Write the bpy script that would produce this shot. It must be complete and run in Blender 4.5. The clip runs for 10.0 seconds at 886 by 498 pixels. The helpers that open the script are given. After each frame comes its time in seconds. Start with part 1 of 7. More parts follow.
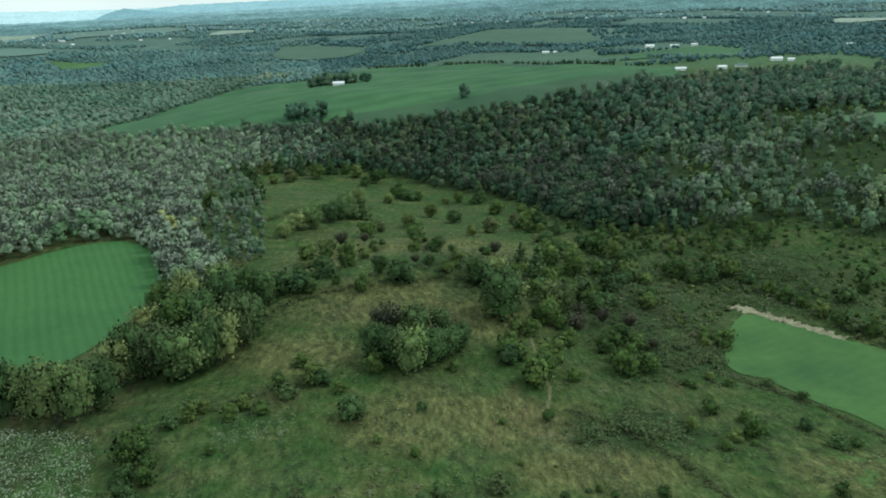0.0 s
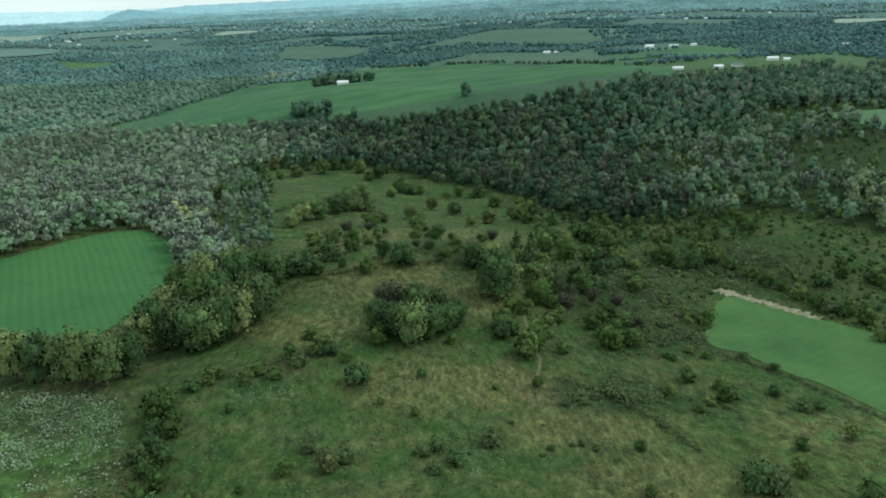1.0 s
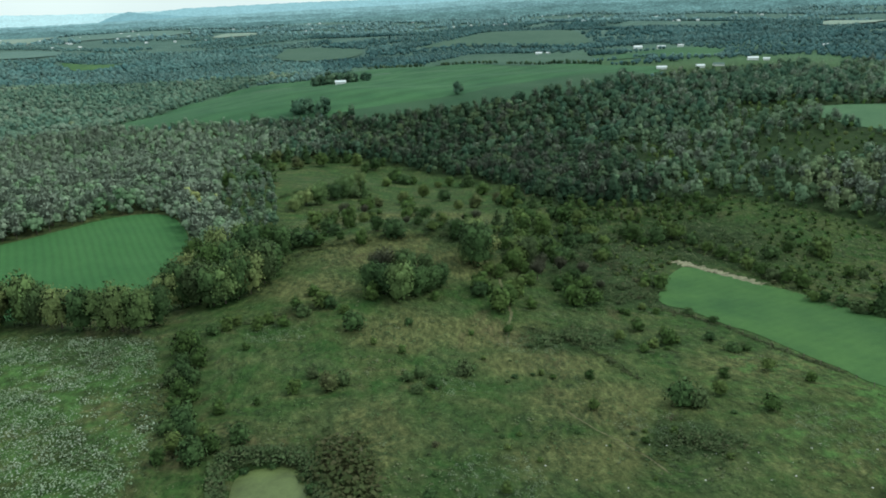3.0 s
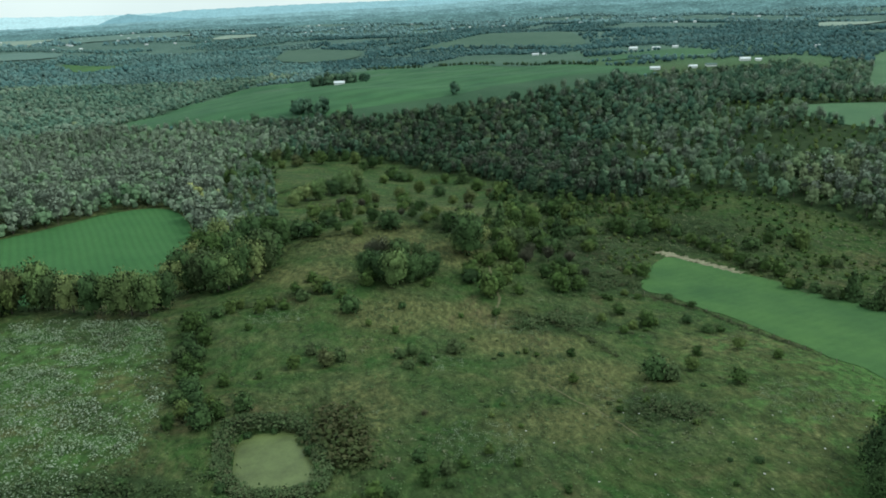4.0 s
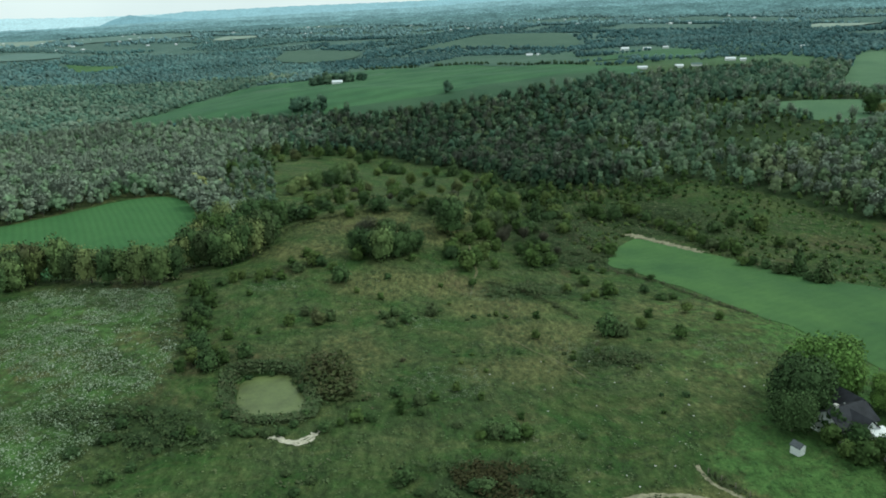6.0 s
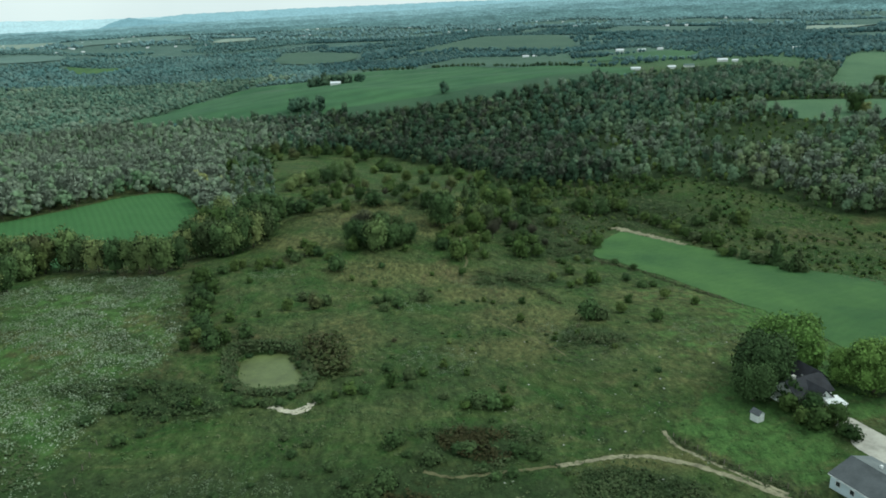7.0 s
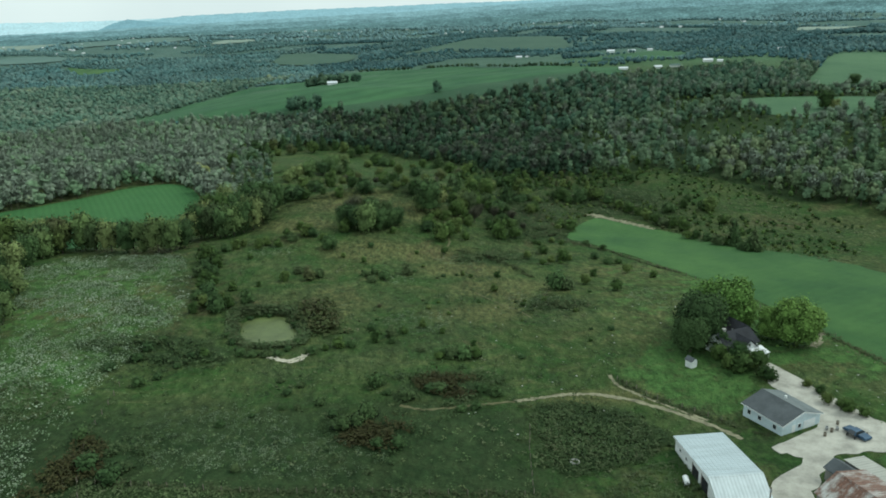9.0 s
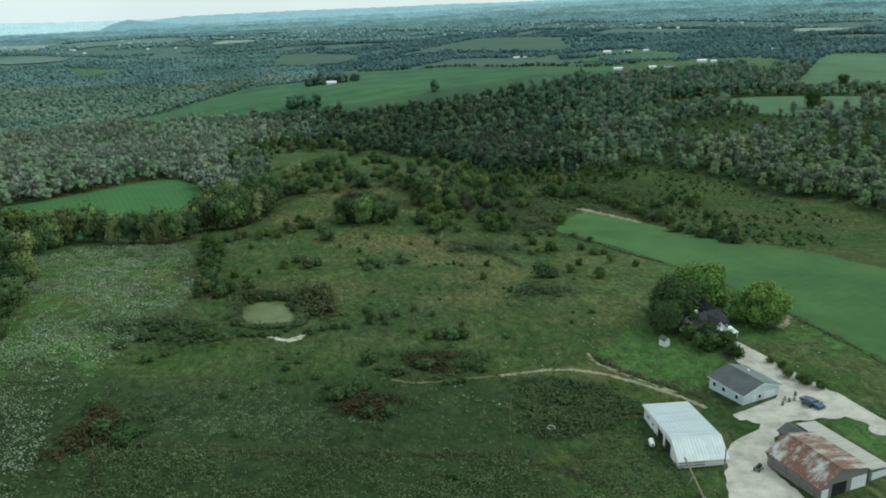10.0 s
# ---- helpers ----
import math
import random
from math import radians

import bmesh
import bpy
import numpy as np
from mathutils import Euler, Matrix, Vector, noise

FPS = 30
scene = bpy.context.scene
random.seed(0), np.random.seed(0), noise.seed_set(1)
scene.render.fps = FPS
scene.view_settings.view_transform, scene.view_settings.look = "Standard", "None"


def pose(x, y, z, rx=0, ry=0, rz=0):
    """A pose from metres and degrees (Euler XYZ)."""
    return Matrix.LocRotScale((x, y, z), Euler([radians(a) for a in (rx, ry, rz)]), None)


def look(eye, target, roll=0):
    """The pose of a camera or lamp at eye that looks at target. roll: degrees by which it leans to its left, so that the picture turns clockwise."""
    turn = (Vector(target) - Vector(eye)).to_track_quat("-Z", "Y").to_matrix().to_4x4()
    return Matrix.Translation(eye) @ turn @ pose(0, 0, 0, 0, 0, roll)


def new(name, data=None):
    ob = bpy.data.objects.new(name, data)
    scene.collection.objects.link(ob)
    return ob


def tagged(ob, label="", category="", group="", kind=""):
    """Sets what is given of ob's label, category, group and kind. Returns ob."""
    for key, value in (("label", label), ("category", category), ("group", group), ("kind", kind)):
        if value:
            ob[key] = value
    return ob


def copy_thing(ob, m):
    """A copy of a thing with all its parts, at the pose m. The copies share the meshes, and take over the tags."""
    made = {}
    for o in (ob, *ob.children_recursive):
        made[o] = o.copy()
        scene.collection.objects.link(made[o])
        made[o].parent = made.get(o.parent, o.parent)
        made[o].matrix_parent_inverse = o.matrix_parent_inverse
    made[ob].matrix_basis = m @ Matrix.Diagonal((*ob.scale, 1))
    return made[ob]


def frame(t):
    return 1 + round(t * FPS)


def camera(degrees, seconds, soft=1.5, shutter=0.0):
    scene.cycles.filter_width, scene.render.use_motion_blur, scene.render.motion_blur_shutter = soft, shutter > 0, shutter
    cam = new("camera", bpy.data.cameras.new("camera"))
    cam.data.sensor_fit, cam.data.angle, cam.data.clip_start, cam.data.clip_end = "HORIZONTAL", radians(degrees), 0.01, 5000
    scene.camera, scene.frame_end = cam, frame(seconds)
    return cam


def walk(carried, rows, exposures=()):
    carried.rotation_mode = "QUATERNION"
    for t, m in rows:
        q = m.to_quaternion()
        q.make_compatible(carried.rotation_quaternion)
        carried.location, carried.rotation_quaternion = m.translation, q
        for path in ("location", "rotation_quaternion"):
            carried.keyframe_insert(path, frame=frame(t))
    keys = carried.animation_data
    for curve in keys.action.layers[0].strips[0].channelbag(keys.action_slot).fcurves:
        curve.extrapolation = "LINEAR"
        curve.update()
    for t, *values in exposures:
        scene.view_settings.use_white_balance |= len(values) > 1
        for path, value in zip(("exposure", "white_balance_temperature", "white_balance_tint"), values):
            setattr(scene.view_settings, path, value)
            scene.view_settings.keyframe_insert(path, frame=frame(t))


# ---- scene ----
cam = camera(62.0, 10.0, 1.8)
PATH = [
    (0, (-4.371, -5.553, 122.341), (-4.261, -3.66, 121.703), -2.0),
    (0.5, (-4.384, -12.383, 122.309), (-4.278, -10.49, 121.672), -2.0),
    (1, (-4.277, -20.004, 122.282), (-4.175, -18.11, 121.646), -2.0),
    (1.5, (-4.193, -27.968, 122.353), (-4.094, -26.074, 121.718), -2.0),
    (2, (-3.821, -36.516, 122.425), (-3.726, -34.621, 121.791), -1.9),
    (2.5, (-3.123, -43.686, 122.435), (-3.019, -41.791, 121.802), -2.0),
    (4, (-1.002, -62.033, 122.126), (-0.893, -60.137, 121.5), -2.1),
    (4.5, (-0.148, -68.184, 122.041), (-0.039, -66.287, 121.415), -2.1),
    (5, (0.832, -74.083, 121.973), (0.941, -72.186, 121.348), -2.1),
    (5.5, (1.864, -80.298, 121.943), (1.973, -78.401, 121.32), -2.1),
    (6.8, (4.48, -95.81, 121.561), (4.59, -93.913, 120.939), -2.0),
    (7, (4.707, -98.222, 121.522), (4.819, -96.323, 120.905), -2.1),
    (7.5, (5.545, -104.419, 121.505), (5.659, -102.52, 120.889), -2.1),
    (8, (6.495, -110.145, 121.328), (6.609, -108.245, 120.713), -2.1),
    (8.5, (7.309, -116.232, 121.224), (7.424, -114.332, 120.61), -2.1),
    (9, (8.23, -121.982, 121.217), (8.346, -120.082, 120.604), -2.1),
    (9.5, (9.176, -128.208, 121.161), (9.292, -126.307, 120.549), -2.1),
    (10, (9.873, -134.004, 121.202), (9.99, -132.104, 120.591), -2.0),
]
walk(cam, [(t, look(eye, target, roll)) for t, eye, target, roll in PATH],
     [(0, 0.3, 5860, -7), (10, 0.14, 5860, -7)])

# ---- daylight: a bright overcast sky with a veiled sun ----
SUN_ELEVATION, SUN_HEADING = radians(50), radians(82)
world = bpy.data.worlds.new("overcast_sky")
scene.world = world
world.use_nodes = True
wn, wl = world.node_tree.nodes, world.node_tree.links
wn.clear()
sky = wn.new("ShaderNodeTexSky")
sky.sky_type, sky.sun_disc = "NISHITA", False
sky.sun_elevation, sky.sun_rotation = SUN_ELEVATION, SUN_HEADING
sky.air_density, sky.dust_density = 1.5, 3.0
cloud_noise = wn.new("ShaderNodeTexNoise")
cloud_noise.inputs["Scale"].default_value, cloud_noise.inputs["Detail"].default_value = 2.2, 6
cloud_ramp = wn.new("ShaderNodeValToRGB")
cloud_ramp.color_ramp.elements[0].position, cloud_ramp.color_ramp.elements[0].color = 0.3, (0.84, 0.86, 0.86, 1)
cloud_ramp.color_ramp.elements[1].position, cloud_ramp.color_ramp.elements[1].color = 0.7, (1.06, 1.06, 1.03, 1)
sky_back, cloud_back = wn.new("ShaderNodeBackground"), wn.new("ShaderNodeBackground")
sky_back.inputs["Strength"].default_value, cloud_back.inputs["Strength"].default_value = 0.10, 1.0
mix_back, world_out = wn.new("ShaderNodeMixShader"), wn.new("ShaderNodeOutputWorld")
mix_back.inputs[0].default_value = 0.8
wl.new(sky.outputs[0], sky_back.inputs["Color"])
wl.new(cloud_noise.outputs[0], cloud_ramp.inputs[0])
wl.new(cloud_ramp.outputs[0], cloud_back.inputs["Color"])
wl.new(sky_back.outputs[0], mix_back.inputs[1])
wl.new(cloud_back.outputs[0], mix_back.inputs[2])
wl.new(mix_back.outputs[0], world_out.inputs[0])
sun = new("sun", bpy.data.lights.new("sun", "SUN"))
sun.data.energy, sun.data.angle, sun.data.color = 1.25, radians(18), (1.0, 0.96, 0.88)
sun_way = Vector((math.sin(SUN_HEADING) * math.cos(SUN_ELEVATION), math.cos(SUN_HEADING) * math.cos(SUN_ELEVATION), math.sin(SUN_ELEVATION)))
sun.matrix_world = look(sun_way * 300, (0, 0, 0))


# ---- materials ----
def surface(name, rough=0.8, metal=0.0, spec=0.3):
    m = bpy.data.materials.new(name)
    m.use_nodes = True
    nt = m.node_tree
    p = nt.nodes["Principled BSDF"]
    p.inputs["Roughness"].default_value, p.inputs["Metallic"].default_value = rough, metal
    p.inputs["Specular IOR Level"].default_value = spec
    return m, nt, p


def tex_noise(nt, scale, detail=4, rough=0.6, coord=None):
    n = nt.nodes.new("ShaderNodeTexNoise")
    n.inputs["Scale"].default_value, n.inputs["Detail"].default_value = scale, detail
    n.inputs["Roughness"].default_value = rough
    if coord is not None:
        nt.links.new(coord, n.inputs["Vector"])
    return n.outputs[0]


def ramp(nt, fac, stops):
    r = nt.nodes.new("ShaderNodeValToRGB")
    e = r.color_ramp.elements
    while len(e) < len(stops):
        e.new(0.5)
    for el, (at, col) in zip(e, stops):
        el.position = at
        el.color = (*col, 1) if len(col) == 3 else col
    nt.links.new(fac, r.inputs[0])
    return r.outputs[0]


def blend(nt, fac, a, b, how="MIX"):
    n = nt.nodes.new("ShaderNodeMix")
    n.data_type, n.blend_type = "RGBA", how
    for slot, v in ((0, fac), (6, a), (7, b)):
        if isinstance(v, (int, float)):
            n.inputs[slot].default_value = v
        elif isinstance(v, tuple):
            n.inputs[slot].default_value = (*v, 1)
        else:
            nt.links.new(v, n.inputs[slot])
    return n.outputs[2]


def calc(nt, how, a, b=0.0, clamp=False):
    n = nt.nodes.new("ShaderNodeMath")
    n.operation, n.use_clamp = how, clamp
    for slot, v in ((0, a), (1, b)):
        if isinstance(v, (int, float)):
            n.inputs[slot].default_value = v
        else:
            nt.links.new(v, n.inputs[slot])
    return n.outputs[0]


def relief(nt, p, height, strength=0.4, distance=0.1):
    b = nt.nodes.new("ShaderNodeBump")
    b.inputs["Strength"].default_value, b.inputs["Distance"].default_value = strength, distance
    nt.links.new(height, b.inputs["Height"])
    nt.links.new(b.outputs[0], p.inputs["Normal"])


def place(nt):
    return nt.nodes.new("ShaderNodeNewGeometry").outputs["Position"]


def grey(v):
    return (v, v, v)


def plain_material(name, colour, rough=0.7, metal=0.0, spec=0.3, scale=1.5, change=0.35, fine=14.0, bump=0.15):
    """A weathered surface of one colour: broad stains and fine grain."""
    m, nt, p = surface(name, rough, metal, spec)
    at = place(nt)
    dark = tuple(v * (1 - change) for v in colour)
    light = tuple(min(1.0, v * (1 + change * 0.6)) for v in colour)
    broad = ramp(nt, tex_noise(nt, scale, 5, 0.65, at), [(0.3, dark), (0.55, colour), (0.75, light)])
    grain = ramp(nt, tex_noise(nt, fine, 3, 0.7, at), [(0.3, grey(0.7)), (0.7, grey(1.0))])
    nt.links.new(blend(nt, 0.6, broad, grain, "MULTIPLY"), p.inputs["Base Color"])
    relief(nt, p, tex_noise(nt, fine * 1.5, 3, 0.6, at), bump, 0.03)
    return m


def ribbed_material(name, colour, rough, metal, direction, pitch, rust=None, rust_amount=0.5):
    """Sheet metal or boards with ribs at a given pitch, with rust or stains in streaks."""
    m, nt, p = surface(name, rough, metal, 0.5)
    tc = nt.nodes.new("ShaderNodeTexCoord").outputs["Object"]
    wave = nt.nodes.new("ShaderNodeTexWave")
    wave.bands_direction = direction
    wave.inputs["Scale"].default_value = 0.314 / pitch
    nt.links.new(tc, wave.inputs["Vector"])
    mp = nt.nodes.new("ShaderNodeMapping")
    mp.inputs["Scale"].default_value = (0.16, 1, 1) if direction == "Y" else (1, 0.16, 1)
    nt.links.new(tc, mp.inputs["Vector"])
    stain = tex_noise(nt, 0.9, 6, 0.7, mp.outputs[0])
    base = ramp(nt, stain, [(0.3, tuple(v * 0.78 for v in colour)), (0.6, colour)])
    if rust:
        gate = ramp(nt, tex_noise(nt, 0.45, 7, 0.72, mp.outputs[0]), [(rust_amount - 0.08, grey(1.0)), (rust_amount + 0.08, grey(0.0))])
        rusty = ramp(nt, tex_noise(nt, 3.0, 5, 0.7, tc), [(0.3, tuple(v * 0.45 for v in rust)), (0.7, rust)])
        base = blend(nt, gate, base, rusty)
    nt.links.new(blend(nt, 0.5, base, ramp(nt, wave.outputs[1], [(0.1, grey(0.72)), (0.4, grey(1.0))]), "MULTIPLY"), p.inputs["Base Color"])
    relief(nt, p, wave.outputs[1], 0.5, 0.04)
    return m


def foliage(name, stops, rough=0.75, spread=0.18, grain=2.4, patch=0.017, own_share=0.75, sway=0.28, leaf=0.28):
    """Leaves: a colour for each tree, with change from leaf clump to leaf clump."""
    m, nt, p = surface(name, rough, 0.0, 0.1)
    att = nt.nodes.new("ShaderNodeAttribute")
    att.attribute_name = "tint"
    own = nt.nodes.new("ShaderNodeObjectInfo").outputs["Random"]
    drift = calc(nt, "MULTIPLY", calc(nt, "SUBTRACT", tex_noise(nt, patch, 4, 0.62, place(nt)), 0.5), 1.2 + 1.6 * (0.75 - own_share))
    own_tint = calc(nt, "FRACT", calc(nt, "ADD", att.outputs["Fac"], own))
    tint = calc(nt, "ADD", calc(nt, "MULTIPLY", own_tint, own_share), calc(nt, "ADD", drift, 0.5 * (1 - own_share)), True)
    base = ramp(nt, tint, stops)
    isle = nt.nodes.new("ShaderNodeNewGeometry").outputs["Random Per Island"]
    base = blend(nt, 0.8, base, ramp(nt, tex_noise(nt, patch * 1.8, 4, 0.65, place(nt)), [(0.32, grey(1 - sway)), (0.5, grey(1.0)), (0.68, grey(1 + sway))]), "MULTIPLY")
    vary = ramp(nt, isle, [(0.0, grey(1 - spread)), (1.0, grey(1.0))])
    col = blend(nt, 1.0, base, vary, "MULTIPLY")
    col = blend(nt, 0.45, col, ramp(nt, tex_noise(nt, grain * 0.7, 5, 0.75, place(nt)), [(0.3, grey(0.7)), (0.5, grey(1.0)), (0.72, grey(1.2))]), "MULTIPLY")
    nt.links.new(col, p.inputs["Base Color"])
    face = nt.nodes.new("ShaderNodeAttribute")
    face.attribute_name = "facing"
    turn = nt.nodes.new("ShaderNodeVectorTransform")
    turn.vector_type, turn.convert_from, turn.convert_to = "NORMAL", "OBJECT", "WORLD"
    nt.links.new(face.outputs["Vector"], turn.inputs[0])
    rough_leaf = nt.nodes.new("ShaderNodeBump")
    rough_leaf.inputs["Strength"].default_value, rough_leaf.inputs["Distance"].default_value = leaf, 1.0 / grain
    nt.links.new(tex_noise(nt, grain, 4, 0.75, place(nt)), rough_leaf.inputs["Height"])
    nt.links.new(turn.outputs[0], rough_leaf.inputs["Normal"])
    nt.links.new(rough_leaf.outputs[0], p.inputs["Normal"])
    trans = nt.nodes.new("ShaderNodeBsdfTranslucent")
    nt.links.new(turn.outputs[0], trans.inputs["Normal"])
    nt.links.new(col, trans.inputs["Color"])
    mx, out = nt.nodes.new("ShaderNodeMixShader"), nt.nodes["Material Output"]
    mx.inputs[0].default_value = 0.08
    nt.links.new(p.outputs[0], mx.inputs[1])
    nt.links.new(trans.outputs[0], mx.inputs[2])
    nt.links.new(mx.outputs[0], out.inputs["Surface"])
    return m


LEAF_WOODS = foliage("woodland_leaves", [(0.0, (0.160, 0.278, 0.135)), (0.25, (0.212, 0.318, 0.175)), (0.5, (0.246, 0.332, 0.212)),
                                         (0.75, (0.270, 0.330, 0.232)), (0.93, (0.262, 0.320, 0.226)), (1.0, (0.38, 0.42, 0.16))], 0.75, 0.32, 2.4, 0.02, 0.65, 0.18, 0.35)
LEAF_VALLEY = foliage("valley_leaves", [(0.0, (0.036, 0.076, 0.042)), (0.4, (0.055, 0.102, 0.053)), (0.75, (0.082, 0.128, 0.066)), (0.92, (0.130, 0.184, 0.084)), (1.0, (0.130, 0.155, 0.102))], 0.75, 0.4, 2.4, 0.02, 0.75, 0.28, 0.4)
LEAF_DUSK = foliage("dark_grey_twigs", [(0.0, (0.096, 0.122, 0.086)), (0.5, (0.118, 0.140, 0.102)), (1.0, (0.135, 0.148, 0.116))], 0.8, 0.3, 2.4, 0.02, 0.6, 0.2, 0.3)
LEAF_PALE = foliage("pale_side_leaves", [(0.0, (0.084, 0.158, 0.094)), (0.3, (0.130, 0.215, 0.120)), (0.6, (0.195, 0.280, 0.155)), (0.85, (0.208, 0.262, 0.188)), (1.0, (0.090, 0.160, 0.098))], 0.75, 0.36, 2.4, 0.02, 0.7, 0.28, 0.4)
LEAF_SHRUB = foliage("shrub_leaves", [(0.0, (0.040, 0.080, 0.024)), (0.3, (0.064, 0.112, 0.031)), (0.6, (0.094, 0.152, 0.039)), (0.85, (0.140, 0.188, 0.054)), (1.0, (0.105, 0.110, 0.054))], 0.75, 0.5)
LEAF_YARD = foliage("yard_tree_leaves", [(0.0, (0.145, 0.262, 0.060)), (1.0, (0.235, 0.370, 0.084))], 0.75, 0.55)
LEAF_DARK = foliage("dark_leaves", [(0.0, (0.054, 0.098, 0.036)), (0.6, (0.084, 0.142, 0.048)), (1.0, (0.096, 0.124, 0.054))], 0.75, 0.5)
LEAF_GREY = foliage("thin_grey_twigs", [(0.0, (0.200, 0.262, 0.186)), (0.5, (0.236, 0.288, 0.214)), (1.0, (0.258, 0.300, 0.230))], 0.8, 0.25, 2.4, 0.02, 0.6, 0.12, 0.3)
# blue haze of distance is mixed into the next five leaf colours
LEAF_LOW_HAZED = foliage("hazed_lowland_leaves", [(0.0, (0.082, 0.158, 0.118)), (0.3, (0.125, 0.208, 0.148)), (0.65, (0.172, 0.248, 0.172)), (0.9, (0.200, 0.250, 0.190)), (1.0, (0.26, 0.31, 0.16))], 0.75, 0.06, 0.7, 0.010, 0.6, 0.34, 0.12)
LEAF_FAR_HAZED = foliage("hazed_distant_leaves", [(0.0, (0.080, 0.168, 0.165)), (0.5, (0.118, 0.208, 0.194)), (1.0, (0.164, 0.245, 0.218))], 0.75, 0.12, 0.3, 0.007, 0.45, 0.36, 0.15)
LEAF_PLAIN_HAZED = foliage("hazed_plain_leaves", [(0.0, (0.048, 0.112, 0.118)), (0.5, (0.076, 0.148, 0.146)), (1.0, (0.120, 0.196, 0.180))], 0.75, 0.12, 0.3, 0.007, 0.5, 0.36, 0.15)
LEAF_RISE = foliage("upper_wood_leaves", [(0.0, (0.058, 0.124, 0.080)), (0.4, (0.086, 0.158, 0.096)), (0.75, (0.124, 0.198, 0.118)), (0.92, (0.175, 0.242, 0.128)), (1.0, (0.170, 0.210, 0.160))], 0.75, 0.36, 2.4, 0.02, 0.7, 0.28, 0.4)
LEAF_HORIZON_HAZED = foliage("hazed_horizon_leaves", [(0.0, (0.130, 0.240, 0.250)), (1.0, (0.205, 0.312, 0.305))], 0.75, 0.08, 0.3, 0.004, 0.4, 0.3)
LEAF_BAND = foliage("yellowing_leaves", [(0.0, (0.092, 0.160, 0.082)), (0.4, (0.150, 0.225, 0.108)), (0.75, (0.215, 0.280, 0.140)), (1.0, (0.250, 0.305, 0.160))], 0.75, 0.4, 2.4, 0.03, 0.75, 0.28, 0.4)
WEED_PALE = foliage("pale_weed_heads", [(0.0, (0.105, 0.160, 0.072)), (0.35, (0.180, 0.240, 0.138)), (0.7, (0.275, 0.325, 0.225)), (0.9, (0.360, 0.400, 0.310)), (1.0, (0.090, 0.120, 0.055))])
WEED_BROWN = foliage("brown_weeds", [(0.0, (0.098, 0.108, 0.054)), (0.4, (0.084, 0.120, 0.050)), (0.8, (0.068, 0.106, 0.042)), (1.0, (0.120, 0.114, 0.066))])
WEED_STRAW = foliage("straw_tufts", [(0.0, (0.135, 0.160, 0.072)), (0.5, (0.105, 0.150, 0.060)), (1.0, (0.090, 0.145, 0.054))])
BARK = plain_material("bark", (0.11, 0.09, 0.07), 0.95, fine=20, change=0.4)


def calc_vector(nt, coord, scale, reach):
    """A slow drift of a coordinate, so that streaks bend."""
    n = nt.nodes.new("ShaderNodeTexNoise")
    n.inputs["Scale"].default_value, n.inputs["Detail"].default_value = scale, 2
    nt.links.new(coord, n.inputs["Vector"])
    v = nt.nodes.new("ShaderNodeVectorMath")
    v.operation = "SCALE"
    nt.links.new(n.outputs["Color"], v.inputs[0])
    v.inputs["Scale"].default_value = reach
    return v.outputs[0]


def turned(nt, coord, degrees, scale):
    mp = nt.nodes.new("ShaderNodeMapping")
    mp.inputs["Rotation"].default_value, mp.inputs["Scale"].default_value = (0, 0, radians(degrees)), scale
    nt.links.new(coord, mp.inputs["Vector"])
    return mp.outputs[0]


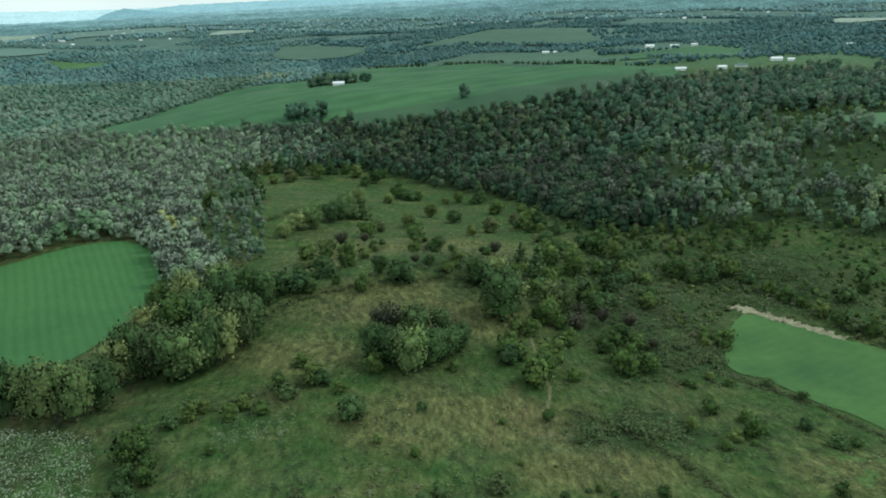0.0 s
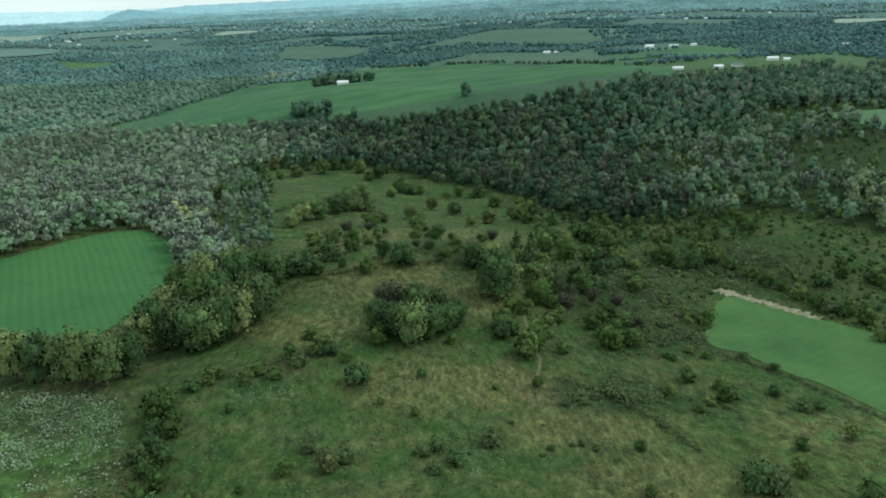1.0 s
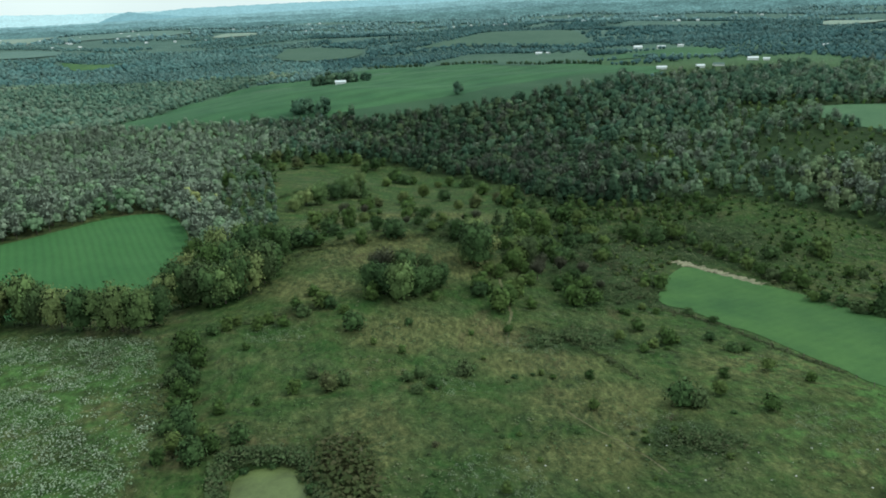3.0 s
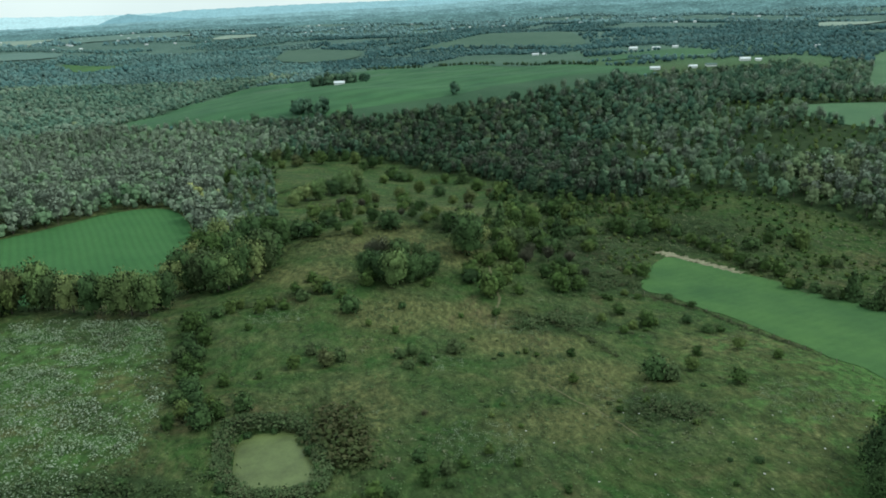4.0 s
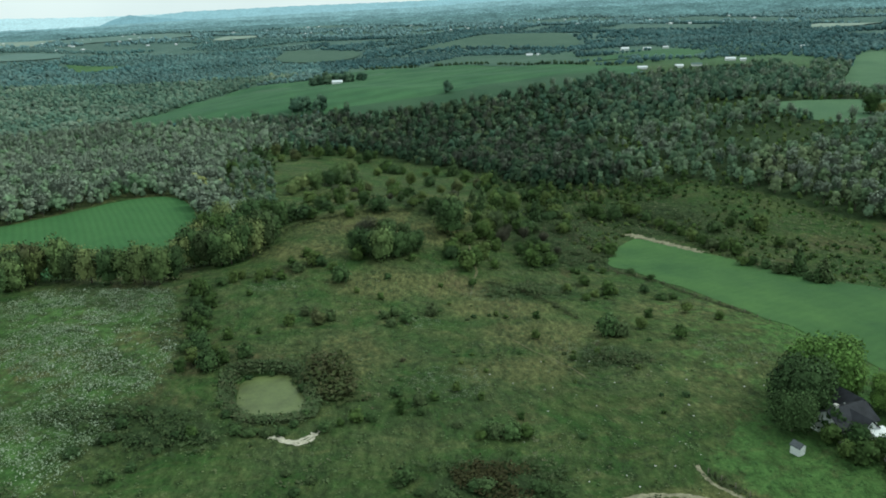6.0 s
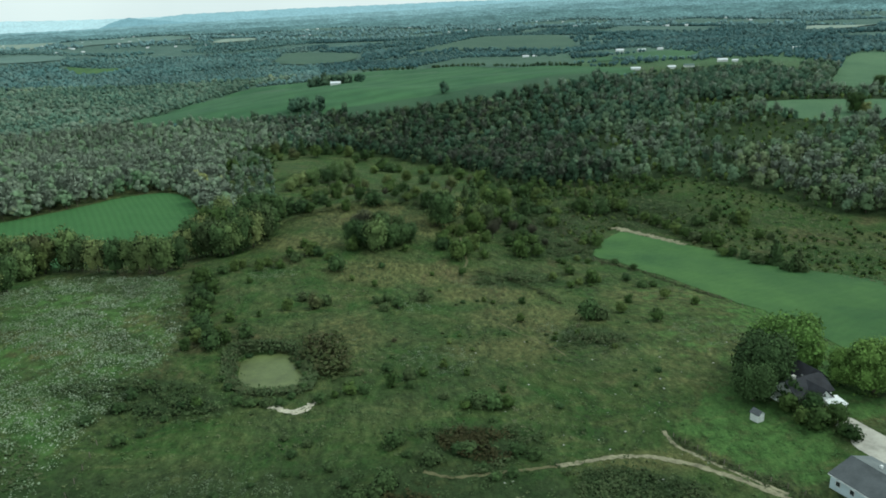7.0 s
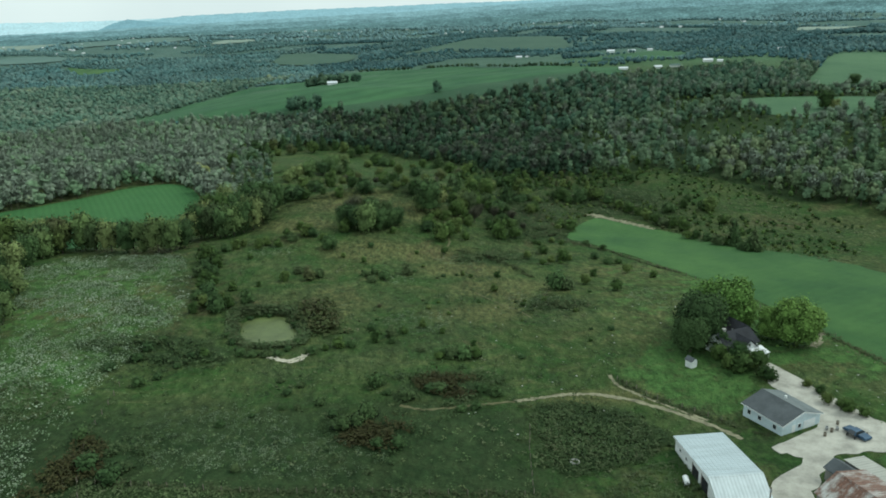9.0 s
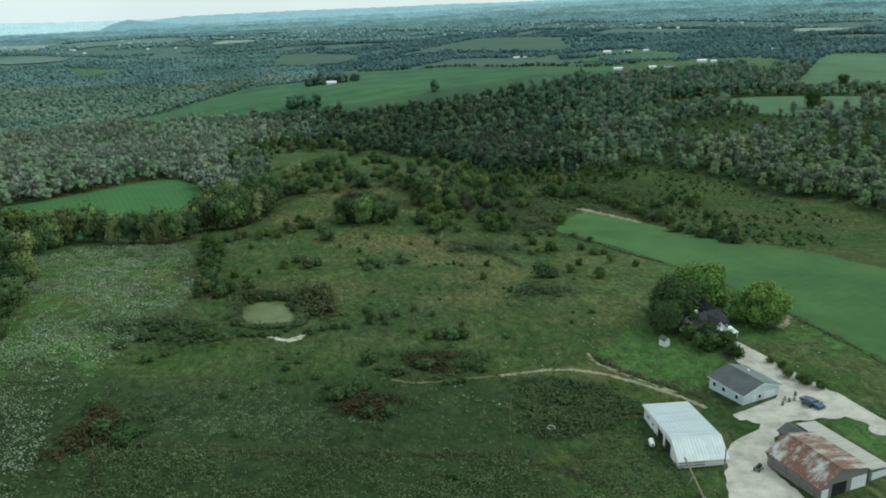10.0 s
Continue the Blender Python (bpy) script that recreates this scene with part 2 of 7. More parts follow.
def ground_material():
    """Rough grazing: green swathes, straw and rusty dead grass in patches, tussocks and weed mottling; haze tint far
    off.
    """
    m, nt, p = surface("pasture_ground", 0.95, 0.0, 0.1)
    at = place(nt)
    att = nt.nodes.new("ShaderNodeVertexColor")
    att.layer_name = "cover"
    sep = nt.nodes.new("ShaderNodeSeparateColor")
    nt.links.new(att.outputs[0], sep.inputs[0])
    warp = blend(nt, 1.0, at, calc_vector(nt, at, 0.05, 26.0), "ADD")
    wide, mid, fine = tex_noise(nt, 0.035, 6, 0.6, at), tex_noise(nt, 0.22, 6, 0.65, at), tex_noise(nt, 1.6, 5, 0.7, at)
    tuft = tex_noise(nt, 0.62, 6, 0.74, turned(nt, blend(nt, 1.0, at, calc_vector(nt, at, 0.02, 16.0), "ADD"), 32, (1.0, 0.5, 1.0)))
    grass = ramp(nt, mid, [(0.25, (0.026, 0.060, 0.015)), (0.5, (0.038, 0.082, 0.020)), (0.75, (0.060, 0.108, 0.028))])
    straw = ramp(nt, tuft, [(0.3, (0.070, 0.084, 0.030)), (0.55, (0.118, 0.126, 0.048)), (0.75, (0.180, 0.182, 0.076))])
    rusty = ramp(nt, tuft, [(0.3, (0.062, 0.060, 0.026)), (0.55, (0.104, 0.092, 0.044)), (0.75, (0.145, 0.128, 0.062))])
    lush = ramp(nt, mid, [(0.3, (0.052, 0.118, 0.030)), (0.7, (0.090, 0.164, 0.046))])
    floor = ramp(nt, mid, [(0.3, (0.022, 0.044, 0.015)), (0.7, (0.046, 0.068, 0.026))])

    def gate(channel, noise_value, soft=0.12):
        return ramp(nt, calc(nt, "ADD", sep.outputs[channel], calc(nt, "MULTIPLY", calc(nt, "SUBTRACT", noise_value, 0.5), 1.3)),
                    [(0.5 - soft, grey(0.0)), (0.5 + soft, grey(1.0))])
    near = att.outputs["Alpha"]
    broad = tex_noise(nt, 0.075, 8, 0.72, warp)
    pale_patch = ramp(nt, tex_noise(nt, 0.052, 8, 0.74, turned(nt, warp, -24, (0.6, 1.0, 1.0))), [(0.47, grey(0.0)), (0.60, grey(0.75))])
    grass = blend(nt, pale_patch, grass, ramp(nt, tuft, [(0.3, (0.050, 0.078, 0.028)), (0.7, (0.098, 0.118, 0.048))]))
    col = blend(nt, gate(1, broad, 0.24), grass, straw)
    rust_patch = calc(nt, "MULTIPLY", near, ramp(nt, tex_noise(nt, 0.043, 8, 0.72, turned(nt, warp, 15, (1.0, 0.7, 1.0))), [(0.55, grey(0.0)), (0.66, grey(0.8))]))
    col = blend(nt, rust_patch, col, rusty)
    weedy = calc(nt, "MULTIPLY", ramp(nt, tex_noise(nt, 0.065, 5, 0.65, turned(nt, at, 70, (1.0, 0.8, 1.0))), [(0.44, grey(0.0)), (0.58, grey(1.0))]),
                 ramp(nt, tex_noise(nt, 0.75, 6, 0.7, turned(nt, warp, 40, (1.0, 0.6, 1.0))), [(0.48, grey(0.0)), (0.58, grey(0.75))]))
    col = blend(nt, calc(nt, "MULTIPLY", weedy, near), col, ramp(nt, fine, [(0.3, (0.022, 0.040, 0.016)), (0.7, (0.045, 0.066, 0.026))]))
    col = blend(nt, gate(0, mid), col, lush)
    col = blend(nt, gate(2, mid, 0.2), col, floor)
    streak = ramp(nt, tex_noise(nt, 0.3, 6, 0.7, turned(nt, warp, -28, (0.16, 1.0, 1.0))), [(0.54, grey(0.0)), (0.7, grey(0.55))])
    open_ground = calc(nt, "SUBTRACT", 1.0, gate(2, mid, 0.2))
    col = blend(nt, calc(nt, "MULTIPLY", streak, open_ground), col, straw)
    # far ground goes over to a bluish green that carries the haze
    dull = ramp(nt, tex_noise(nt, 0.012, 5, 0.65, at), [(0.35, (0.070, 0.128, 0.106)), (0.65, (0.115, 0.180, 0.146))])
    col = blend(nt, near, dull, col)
    col = blend(nt, 0.75, col, ramp(nt, tuft, [(0.3, grey(0.34)), (0.5, grey(0.95)), (0.7, grey(1.5))]), "MULTIPLY")
    col = blend(nt, 0.7, col, ramp(nt, fine, [(0.28, grey(0.5)), (0.5, grey(0.92)), (0.72, grey(1.25))]), "MULTIPLY")
    col = blend(nt, 0.5, col, ramp(nt, wide, [(0.3, grey(0.65)), (0.65, grey(1.0))]), "MULTIPLY")
    nt.links.new(col, p.inputs["Base Color"])
    relief(nt, p, blend(nt, 0.5, fine, tuft), 0.9, 0.6)
    return m


def field_material(name, low, high, rows=0.0, heading=0.0, bend=0.0, depth=0.5):
    """A sown or mown field, with drill rows or broader bands where they show."""
    m, nt, p = surface(name, 0.9, 0.0, 0.15)
    at = place(nt)
    col = ramp(nt, blend(nt, 0.5, tex_noise(nt, 0.045, 7, 0.68, at), tex_noise(nt, 0.011, 4, 0.6, turned(nt, at, 20, (1.0, 0.45, 1.0)))), [(0.36, low), (0.62, high)])
    col = blend(nt, 0.55, col, ramp(nt, tex_noise(nt, 0.7, 5, 0.7, at), [(0.3, grey(0.68)), (0.7, grey(1.0))]), "MULTIPLY")
    if rows:
        mp = nt.nodes.new("ShaderNodeMapping")
        mp.inputs["Rotation"].default_value = (0, 0, heading)
        nt.links.new(at, mp.inputs["Vector"])
        wave = nt.nodes.new("ShaderNodeTexWave")
        wave.inputs["Scale"].default_value, wave.inputs["Distortion"].default_value = 0.314 / rows, bend
        wave.inputs["Detail Scale"].default_value = 0.25
        nt.links.new(mp.outputs[0], wave.inputs["Vector"])
        col = blend(nt, depth, col, ramp(nt, wave.outputs[1], [(0.2, grey(0.66)), (0.7, grey(1.0))]), "MULTIPLY")
    nt.links.new(col, p.inputs["Base Color"])
    relief(nt, p, tex_noise(nt, 2.5, 4, 0.7, at), 0.6, 0.2)
    return m


GROUND = ground_material()
CROP = field_material("young_crop", (0.040, 0.116, 0.036), (0.062, 0.150, 0.048), 2.8, radians(-25), 2.2, 0.3)
HAY = field_material("mown_hay", (0.030, 0.080, 0.028), (0.078, 0.156, 0.045), 3.4, radians(60), 2.0, 0.12)
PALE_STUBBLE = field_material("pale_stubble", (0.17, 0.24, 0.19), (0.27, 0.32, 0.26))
# these two meadow greens are dulled and blued to carry distance haze
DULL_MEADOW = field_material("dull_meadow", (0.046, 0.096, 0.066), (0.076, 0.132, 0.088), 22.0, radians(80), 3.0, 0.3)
FAR_HAZED = field_material("far_hazed_meadow", (0.095, 0.162, 0.138), (0.135, 0.205, 0.170))
# 26 m bands put the shading of rolling folds into the pasture colour
FAR_PASTURE = field_material("far_pasture", (0.034, 0.094, 0.042), (0.064, 0.148, 0.060), 26.0, radians(70), 3.5, 0.45)
PALE_PASTURE = field_material("pale_pasture", (0.056, 0.118, 0.058), (0.094, 0.168, 0.082))
GRAZED_SLOPE = field_material("grazed_slope", (0.032, 0.074, 0.038), (0.050, 0.100, 0.050))
GRAVEL = plain_material("pale_gravel", (0.45, 0.43, 0.37), 0.95, scale=0.3, change=0.38, fine=5, bump=0.3)
FAINT_EARTH = plain_material("trodden_grass", (0.13, 0.125, 0.06), 0.95, scale=0.8, change=0.4, fine=4, bump=0.3)
TRACK_EARTH = plain_material("dry_earth", (0.245, 0.230, 0.145), 0.95, scale=0.5, change=0.6, fine=4, bump=0.3)
POND_SCUM = plain_material("duckweed", (0.118, 0.150, 0.050), 0.5, scale=0.16, change=0.4, fine=2, bump=0.02)

# ---- the lie of the land ----
HILLS = [
    (-90, 50, 75, 1.9),
    (-5, 165, 42, 2.6),
    (115, 175, 60, -10.7),
    (0, 380, 95, -24.1),
    (-130, 300, 75, 0.1),
    (140, 290, 70, -3.6),
    (10, 640, 120, 4.8),
    (300, 640, 150, 6.0),
    (-350, 720, 180, -26.1),
    (-700, 1250, 450, -20.6),
    (700, 1000, 400, 17.5),
    (250, 380, 90, 6.4),
    (30, 20, 55, -3.4),
    (-100, 190, 45, -6.2),
    (30, 120, 35, -4.6),
    (260, 140, 90, -15.1),
    (-60, 345, 40, 7.7),
    (-140, 650, 85, 10.6),
    (110, 455, 75, -11.2),
    (-330, 430, 100, -12.3),
    (-5, 205, 30, 7.0),
    (-200, 500, 75, -9.7),
    (-55, 525, 60, -9.0),
]


def waves(x, y):
    return (np.sin(x * 0.071 + 1.3 * np.sin(y * 0.043)) * np.sin(y * 0.063 + 0.7) * 0.35
            + np.sin(x * 0.19 + y * 0.13) * np.sin(y * 0.17 - x * 0.05) * 0.1)


STEPS = [([-50, -42, -34, -18, -1, 16, 24], [160, 172, 182, 185, 187, 192, 188], 1.3), ([-62, -52, -36, -18], [300, 318, 330, 345], 1.6),
         ([28, 37, 45, 50], [130, 124, 112, 99], 0.9), ([-44, -34, -24], [128, 134, 138], 0.8), ([-46, -20, 8, 30], [232, 240, 246, 262], 1.4)]


def terraces(x, y):
    """Low grown-over banks across the slope."""
    z = 0.0
    for xs, ys, h in STEPS:
        d = y - np.interp(x, xs, ys)
        ends = (0.5 + 0.5 * np.tanh((x - xs[0]) / 5)) * (0.5 - 0.5 * np.tanh((x - xs[-1]) / 5))
        z = z + h * ends * (0.5 + 0.5 * np.tanh(d / 1.1)) * np.exp(-(d / 26) ** 2)
    return z


def land(x, y):
    """Height of the ground, in metres."""
    x, y = np.asarray(x, float), np.asarray(y, float)
    z = np.full(np.broadcast(x, y).shape, 46.0)
    for cx, cy, r, h in HILLS:
        z = z + h * np.exp(-((x - cx) ** 2 + (y - cy) ** 2) / (2 * r * r))
    far = np.clip((np.hypot(x, y) - 900) / 900, 0, 1)
    roll = 11 * np.sin(x * 0.0052 + 1.1 + np.sin(y * 0.0031)) * np.sin(y * 0.0047 + x * 0.0012)
    fold = np.exp(-((x + 20) / 260) ** 4 - ((y - 770) / 210) ** 4)
    z = z + waves(x, y) + terraces(x, y) + far * roll + fold * 1.3 * np.sin(y * 0.062 + x * 0.018 + 1.5 * np.sin(x * 0.012))
    px, py = np.abs(x + 27.0 + 0.2 * (y - 56.4)) / 7.8, np.abs(y - 56.4) / 10.2
    bowl = 1 / (1 + (px ** 3 + py ** 3) ** 3.3)
    return z * (1 - bowl) + 43.0 * bowl


def spaced(core0, core1, low, high, step, grow):
    """Grid lines: even in the core and wider apart outside it."""
    lines = list(np.arange(core0, core1 + step / 2, step))
    for end, sign in ((high, 1), (low, -1)):
        s, v = step, lines[-1] if sign > 0 else lines[0]
        while v * sign < end * sign:
            s = min(s * grow, 90)
            v += s * sign
            lines.append(v) if sign > 0 else lines.insert(0, v)
    return np.array(lines)


def inside(poly, x, y):
    x, y = np.asarray(x, float), np.asarray(y, float)
    got = np.zeros(np.broadcast(x, y).shape, bool)
    for (x0, y0), (x1, y1) in zip(poly, poly[1:] + poly[:1]):
        hit = (y0 > y) != (y1 > y)
        with np.errstate(divide="ignore", invalid="ignore"):
            got ^= hit & (x < (x1 - x0) * (y - y0) / (y1 - y0 + 1e-12) + x0)
    return got


def edge_way(poly, x, y):
    """Distance to the outline and its nearest point."""
    best, bx, by = np.full(np.shape(x), 1e9), np.array(x, float), np.array(y, float)
    for (x0, y0), (x1, y1) in zip(poly, poly[1:] + poly[:1]):
        dx, dy = x1 - x0, y1 - y0
        s = np.clip(((x - x0) * dx + (y - y0) * dy) / (dx * dx + dy * dy + 1e-9), 0, 1)
        px, py = x0 + s * dx, y0 + s * dy
        d = np.hypot(x - px, y - py)
        near = d < best
        best, bx, by = np.where(near, d, best), np.where(near, px, bx), np.where(near, py, by)
    return best, bx, by


def rounded(poly, times=2):
    for _ in range(times):
        poly = [q for a, b in zip(poly, poly[1:] + poly[:1])
                for q in ((a[0] * 0.75 + b[0] * 0.25, a[1] * 0.75 + b[1] * 0.25), (a[0] * 0.25 + b[0] * 0.75, a[1] * 0.25 + b[1] * 0.75))]
    return poly


def mesh_of(name, verts, faces, mats=(), tint=None, picks=None, smooth=False):
    me = bpy.data.meshes.new(name)
    verts, faces = np.asarray(verts, np.float32), np.asarray(faces, np.int32)
    n = faces.shape[1]
    verts, facing = np.ascontiguousarray(verts[:, :3]), verts[:, 3:]
    me.vertices.add(len(verts))
    me.vertices.foreach_set("co", verts.ravel())
    me.loops.add(faces.size)
    me.loops.foreach_set("vertex_index", faces.ravel())
    me.polygons.add(len(faces))
    me.polygons.foreach_set("loop_start", np.arange(0, faces.size, n, dtype=np.int32))
    if picks is not None:
        me.polygons.foreach_set("material_index", np.asarray(picks, np.int32))
    me.polygons.foreach_set("use_smooth", np.full(len(faces), smooth))
    for m in mats:
        me.materials.append(m)
    if facing.size and tint is not None:
        a = me.attributes.new("facing", "FLOAT_VECTOR", "POINT")
        a.data.foreach_set("vector", np.ascontiguousarray(facing).ravel())
    if tint is not None:
        a = me.attributes.new("tint", "FLOAT", "POINT")
        a.data.foreach_set("value", np.asarray(tint, np.float32))
    me.update(calc_edges=True)
    return me


def sheet(name, poly, mat, step, lift, label, kind="structure", category="field", smooth_times=2, ragged=0.0):
    """A patch of ground cover that follows the land inside an outline."""
    poly = rounded(poly, smooth_times)
    if ragged:
        poly = [(x + ragged * math.sin(3.1 * x + 1.7 * y) * math.cos(y * 1.3), y + ragged * math.sin(2.3 * y - 1.1 * x)) for x, y in poly]
    xs, ys = [p[0] for p in poly], [p[1] for p in poly]
    gx, gy = np.arange(min(xs) - step, max(xs) + 2 * step, step), np.arange(min(ys) - step, max(ys) + 2 * step, step)
    X, Y = np.meshgrid(gx, gy)
    keep = inside(poly, X[:-1, :-1] + step / 2, Y[:-1, :-1] + step / 2)
    idx = np.arange(X.size).reshape(X.shape)
    faces = np.stack([idx[:-1, :-1][keep], idx[:-1, 1:][keep], idx[1:, 1:][keep], idx[1:, :-1][keep]], 1)
    used, faces = np.unique(faces, return_inverse=True)
    faces = faces.reshape(-1, 4)
    x, y = X.ravel()[used], Y.ravel()[used]
    full = np.bincount(faces.ravel(), minlength=len(used)) == 4
    _, px, py = edge_way(poly, x, y)
    x, y = np.where(full, x, px), np.where(full, y, py)
    me = mesh_of(name, np.stack([x, y, land(x, y) + lift], 1), faces, [mat], smooth=True)
    return tagged(new(name, me), label, category, "", kind)


# outlines of fields and woods, seen from above
CROP_FIELD = [(-172, 205), (-158, 221), (-145, 241), (-131, 267), (-118, 275), (-104, 271), (-93, 252), (-86, 232), (-82, 205), (-86, 172), (-100, 150), (-135, 142), (-185, 165)]
HAY_FIELD = [(94, 194), (109, 180), (119, 168), (131, 149), (143, 133), (155, 118), (163, 102), (166, 80), (168, 64), (168, -10), (122, -14), (117, -6), (116, 6), (114, 22), (111, 38), (108, 68), (100, 95), (91, 126), (80, 146), (71, 149)]
FAR_HILL = [(-215, 588), (-200, 580), (-145, 562), (-96, 560), (-57, 562), (-28, 570), (2, 578), (32, 584), (78, 592), (106, 608), (159, 608), (215, 600), (254, 642),
            (236, 693), (207, 740), (142, 840), (51, 945), (-37, 990), (-102, 900), (-179, 913), (-219, 860), (-251, 777), (-274, 732), (-292, 640)]
FAR_BACK = [(-262, 1791), (-177, 1753), (-48, 1470), (-52, 1244), (-127, 1215), (-217, 1312)]
FAR_LEFT = [(-722, 1615), (-613, 1514), (-520, 1504), (-528, 1342), (-599, 1392)]
RIGHT_HILL = [(238, 396), (262, 394), (297, 386), (330, 378), (360, 372), (362, 360), (330, 342), (311, 328), (280, 314), (255, 324), (243, 351)]
RIGHT_BACK = [(303, 404), (350, 475), (399, 546), (477, 663), (527, 721), (572, 692), (590, 650), (470, 500), (400, 410), (345, 400)]
PASTURE_SLOPE = [(-48, 577), (-14, 584), (14, 586), (41, 587), (69, 595), (100, 618), (131, 635), (179, 641), (225, 636), (221, 599), (174, 569), (118, 556), (64, 544), (13, 539), (-28, 536)]
BARN_MEADOW = [(36, 975), (98, 883), (192, 755), (232, 765), (241, 971), (124, 1139)]
LANE_PASTURE = [(219, 763), (273, 791), (336, 718), (393, 820), (377, 908), (294, 882)]
HILL_MEADOW = [(29, 1360), (114, 1356), (202, 1232), (267, 1083), (337, 1219), (396, 1649), (346, 1964), (129, 1540)]
PALE_STRIP = [(-1163, 2723), (-892, 2454), (-631, 2416), (-837, 3240), (-1071, 3098), (-1312, 3087)]
LEFT_STRIP = [(-1221, 2403), (-1308, 2829), (-1312, 3087), (-1874, 4104), (-1900, 2900)]
STUBBLE = [(-526, 2198), (-419, 2368), (-455, 2682), (-551, 2412)]
RIGHT_STRIP = [(958, 1610), (1152, 1646), (1438, 2077), (1063, 1796)]
LOW_STRIP = [(-900, 1660), (-756, 1699), (-790, 1860), (-942, 1820)]
SMALL_MEADOW = [(338, 550), (342, 509), (416, 634), (399, 662)]
SLOPE_MEADOW = [(-100, 392), (-76, 422), (-24, 441), (-5, 430), (-16, 396), (-57, 332), (-62, 285), (-81, 267), (-91, 310)]
LEFT_MEADOW = [(-118, 110), (-104, 133), (-66, 122), (-54, 90), (-50, 60), (-58, 30), (-60, 0), (-56, -30), (-70, -90), (-180, -90), (-160, 60)]
WOOD_LEFT = [(-215, 150), (-200, 160), (-172, 205), (-158, 222), (-145, 243), (-131, 269), (-118, 277), (-99, 258), (-86, 232), (-70, 200), (-64, 230), (-81, 267),
             (-91, 310), (-104, 372), (-115, 414), (-108, 434), (-81, 459), (-41, 463), (-60, 540), (-120, 552), (-195, 572), (-290, 632), (-490, 600)]
WOOD_MAIN = [(-41, 461), (-5, 438), (14, 415), (46, 385), (62, 326), (71, 275), (90, 263), (120, 262), (149, 267), (156, 250), (173, 235), (178, 221), (184, 206), (192, 193),
             (235, 180), (340, 330), (450, 540), (358, 585), (317, 605), (250, 597), (209, 590), (154, 598), (76, 582), (31, 574), (-27, 560), (-90, 545)]
WOOD_FAR_LEFT = [(-282, 630), (-272, 716), (-252, 766), (-222, 855), (-183, 915), (-120, 1000), (-760, 1080), (-500, 630)]

# ---- ground ----
gx, gy = spaced(-150, 175, -5400, 5400, 2.2, 1.055), spaced(-60, 240, -1500, 5400, 2.2, 1.055)
GX, GY = np.meshgrid(gx, gy)
GZ = land(GX, GY)
gi = np.arange(GX.size).reshape(GX.shape)
gfaces = np.stack([gi[:-1, :-1], gi[:-1, 1:], gi[1:, 1:], gi[1:, :-1]], -1).reshape(-1, 4)
ground_mesh = mesh_of("ground", np.stack([GX, GY, GZ], -1).reshape(-1, 3), gfaces, [GROUND], smooth=True)


def spot(x, y, cx, cy, rx, ry, soft=0.5):
    d = np.hypot((x - cx) / rx, (y - cy) / ry)
    return np.clip((1 - d) / soft + 0.5, 0, 1)


def soft_inside(poly, x, y, edge=6.0):
    d, _, _ = edge_way(poly, x, y)
    return np.clip(np.where(inside(poly, x, y), d, -d) / edge + 0.5, 0, 1)


LAWN = [(55, 25), (60, 14), (71, 0), (78, 6), (88, 22), (104, 20), (112, 34), (104, 46), (84, 50), (68, 40)]
DRY_SPOTS = [(-10, 176, 26, 14), (12, 172, 20, 12), (-30, 150, 14, 10), (8, 126, 24, 8), (-6, 120, 12, 8), (30, 108, 14, 8), (80, 104, 16, 8), (40, 88, 14, 10),
             (-10, 74, 8, 14), (30, 66, 14, 8), (-84, 72, 12, 8), (-60, 86, 8, 7), (48, 14, 12, 4), (10, 8, 5, 7), (-100, 70, 12, 12), (0, 245, 40, 26)]
BRUSH_SPOTS = [(17, 22, 12, 8), (0, 3, 9, 8), (42, 0, 11, 12), (52, 70, 9, 8), (42, 122, 16, 8), (-44, 40, 14, 6), (-56, 48, 16, 5), (60, 200, 30, 40), (30, 200, 30, 20),
               (70, 160, 22, 16), (-52, -6, 5, 12), (-46, -2, 7, 7), (110, 215, 30, 26)]
fx, fy = GX.ravel(), GY.ravel()
cover = np.zeros((fx.size, 4), np.float32)
cover[:, 3] = 1
cover[:, 0] = np.maximum(soft_inside(LAWN, fx, fy) * 0.62, np.maximum(spot(fx, fy, 125, 60, 40, 60) * 0.6, spot(fx, fy, 96, 74, 46, 72, 0.9) * 0.4))
cover[:, 1] = 0.33
cover[:, 1] = np.maximum(cover[:, 1], 0.46 * spot(fx, fy, 84, 66, 50, 74, 0.9))
far_part = np.clip((np.hypot(fx, fy) - 500) / 400, 0, 1)
cover[:, 0] = np.maximum(cover[:, 0], 0.85 * far_part)
cover[:, 0] = np.maximum(cover[:, 0], 0.5 * soft_inside(LEFT_MEADOW, fx, fy))
# alpha falls with distance and lets the haze tint in
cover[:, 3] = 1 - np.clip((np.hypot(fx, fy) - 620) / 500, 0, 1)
for cx, cy, rx, ry in DRY_SPOTS:
    cover[:, 1] = np.maximum(cover[:, 1], 0.3 + 0.5 * spot(fx, fy, cx, cy, rx, ry, 0.9))
for cx, cy, rx, ry in BRUSH_SPOTS:
    cover[:, 2] = np.maximum(cover[:, 2], 0.8 * spot(fx, fy, cx, cy, rx * 1.1, ry * 1.1, 1.3))
# lighting gradient put into the cover: centre foreground darker than the right
cover[:, 2] = np.maximum(cover[:, 2], 0.42 * spot(fx, fy, 0, 62, 40, 40, 0.9))
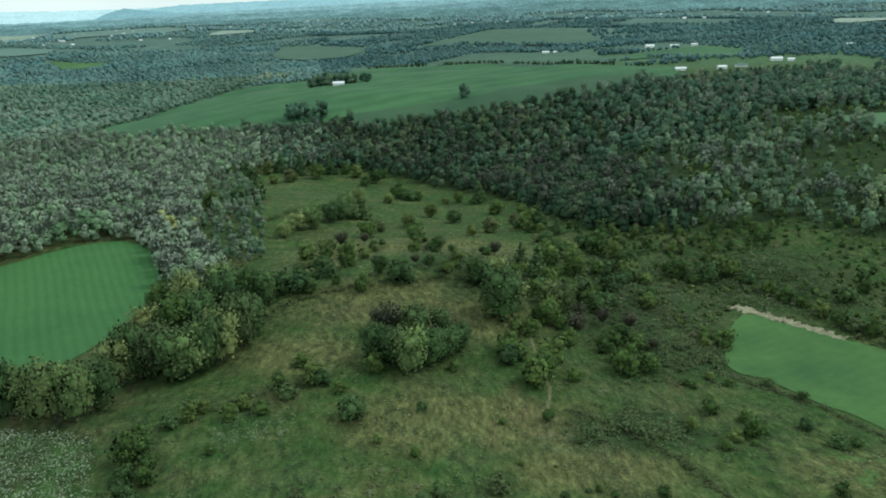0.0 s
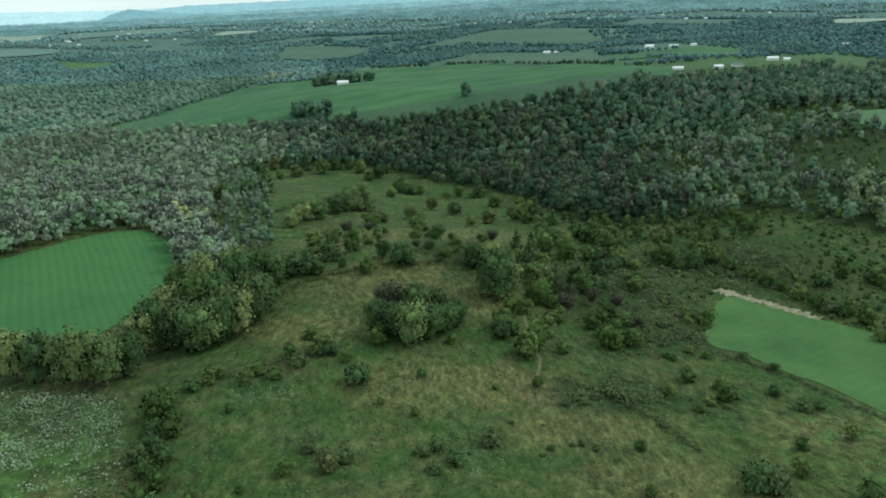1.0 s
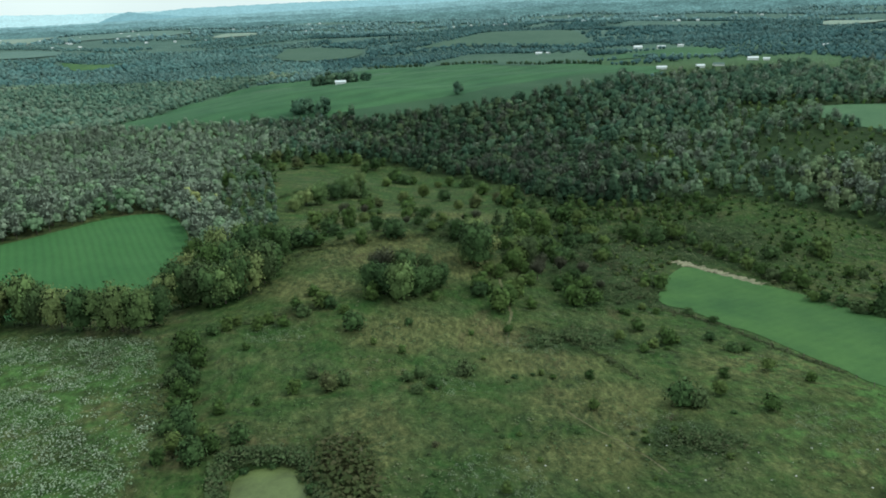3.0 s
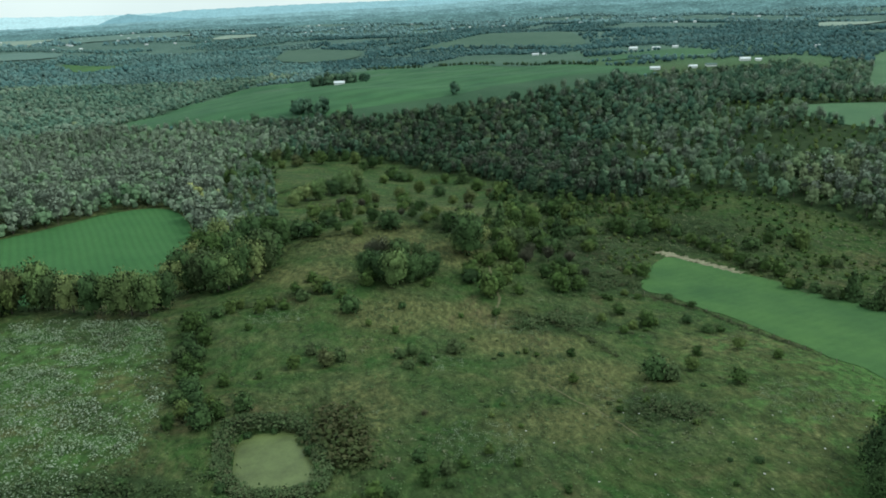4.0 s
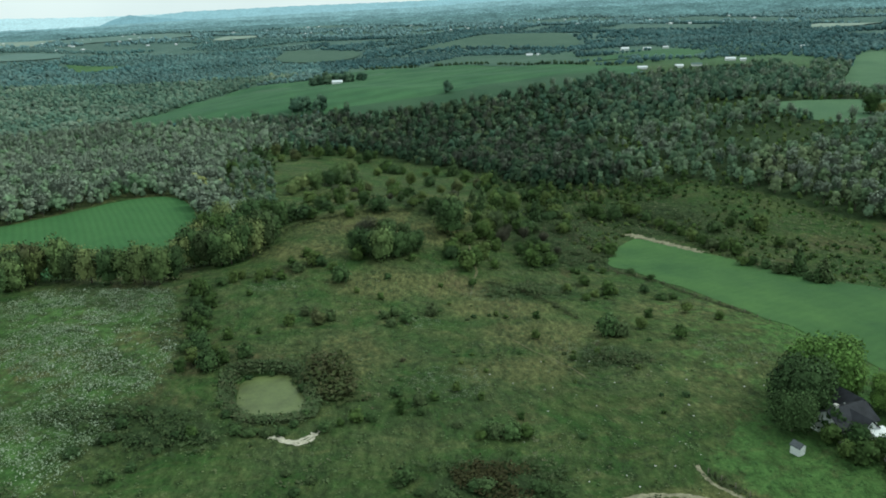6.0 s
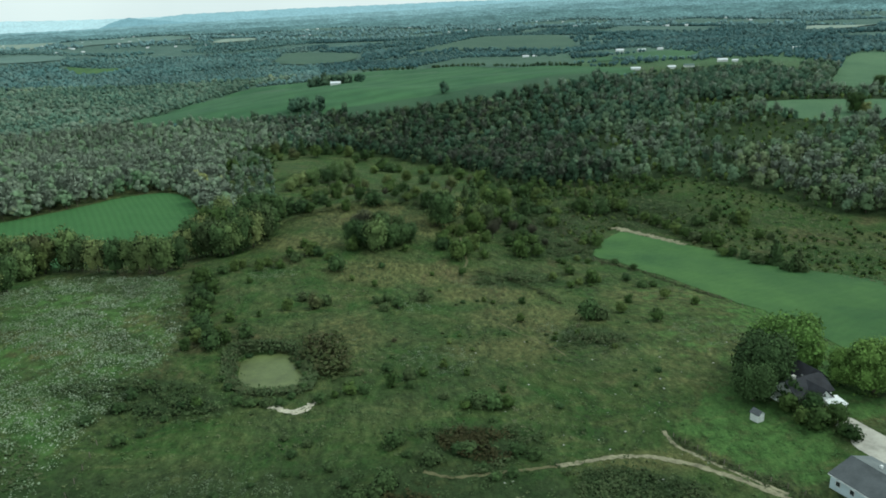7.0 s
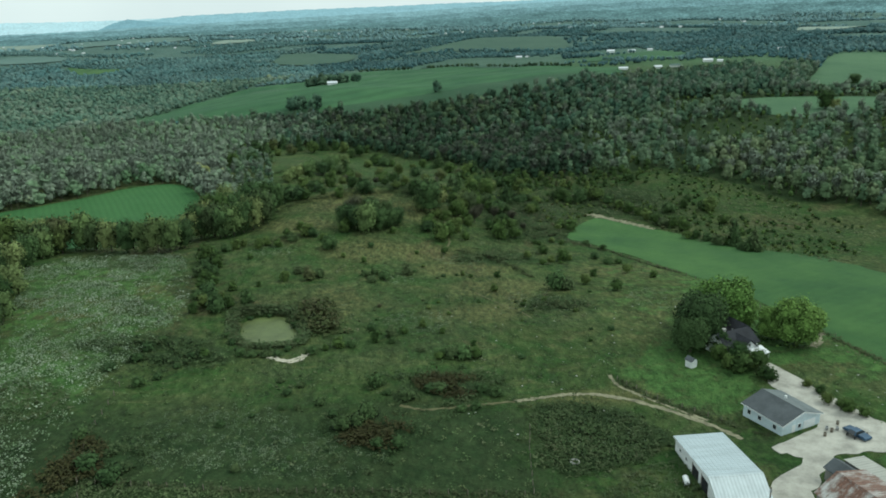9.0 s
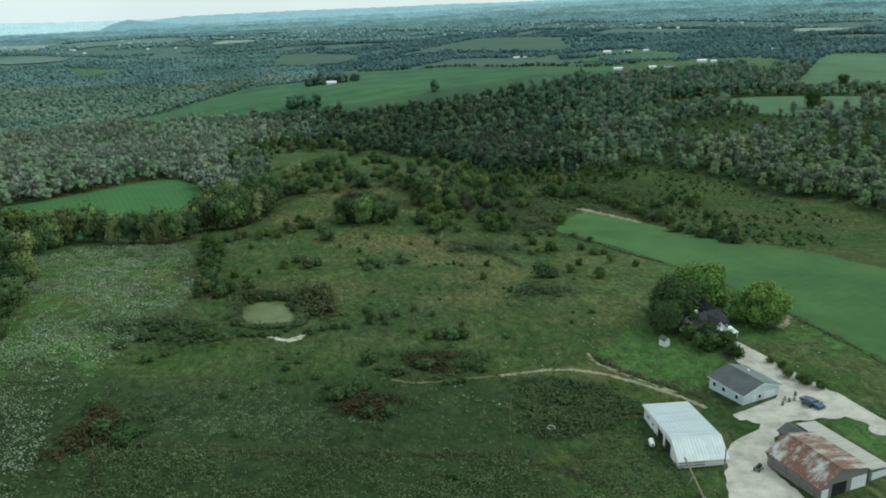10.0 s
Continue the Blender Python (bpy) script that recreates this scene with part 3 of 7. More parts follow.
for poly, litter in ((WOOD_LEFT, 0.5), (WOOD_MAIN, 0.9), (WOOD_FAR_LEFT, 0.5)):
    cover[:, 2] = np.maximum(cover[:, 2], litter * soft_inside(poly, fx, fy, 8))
    cover[:, 1] = np.maximum(cover[:, 1], (1 - litter) * 1.3 * soft_inside(poly, fx, fy, 8))
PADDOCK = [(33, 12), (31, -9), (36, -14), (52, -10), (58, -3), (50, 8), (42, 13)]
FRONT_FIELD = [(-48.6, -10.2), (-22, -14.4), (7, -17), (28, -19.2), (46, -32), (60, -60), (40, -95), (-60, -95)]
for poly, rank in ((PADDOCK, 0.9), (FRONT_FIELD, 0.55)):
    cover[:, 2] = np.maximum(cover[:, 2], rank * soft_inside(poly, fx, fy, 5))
# floor cover darkens the front strip in place of shade, over unmown grass
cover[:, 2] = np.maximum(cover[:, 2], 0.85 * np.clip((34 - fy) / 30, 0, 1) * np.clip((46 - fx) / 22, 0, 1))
INNER_LAWN = [(89.3, -14.7), (94.2, -13.9), (95.8, -16.3), (96.8, -21.9), (98.0, -30.9), (94.6, -35.6), (92.5, -28.3), (90.7, -21.7)]
cover[:, 0] = np.maximum(cover[:, 0], soft_inside(INNER_LAWN, fx, fy, 2))
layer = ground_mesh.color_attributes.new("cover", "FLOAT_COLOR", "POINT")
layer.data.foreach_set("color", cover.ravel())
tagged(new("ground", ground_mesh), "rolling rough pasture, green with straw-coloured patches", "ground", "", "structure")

sheet("crop_field", CROP_FIELD, CROP, 2.0, 0.12, "bright green sown field with drill rows", smooth_times=1)
sheet("hay_field", HAY_FIELD, HAY, 2.0, 0.12, "smooth bright green mown hay field", smooth_times=2, ragged=1.2)
sheet("hill_pasture", FAR_HILL, FAR_PASTURE, 8.0, 0.5, "broad smooth green pasture on a far hill")
sheet("pasture_slope", PASTURE_SLOPE, GRAZED_SLOPE, 6.0, 0.9, "dull green grazed slope below a far pasture", smooth_times=1)
sheet("back_pasture", FAR_BACK, DULL_MEADOW, 20.0, 1.5, "distant green pasture among woods", smooth_times=1, ragged=9.0)
sheet("side_pasture", FAR_LEFT, HAY, 20.0, 1.5, "distant pale green pasture strip", smooth_times=1, ragged=9.0)
sheet("knoll_pasture", RIGHT_HILL, PALE_PASTURE, 6.0, 0.4, "pale green pasture on a low hill above woods")
sheet("upper_pasture", RIGHT_BACK, PALE_PASTURE, 8.0, 0.5, "green pasture beyond the woods")
sheet("barn_meadow", BARN_MEADOW, DULL_MEADOW, 16.0, 0.9, "dull green meadow beside distant barns", smooth_times=1)
sheet("lane_pasture", LANE_PASTURE, FAR_PASTURE, 14.0, 0.8, "distant green pasture beside farm buildings", smooth_times=1)
sheet("hill_meadow", HILL_MEADOW, DULL_MEADOW, 24.0, 1.6, "dull green meadow on a distant rise", smooth_times=1)
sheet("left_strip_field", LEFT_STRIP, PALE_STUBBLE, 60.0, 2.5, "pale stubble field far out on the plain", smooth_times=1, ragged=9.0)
sheet("long_strip_field", PALE_STRIP, FAR_HAZED, 50.0, 2.5, "long haze-tinted green field far out on the plain", smooth_times=1, ragged=9.0)
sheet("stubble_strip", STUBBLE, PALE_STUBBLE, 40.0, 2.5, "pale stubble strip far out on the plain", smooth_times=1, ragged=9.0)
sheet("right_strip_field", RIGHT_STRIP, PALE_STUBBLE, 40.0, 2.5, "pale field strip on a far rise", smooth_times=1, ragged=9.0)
sheet("low_strip_field", LOW_STRIP, FAR_HAZED, 30.0, 2.0, "haze-tinted green field among lowland woods", smooth_times=1, ragged=9.0)

# ---- trees and shrubs ----
def ball(level):
    bm = bmesh.new()
    bmesh.ops.create_icosphere(bm, subdivisions=level, radius=1)
    v = np.array([p.co for p in bm.verts])
    f = np.array([[q.index for q in p.verts] for p in bm.faces])
    bm.free()
    return v, f


BALLS = {n: ball(n) for n in (1, 2, 3)}


def unit(v):
    return v / (np.linalg.norm(v, axis=-1, keepdims=True) + 1e-9)


def leaf_cards(rng, spots, normals, size, facing=None, rough=0.42):
    """Small ragged leaf clumps, two triangles each; facing: which way the clump's leaves look on the whole."""
    n = len(spots)
    facing = normals if facing is None else unit(0.7 * facing + rough * normals * np.sign(np.sum(normals * facing, 1, keepdims=True)) + (0, 0, 0.2))
    t = unit(np.cross(normals, rng.normal(size=(n, 3))))
    b = np.cross(normals, t)
    s = size * rng.uniform(0.6, 1.35, (n, 1))
    c = [spots + s * (rng.uniform(0.35, 0.65, (n, 1)) * p * t + rng.uniform(0.35, 0.65, (n, 1)) * q * b) for p, q in ((-1, -0.9), (1, -1), (0.9, 1), (-1, 1))]
    v = np.concatenate([np.stack(c, 1).reshape(-1, 3), np.repeat(facing, 4, 0)], 1)
    k = np.arange(n)[:, None] * 4
    return v, np.concatenate([k + [0, 1, 2], k + [0, 2, 3]])


def crown_of(rng, height, width, lobes, cards, size, base=0.22, level=1, core=0.84, shape="round", lump=1.0, fray=0.28, rough=0.42):
    """A crown of lobes, each an uneven core under many leaf clumps. The foot is at z 0."""
    mid, half = height * (1 + base) / 2, height * (1 - base) / 2
    spots = []
    for k in range(lobes):
        if shape == "cone":
            h = (k + 0.5) / lobes
            r = width * 0.5 * (1.02 - 0.85 * h)
            a = rng.uniform(0, 6.28)
            spots.append(((0.2 * r * math.cos(a), 0.2 * r * math.sin(a), height * (base + (1 - base) * h * 0.92)), (r, r, height * 0.75 / lobes + r * 0.25)))
        else:
            a, h = k * 2.4 + rng.uniform(-0.5, 0.5), rng.uniform(-0.75, 0.65) if k else 0.05
            r = width * (rng.uniform(0.22, 0.33) * lump if k else 0.34)
            out = (width * 0.5 - r) * math.sqrt(max(0.0, 1 - h * h)) * rng.uniform(0.7, 1.1) if k else 0
            spots.append(((out * math.cos(a), out * math.sin(a), mid + h * half * 0.85), (r, r, min(r * rng.uniform(0.8, 1.05), half))))
    V, Fs, n0 = [], [], 0
    bv, bf = BALLS[level]
    area = np.array([r[0] * r[2] for _, r in spots])
    share = rng.multinomial(cards, area / area.sum())
    heart, reach = np.array((0, 0, mid * 0.9)), np.array((width * 0.5, width * 0.5, half * 1.1))

    def outward(p, u):
        return unit(0.35 * u + 0.6 * unit((p - heart) / reach) + (0, 0, 0.45))
    for (c, r), m in zip(spots, share):
        c, r = np.array(c), np.array(r)
        p = bv * (core * rng.uniform(0.82, 1.08, (len(bv), 1))) * r + c
        V.append(np.concatenate([p, outward(p, unit(bv / r))], 1)), Fs.append(bf + n0)
        n0 += len(p)
        u = unit(rng.normal(size=(m, 3)) + (0, 0, 0.35))
        p = c + u * r * rng.uniform(min(0.94, core + 0.02), 1.0, (m, 1)) * (1 + fray * rng.beta(1.2, 3.0, (m, 1)))
        v, f = leaf_cards(rng, p, unit(u + (0, 0, 0.25) + 0.7 * rng.normal(size=(m, 3))), size, outward(p, unit(u / r)), rough)
        V.append(v), Fs.append(f + n0)
        n0 += len(v)
    v = np.concatenate(V)
    v[:, 2] = np.maximum(v[:, 2], 0.05)
    return v, np.concatenate(Fs)


def tube(path, radii, sides=6):
    """A tapered limb along a path."""
    path = np.asarray(path, float)
    V, F = [], []
    for i, (p, r) in enumerate(zip(path, radii)):
        d = unit(path[min(i + 1, len(path) - 1)] - path[max(i - 1, 0)])
        a = unit(np.cross(d, (0.3, 1, 0.2)))
        b = np.cross(d, a)
        g = np.arange(sides) * 2 * np.pi / sides
        V.append(p + r * (np.cos(g)[:, None] * a + np.sin(g)[:, None] * b))
    for i in range(len(path) - 1):
        for k in range(sides):
            a, b = i * sides + k, i * sides + (k + 1) % sides
            F += [(a, b, b + sides), (a, b + sides, a + sides)]
    V = np.concatenate(V)
    return np.concatenate([V, np.tile((0.0, 0.0, 1.0), (len(V), 1))], 1), np.array(F)


def trunk_of(rng, height, girth, limbs=4, sides=6, reach=0.3):
    parts = [tube([(0, 0, -0.3), (0.02 * height * rng.normal(), 0, height * 0.3), (0.03 * height * rng.normal(), 0.03 * height * rng.normal(), height * 0.75)],
                  (girth, girth * 0.75, girth * 0.25), sides)]
    for k in range(limbs):
        a, z = k * 6.28 / max(1, limbs) + rng.uniform(-0.4, 0.4), height * rng.uniform(0.22, 0.45)
        o = reach * height
        parts.append(tube([(0, 0, z), (0.5 * o * math.cos(a), 0.5 * o * math.sin(a), z + 0.16 * height), (o * math.cos(a), o * math.sin(a), z + 0.33 * height)],
                          (girth * 0.5, girth * 0.35, girth * 0.1), max(3, sides - 2)))
    return merged(parts)


def merged(parts):
    n, V, F = 0, [], []
    for v, f in parts:
        V.append(v), F.append(f + n)
        n += len(v)
    return np.concatenate(V), np.concatenate(F)


def twigs_of(rng, height, width, count, leaves, leaf=0.10):
    """A thin autumn crown: upward twigs and a few leaves."""
    n = count
    a, h = rng.uniform(0, 6.28, n), rng.uniform(0.3, 0.7, n) * height
    tip_r, tip_h = width * 0.5 * np.sqrt(rng.uniform(0.05, 1, n)), None
    tip_h = height * (0.62 + 0.38 * np.sqrt(np.clip(1 - (tip_r / (width * 0.52)) ** 2, 0, 1))) * rng.uniform(0.8, 1.0, n)
    tip = np.stack([tip_r * np.cos(a), tip_r * np.sin(a), tip_h], 1)
    foot = np.stack([tip_r * 0.25 * np.cos(a), tip_r * 0.25 * np.sin(a), h * 0.8], 1)
    side = unit(np.cross(tip - foot, rng.normal(size=(n, 3)))) * width * 0.022
    v = np.stack([foot - side, foot + side, tip], 1).reshape(-1, 3)
    f = np.arange(n)[:, None] * 3 + [0, 1, 2]
    v = np.concatenate([v, np.repeat(unit(tip * (1, 1, 0.5) + (0, 0, 0.2)), 3, 0)], 1)
    u = unit(rng.normal(size=(leaves, 3)) + (0, 0, 0.5))
    p = u * (width * 0.46, width * 0.46, height * 0.36) * rng.uniform(0.65, 1.05, (leaves, 1)) + (0, 0, height * 0.6)
    return merged([(v, f), leaf_cards(rng, p, unit(u + 0.8 * rng.normal(size=(leaves, 3))), width * leaf, u)])


def joined_stand(name, kinds, spots, mats, label, category, seed, kind="stuff", sink=0.0, tall=1.0):
    """Many trees in one mesh. kinds: (vertices, triangles, material numbers); spots: x, y, size, kind, tint."""
    rng = np.random.default_rng(seed)
    V, F, T, P, n = [], [], [], [], 0
    spots = np.asarray(spots, float)
    for (x, y, size, which, tint), z in zip(spots, land(spots[:, 0], spots[:, 1]) - sink):
        v, f, p = kinds[int(which)]
        a = rng.uniform(0, 6.28)
        c, s = math.cos(a) * size, math.sin(a) * size
        hz = size * rng.uniform(0.88, 1.18) * tall
        V.append(np.stack([v[:, 0] * c - v[:, 1] * s + x, v[:, 0] * s + v[:, 1] * c + y, v[:, 2] * hz + z,
                           (v[:, 3] * c - v[:, 4] * s) / size, (v[:, 3] * s + v[:, 4] * c) / size, v[:, 5]], 1))
        F.append(f + n), P.append(p), T.append(np.full(len(v), tint))
        n += len(v)
    me = mesh_of(name, np.concatenate(V), np.concatenate(F), mats, np.concatenate(T), np.concatenate(P))
    return tagged(new(name, me), label, category, "", kind)


def kind_of(crown, trunk=None):
    """Joins a crown (material 0) and a trunk (material 1) into one template."""
    if trunk is None:
        return crown[0], crown[1], np.zeros(len(crown[1]), int)
    v, f = merged([crown, trunk])
    return v, f, np.concatenate([np.zeros(len(crown[1]), int), np.ones(len(trunk[1]), int)])


def scatter(poly, step, seed, jitter=0.45, out=()):
    """Uneven places about one step apart inside an outline."""
    rng = np.random.default_rng(seed)
    xs, ys = [p[0] for p in poly], [p[1] for p in poly]
    X, Y = np.meshgrid(np.arange(min(xs), max(xs), step), np.arange(min(ys), max(ys), step))
    x = X.ravel() + rng.uniform(-jitter, jitter, X.size) * step
    y = Y.ravel() + rng.uniform(-jitter, jitter, X.size) * step
    ok = inside(poly, x, y)
    for o in out:
        ok &= ~inside(o, x, y)
    return x[ok], y[ok]


def part(name, data, parent, label=""):
    ob = new(name, data)
    ob.parent = parent
    if label:
        ob["label"] = label
    return ob


rngT = np.random.default_rng(5)


def tree_thing(name, crown, trunk, leaf, label, category, trunk_name="trunk"):
    """One tree: an empty at its foot, its trunk and its crown."""
    root = new(name)
    root.empty_display_size = 0.5
    part("crown", mesh_of("crown", *crown, [leaf], np.zeros(len(crown[0]))), root)
    part(trunk_name, mesh_of(trunk_name, *trunk, [BARK], smooth=True), root)
    return tagged(root, label, category)


def stand(root, x, y, size=1.0, tall=1.0, sink=0.1):
    ob = copy_thing(root, pose(x, y, float(land(x, y)) - sink, 0, 0, rngT.uniform(0, 360)))
    ob.scale = (size, size, size * tall)
    return ob


def drop_model(root):
    for o in (*root.children_recursive, root):
        bpy.data.objects.remove(o)


def models(count, make):
    return [make(np.random.default_rng(100 + 7 * k)) for k in range(count)]


# woodland templates, in three degrees of detail
def bare_kind(twigs, crown, trunk):
    """A thin tree: a small leafy crown (material 0), trunk (1) and grey twigs (2)."""
    v, f = merged([crown, trunk, twigs])
    return v, f, np.repeat([0, 1, 2], [len(crown[1]), len(trunk[1]), len(twigs[1])])


NEAR_KINDS = models(3, lambda r: kind_of(crown_of(r, 11.0, 7.0, 10, 180, 0.64, 0.02, 1, 0.86, "round", 0.8, 0.4, 0.3), trunk_of(r, 9, 0.2, 0, 4)))
NEAR_KINDS += models(2, lambda r: kind_of(crown_of(r, 12.6, 5.0, 8, 150, 0.62, 0.04, 1, 0.84, "round", 0.95, 0.45, 0.3), trunk_of(r, 9, 0.2, 0, 4)))
NEAR_KINDS += models(4, lambda r: bare_kind(twigs_of(r, 11.6, 6.2, 120, 60), crown_of(r, 9.0, 5.6, 5, 70, 0.6, 0.08, 1, 0.8, "round", 0.85, 0.45, 0.3), trunk_of(r, 10, 0.17, 2, 3)))
MID_KINDS = models(3, lambda r: kind_of(crown_of(r, 11.0, 7.2, 6, 80, 0.85, 0.02, 1, 0.88, "round", 0.95, 0.35, 0.26)))
MID_KINDS += models(2, lambda r: kind_of(crown_of(r, 12.4, 5.4, 5, 70, 0.8, 0.02, 1, 0.88, "round", 1.0, 0.35, 0.26)))
MID_KINDS += models(4, lambda r: bare_kind(twigs_of(r, 11.8, 6.4, 60, 36), crown_of(r, 9.4, 6.0, 3, 46, 0.8, 0.06, 1, 0.86, "round", 0.95, 0.35, 0.26), trunk_of(r, 9, 0.2, 0, 3)))
LOW_KINDS = models(5, lambda r: kind_of(crown_of(r, 9.5, 8.0, 3, 18, 1.3, 0.0, 1, 0.94, "round", 1.2, 0.12, 0.08)))
FAR_KINDS = models(4, lambda r: kind_of(crown_of(r, 6.6, 9.8, 1, 6, 2.2, 0.0, 1, 0.98, "round", 1.0, 0.05, 0.05)))


def wood(name, poly, step, kinds, mats, seed, label, out=(), bare=0.25, near=None, size=(0.72, 1.12), tints=(0.0, 0.97), tall=1.0):
    rng = np.random.default_rng(seed)
    x, y = scatter(poly, step, seed, out=out)
    if near is not None:
        ok = near(x, y)
        x, y = x[ok], y[ok]
    leafy = sum(1 for k in kinds[:5])
    which = np.where(rng.uniform(size=len(x)) < bare, leafy + rng.integers(0, max(1, len(kinds) - leafy), len(x)), rng.integers(0, leafy, len(x))) % len(kinds)
    spots = np.stack([x, y, size[0] + (size[1] - size[0]) * rng.beta(2.2, 2.0, len(x)), which, rng.uniform(*tints, len(x))], 1)
    return joined_stand(name, kinds, spots, mats, label, "woodland", seed, tall=tall)


FIELDS = [CROP_FIELD, HAY_FIELD, FAR_HILL, FAR_BACK, FAR_LEFT, RIGHT_HILL, RIGHT_BACK, SLOPE_MEADOW, SMALL_MEADOW, PASTURE_SLOPE]
PLAIN_FIELDS = [FAR_BACK, FAR_LEFT, BARN_MEADOW, LANE_PASTURE, HILL_MEADOW, PALE_STRIP, LEFT_STRIP, STUBBLE, RIGHT_STRIP, LOW_STRIP]


def strayed(x, y, reach):
    """A change from tree to tree, so that one stand passes into the next."""
    return reach * np.sin(x * 91.7 + y * 47.3) + 0.6 * reach * np.sin(y * 0.045 + 1.0)


SIDE = lambda x, y: (x + strayed(x, y, 16) > 112) & (y + strayed(y, x, 24) < 420)
DARK_SIDE = lambda x, y: x + strayed(x, y, 55) < 125
BAND = [(181, 278), (214, 272), (240, 247), (261, 223), (272, 208), (214, 126), (221, 161), (206, 188), (185, 212), (171, 245)]
OPEN_SIDE = lambda x, y: SIDE(x, y) & ~inside(BAND, x, y) & (np.sin(x * 0.05 + 1.5 * np.sin(y * 0.03)) + np.sin(y * 0.062 + x * 0.02) > -0.75)
wood("left_woodland", WOOD_LEFT, 5.7, NEAR_KINDS, [LEAF_WOODS, BARK, LEAF_GREY], 11, "autumn broadleaf woodland with thinning grey-green crowns", FIELDS, 0.5, lambda x, y: (y < 360) & (x > -300))
wood("left_back_woodland", WOOD_LEFT, 7.6, MID_KINDS, [LEAF_WOODS, BARK, LEAF_GREY], 12, "autumn broadleaf woodland with thinning grey-green crowns", FIELDS, 0.6, lambda x, y: (y >= 360) | (x <= -300))
wood("left_undergrowth", WOOD_LEFT, 8.0, LOW_KINDS, [LEAF_WOODS, BARK], 41, "pale green understorey below thin woodland", FIELDS, 0.0, size=(0.5, 0.85))
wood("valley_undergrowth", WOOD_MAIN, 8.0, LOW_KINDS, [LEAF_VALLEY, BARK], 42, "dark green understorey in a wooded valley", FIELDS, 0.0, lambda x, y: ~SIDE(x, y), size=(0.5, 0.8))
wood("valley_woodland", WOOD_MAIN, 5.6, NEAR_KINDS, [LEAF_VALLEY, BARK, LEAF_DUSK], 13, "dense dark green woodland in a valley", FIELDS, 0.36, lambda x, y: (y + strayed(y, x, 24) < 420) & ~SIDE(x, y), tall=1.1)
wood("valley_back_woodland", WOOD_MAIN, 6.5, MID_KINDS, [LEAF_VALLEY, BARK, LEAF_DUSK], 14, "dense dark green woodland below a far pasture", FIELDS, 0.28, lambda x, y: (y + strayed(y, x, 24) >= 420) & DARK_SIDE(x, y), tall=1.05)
wood("upper_woodland", WOOD_MAIN, 6.5, MID_KINDS, [LEAF_RISE, BARK, LEAF_GREY], 31, "mixed green woodland rising to far farms", FIELDS, 0.18, lambda x, y: (y + strayed(y, x, 24) >= 420) & ~DARK_SIDE(x, y) & ~((x > 205) & (x < 335) & (y > 548)), tall=1.05)
wood("hillside_woodland", WOOD_MAIN, 8.0, NEAR_KINDS, [LEAF_PALE, BARK, LEAF_GREY], 16, "open pale green woodland on a hillside", FIELDS, 0.22, OPEN_SIDE, size=(0.45, 1.15))
wood("hillside_undergrowth", WOOD_MAIN, 7.2, LOW_KINDS, [LEAF_SHRUB, BARK], 17, "low scrub between hillside trees", FIELDS, 0.0, SIDE, size=(0.18, 0.55))
wood("hillside_band", BAND, 6.0, NEAR_KINDS, [LEAF_BAND, BARK, LEAF_GREY], 18, "yellow-green broadleaf trees along a hillside", FIELDS, 0.3, size=(0.6, 1.25))
wood("edge_thicket", [(58, 290), (74, 268), (92, 262), (134, 264), (150, 262), (132, 244), (112, 232), (90, 232), (72, 246)], 6.6, NEAR_KINDS[:5], [LEAF_SHRUB, BARK], 30, "dark green thicket at the edge of valley woods", FIELDS, 0.0, size=(0.3, 0.75))
wood("wood_edge", [(-112, 420), (-104, 372), (-92, 315), (-80, 268), (-68, 236), (-52, 238), (-60, 290), (-70, 335), (-84, 385), (-98, 436)], 5.4, NEAR_KINDS, [LEAF_PALE, BARK, LEAF_GREY], 43,
     "uneven olive green saplings at the edge of woodland", (), 0.25, size=(0.3, 0.75))
wood("valley_head_trees", [(-70, 452), (-24, 452), (-40, 500), (-64, 552), (-120, 560), (-96, 505)], 6.4, MID_KINDS, [LEAF_RISE, BARK, LEAF_DUSK], 44, "mixed green trees where two woods meet", FIELDS, 0.3)
wood("field_hedge", [(292, 404), (300, 396), (345, 402), (420, 405), (420, 418), (340, 418)], 6.5, MID_KINDS[:5], [LEAF_VALLEY, BARK], 19, "dark hedge between two pastures", (), 0.0, size=(0.4, 0.75))
wood("lowland_woodland", WOOD_FAR_LEFT, 8.4, LOW_KINDS, [LEAF_LOW_HAZED, BARK], 15, "wide lowland woodland in greens muted by painted haze", FIELDS, 0.0, size=(0.55, 1.15), tall=0.85)


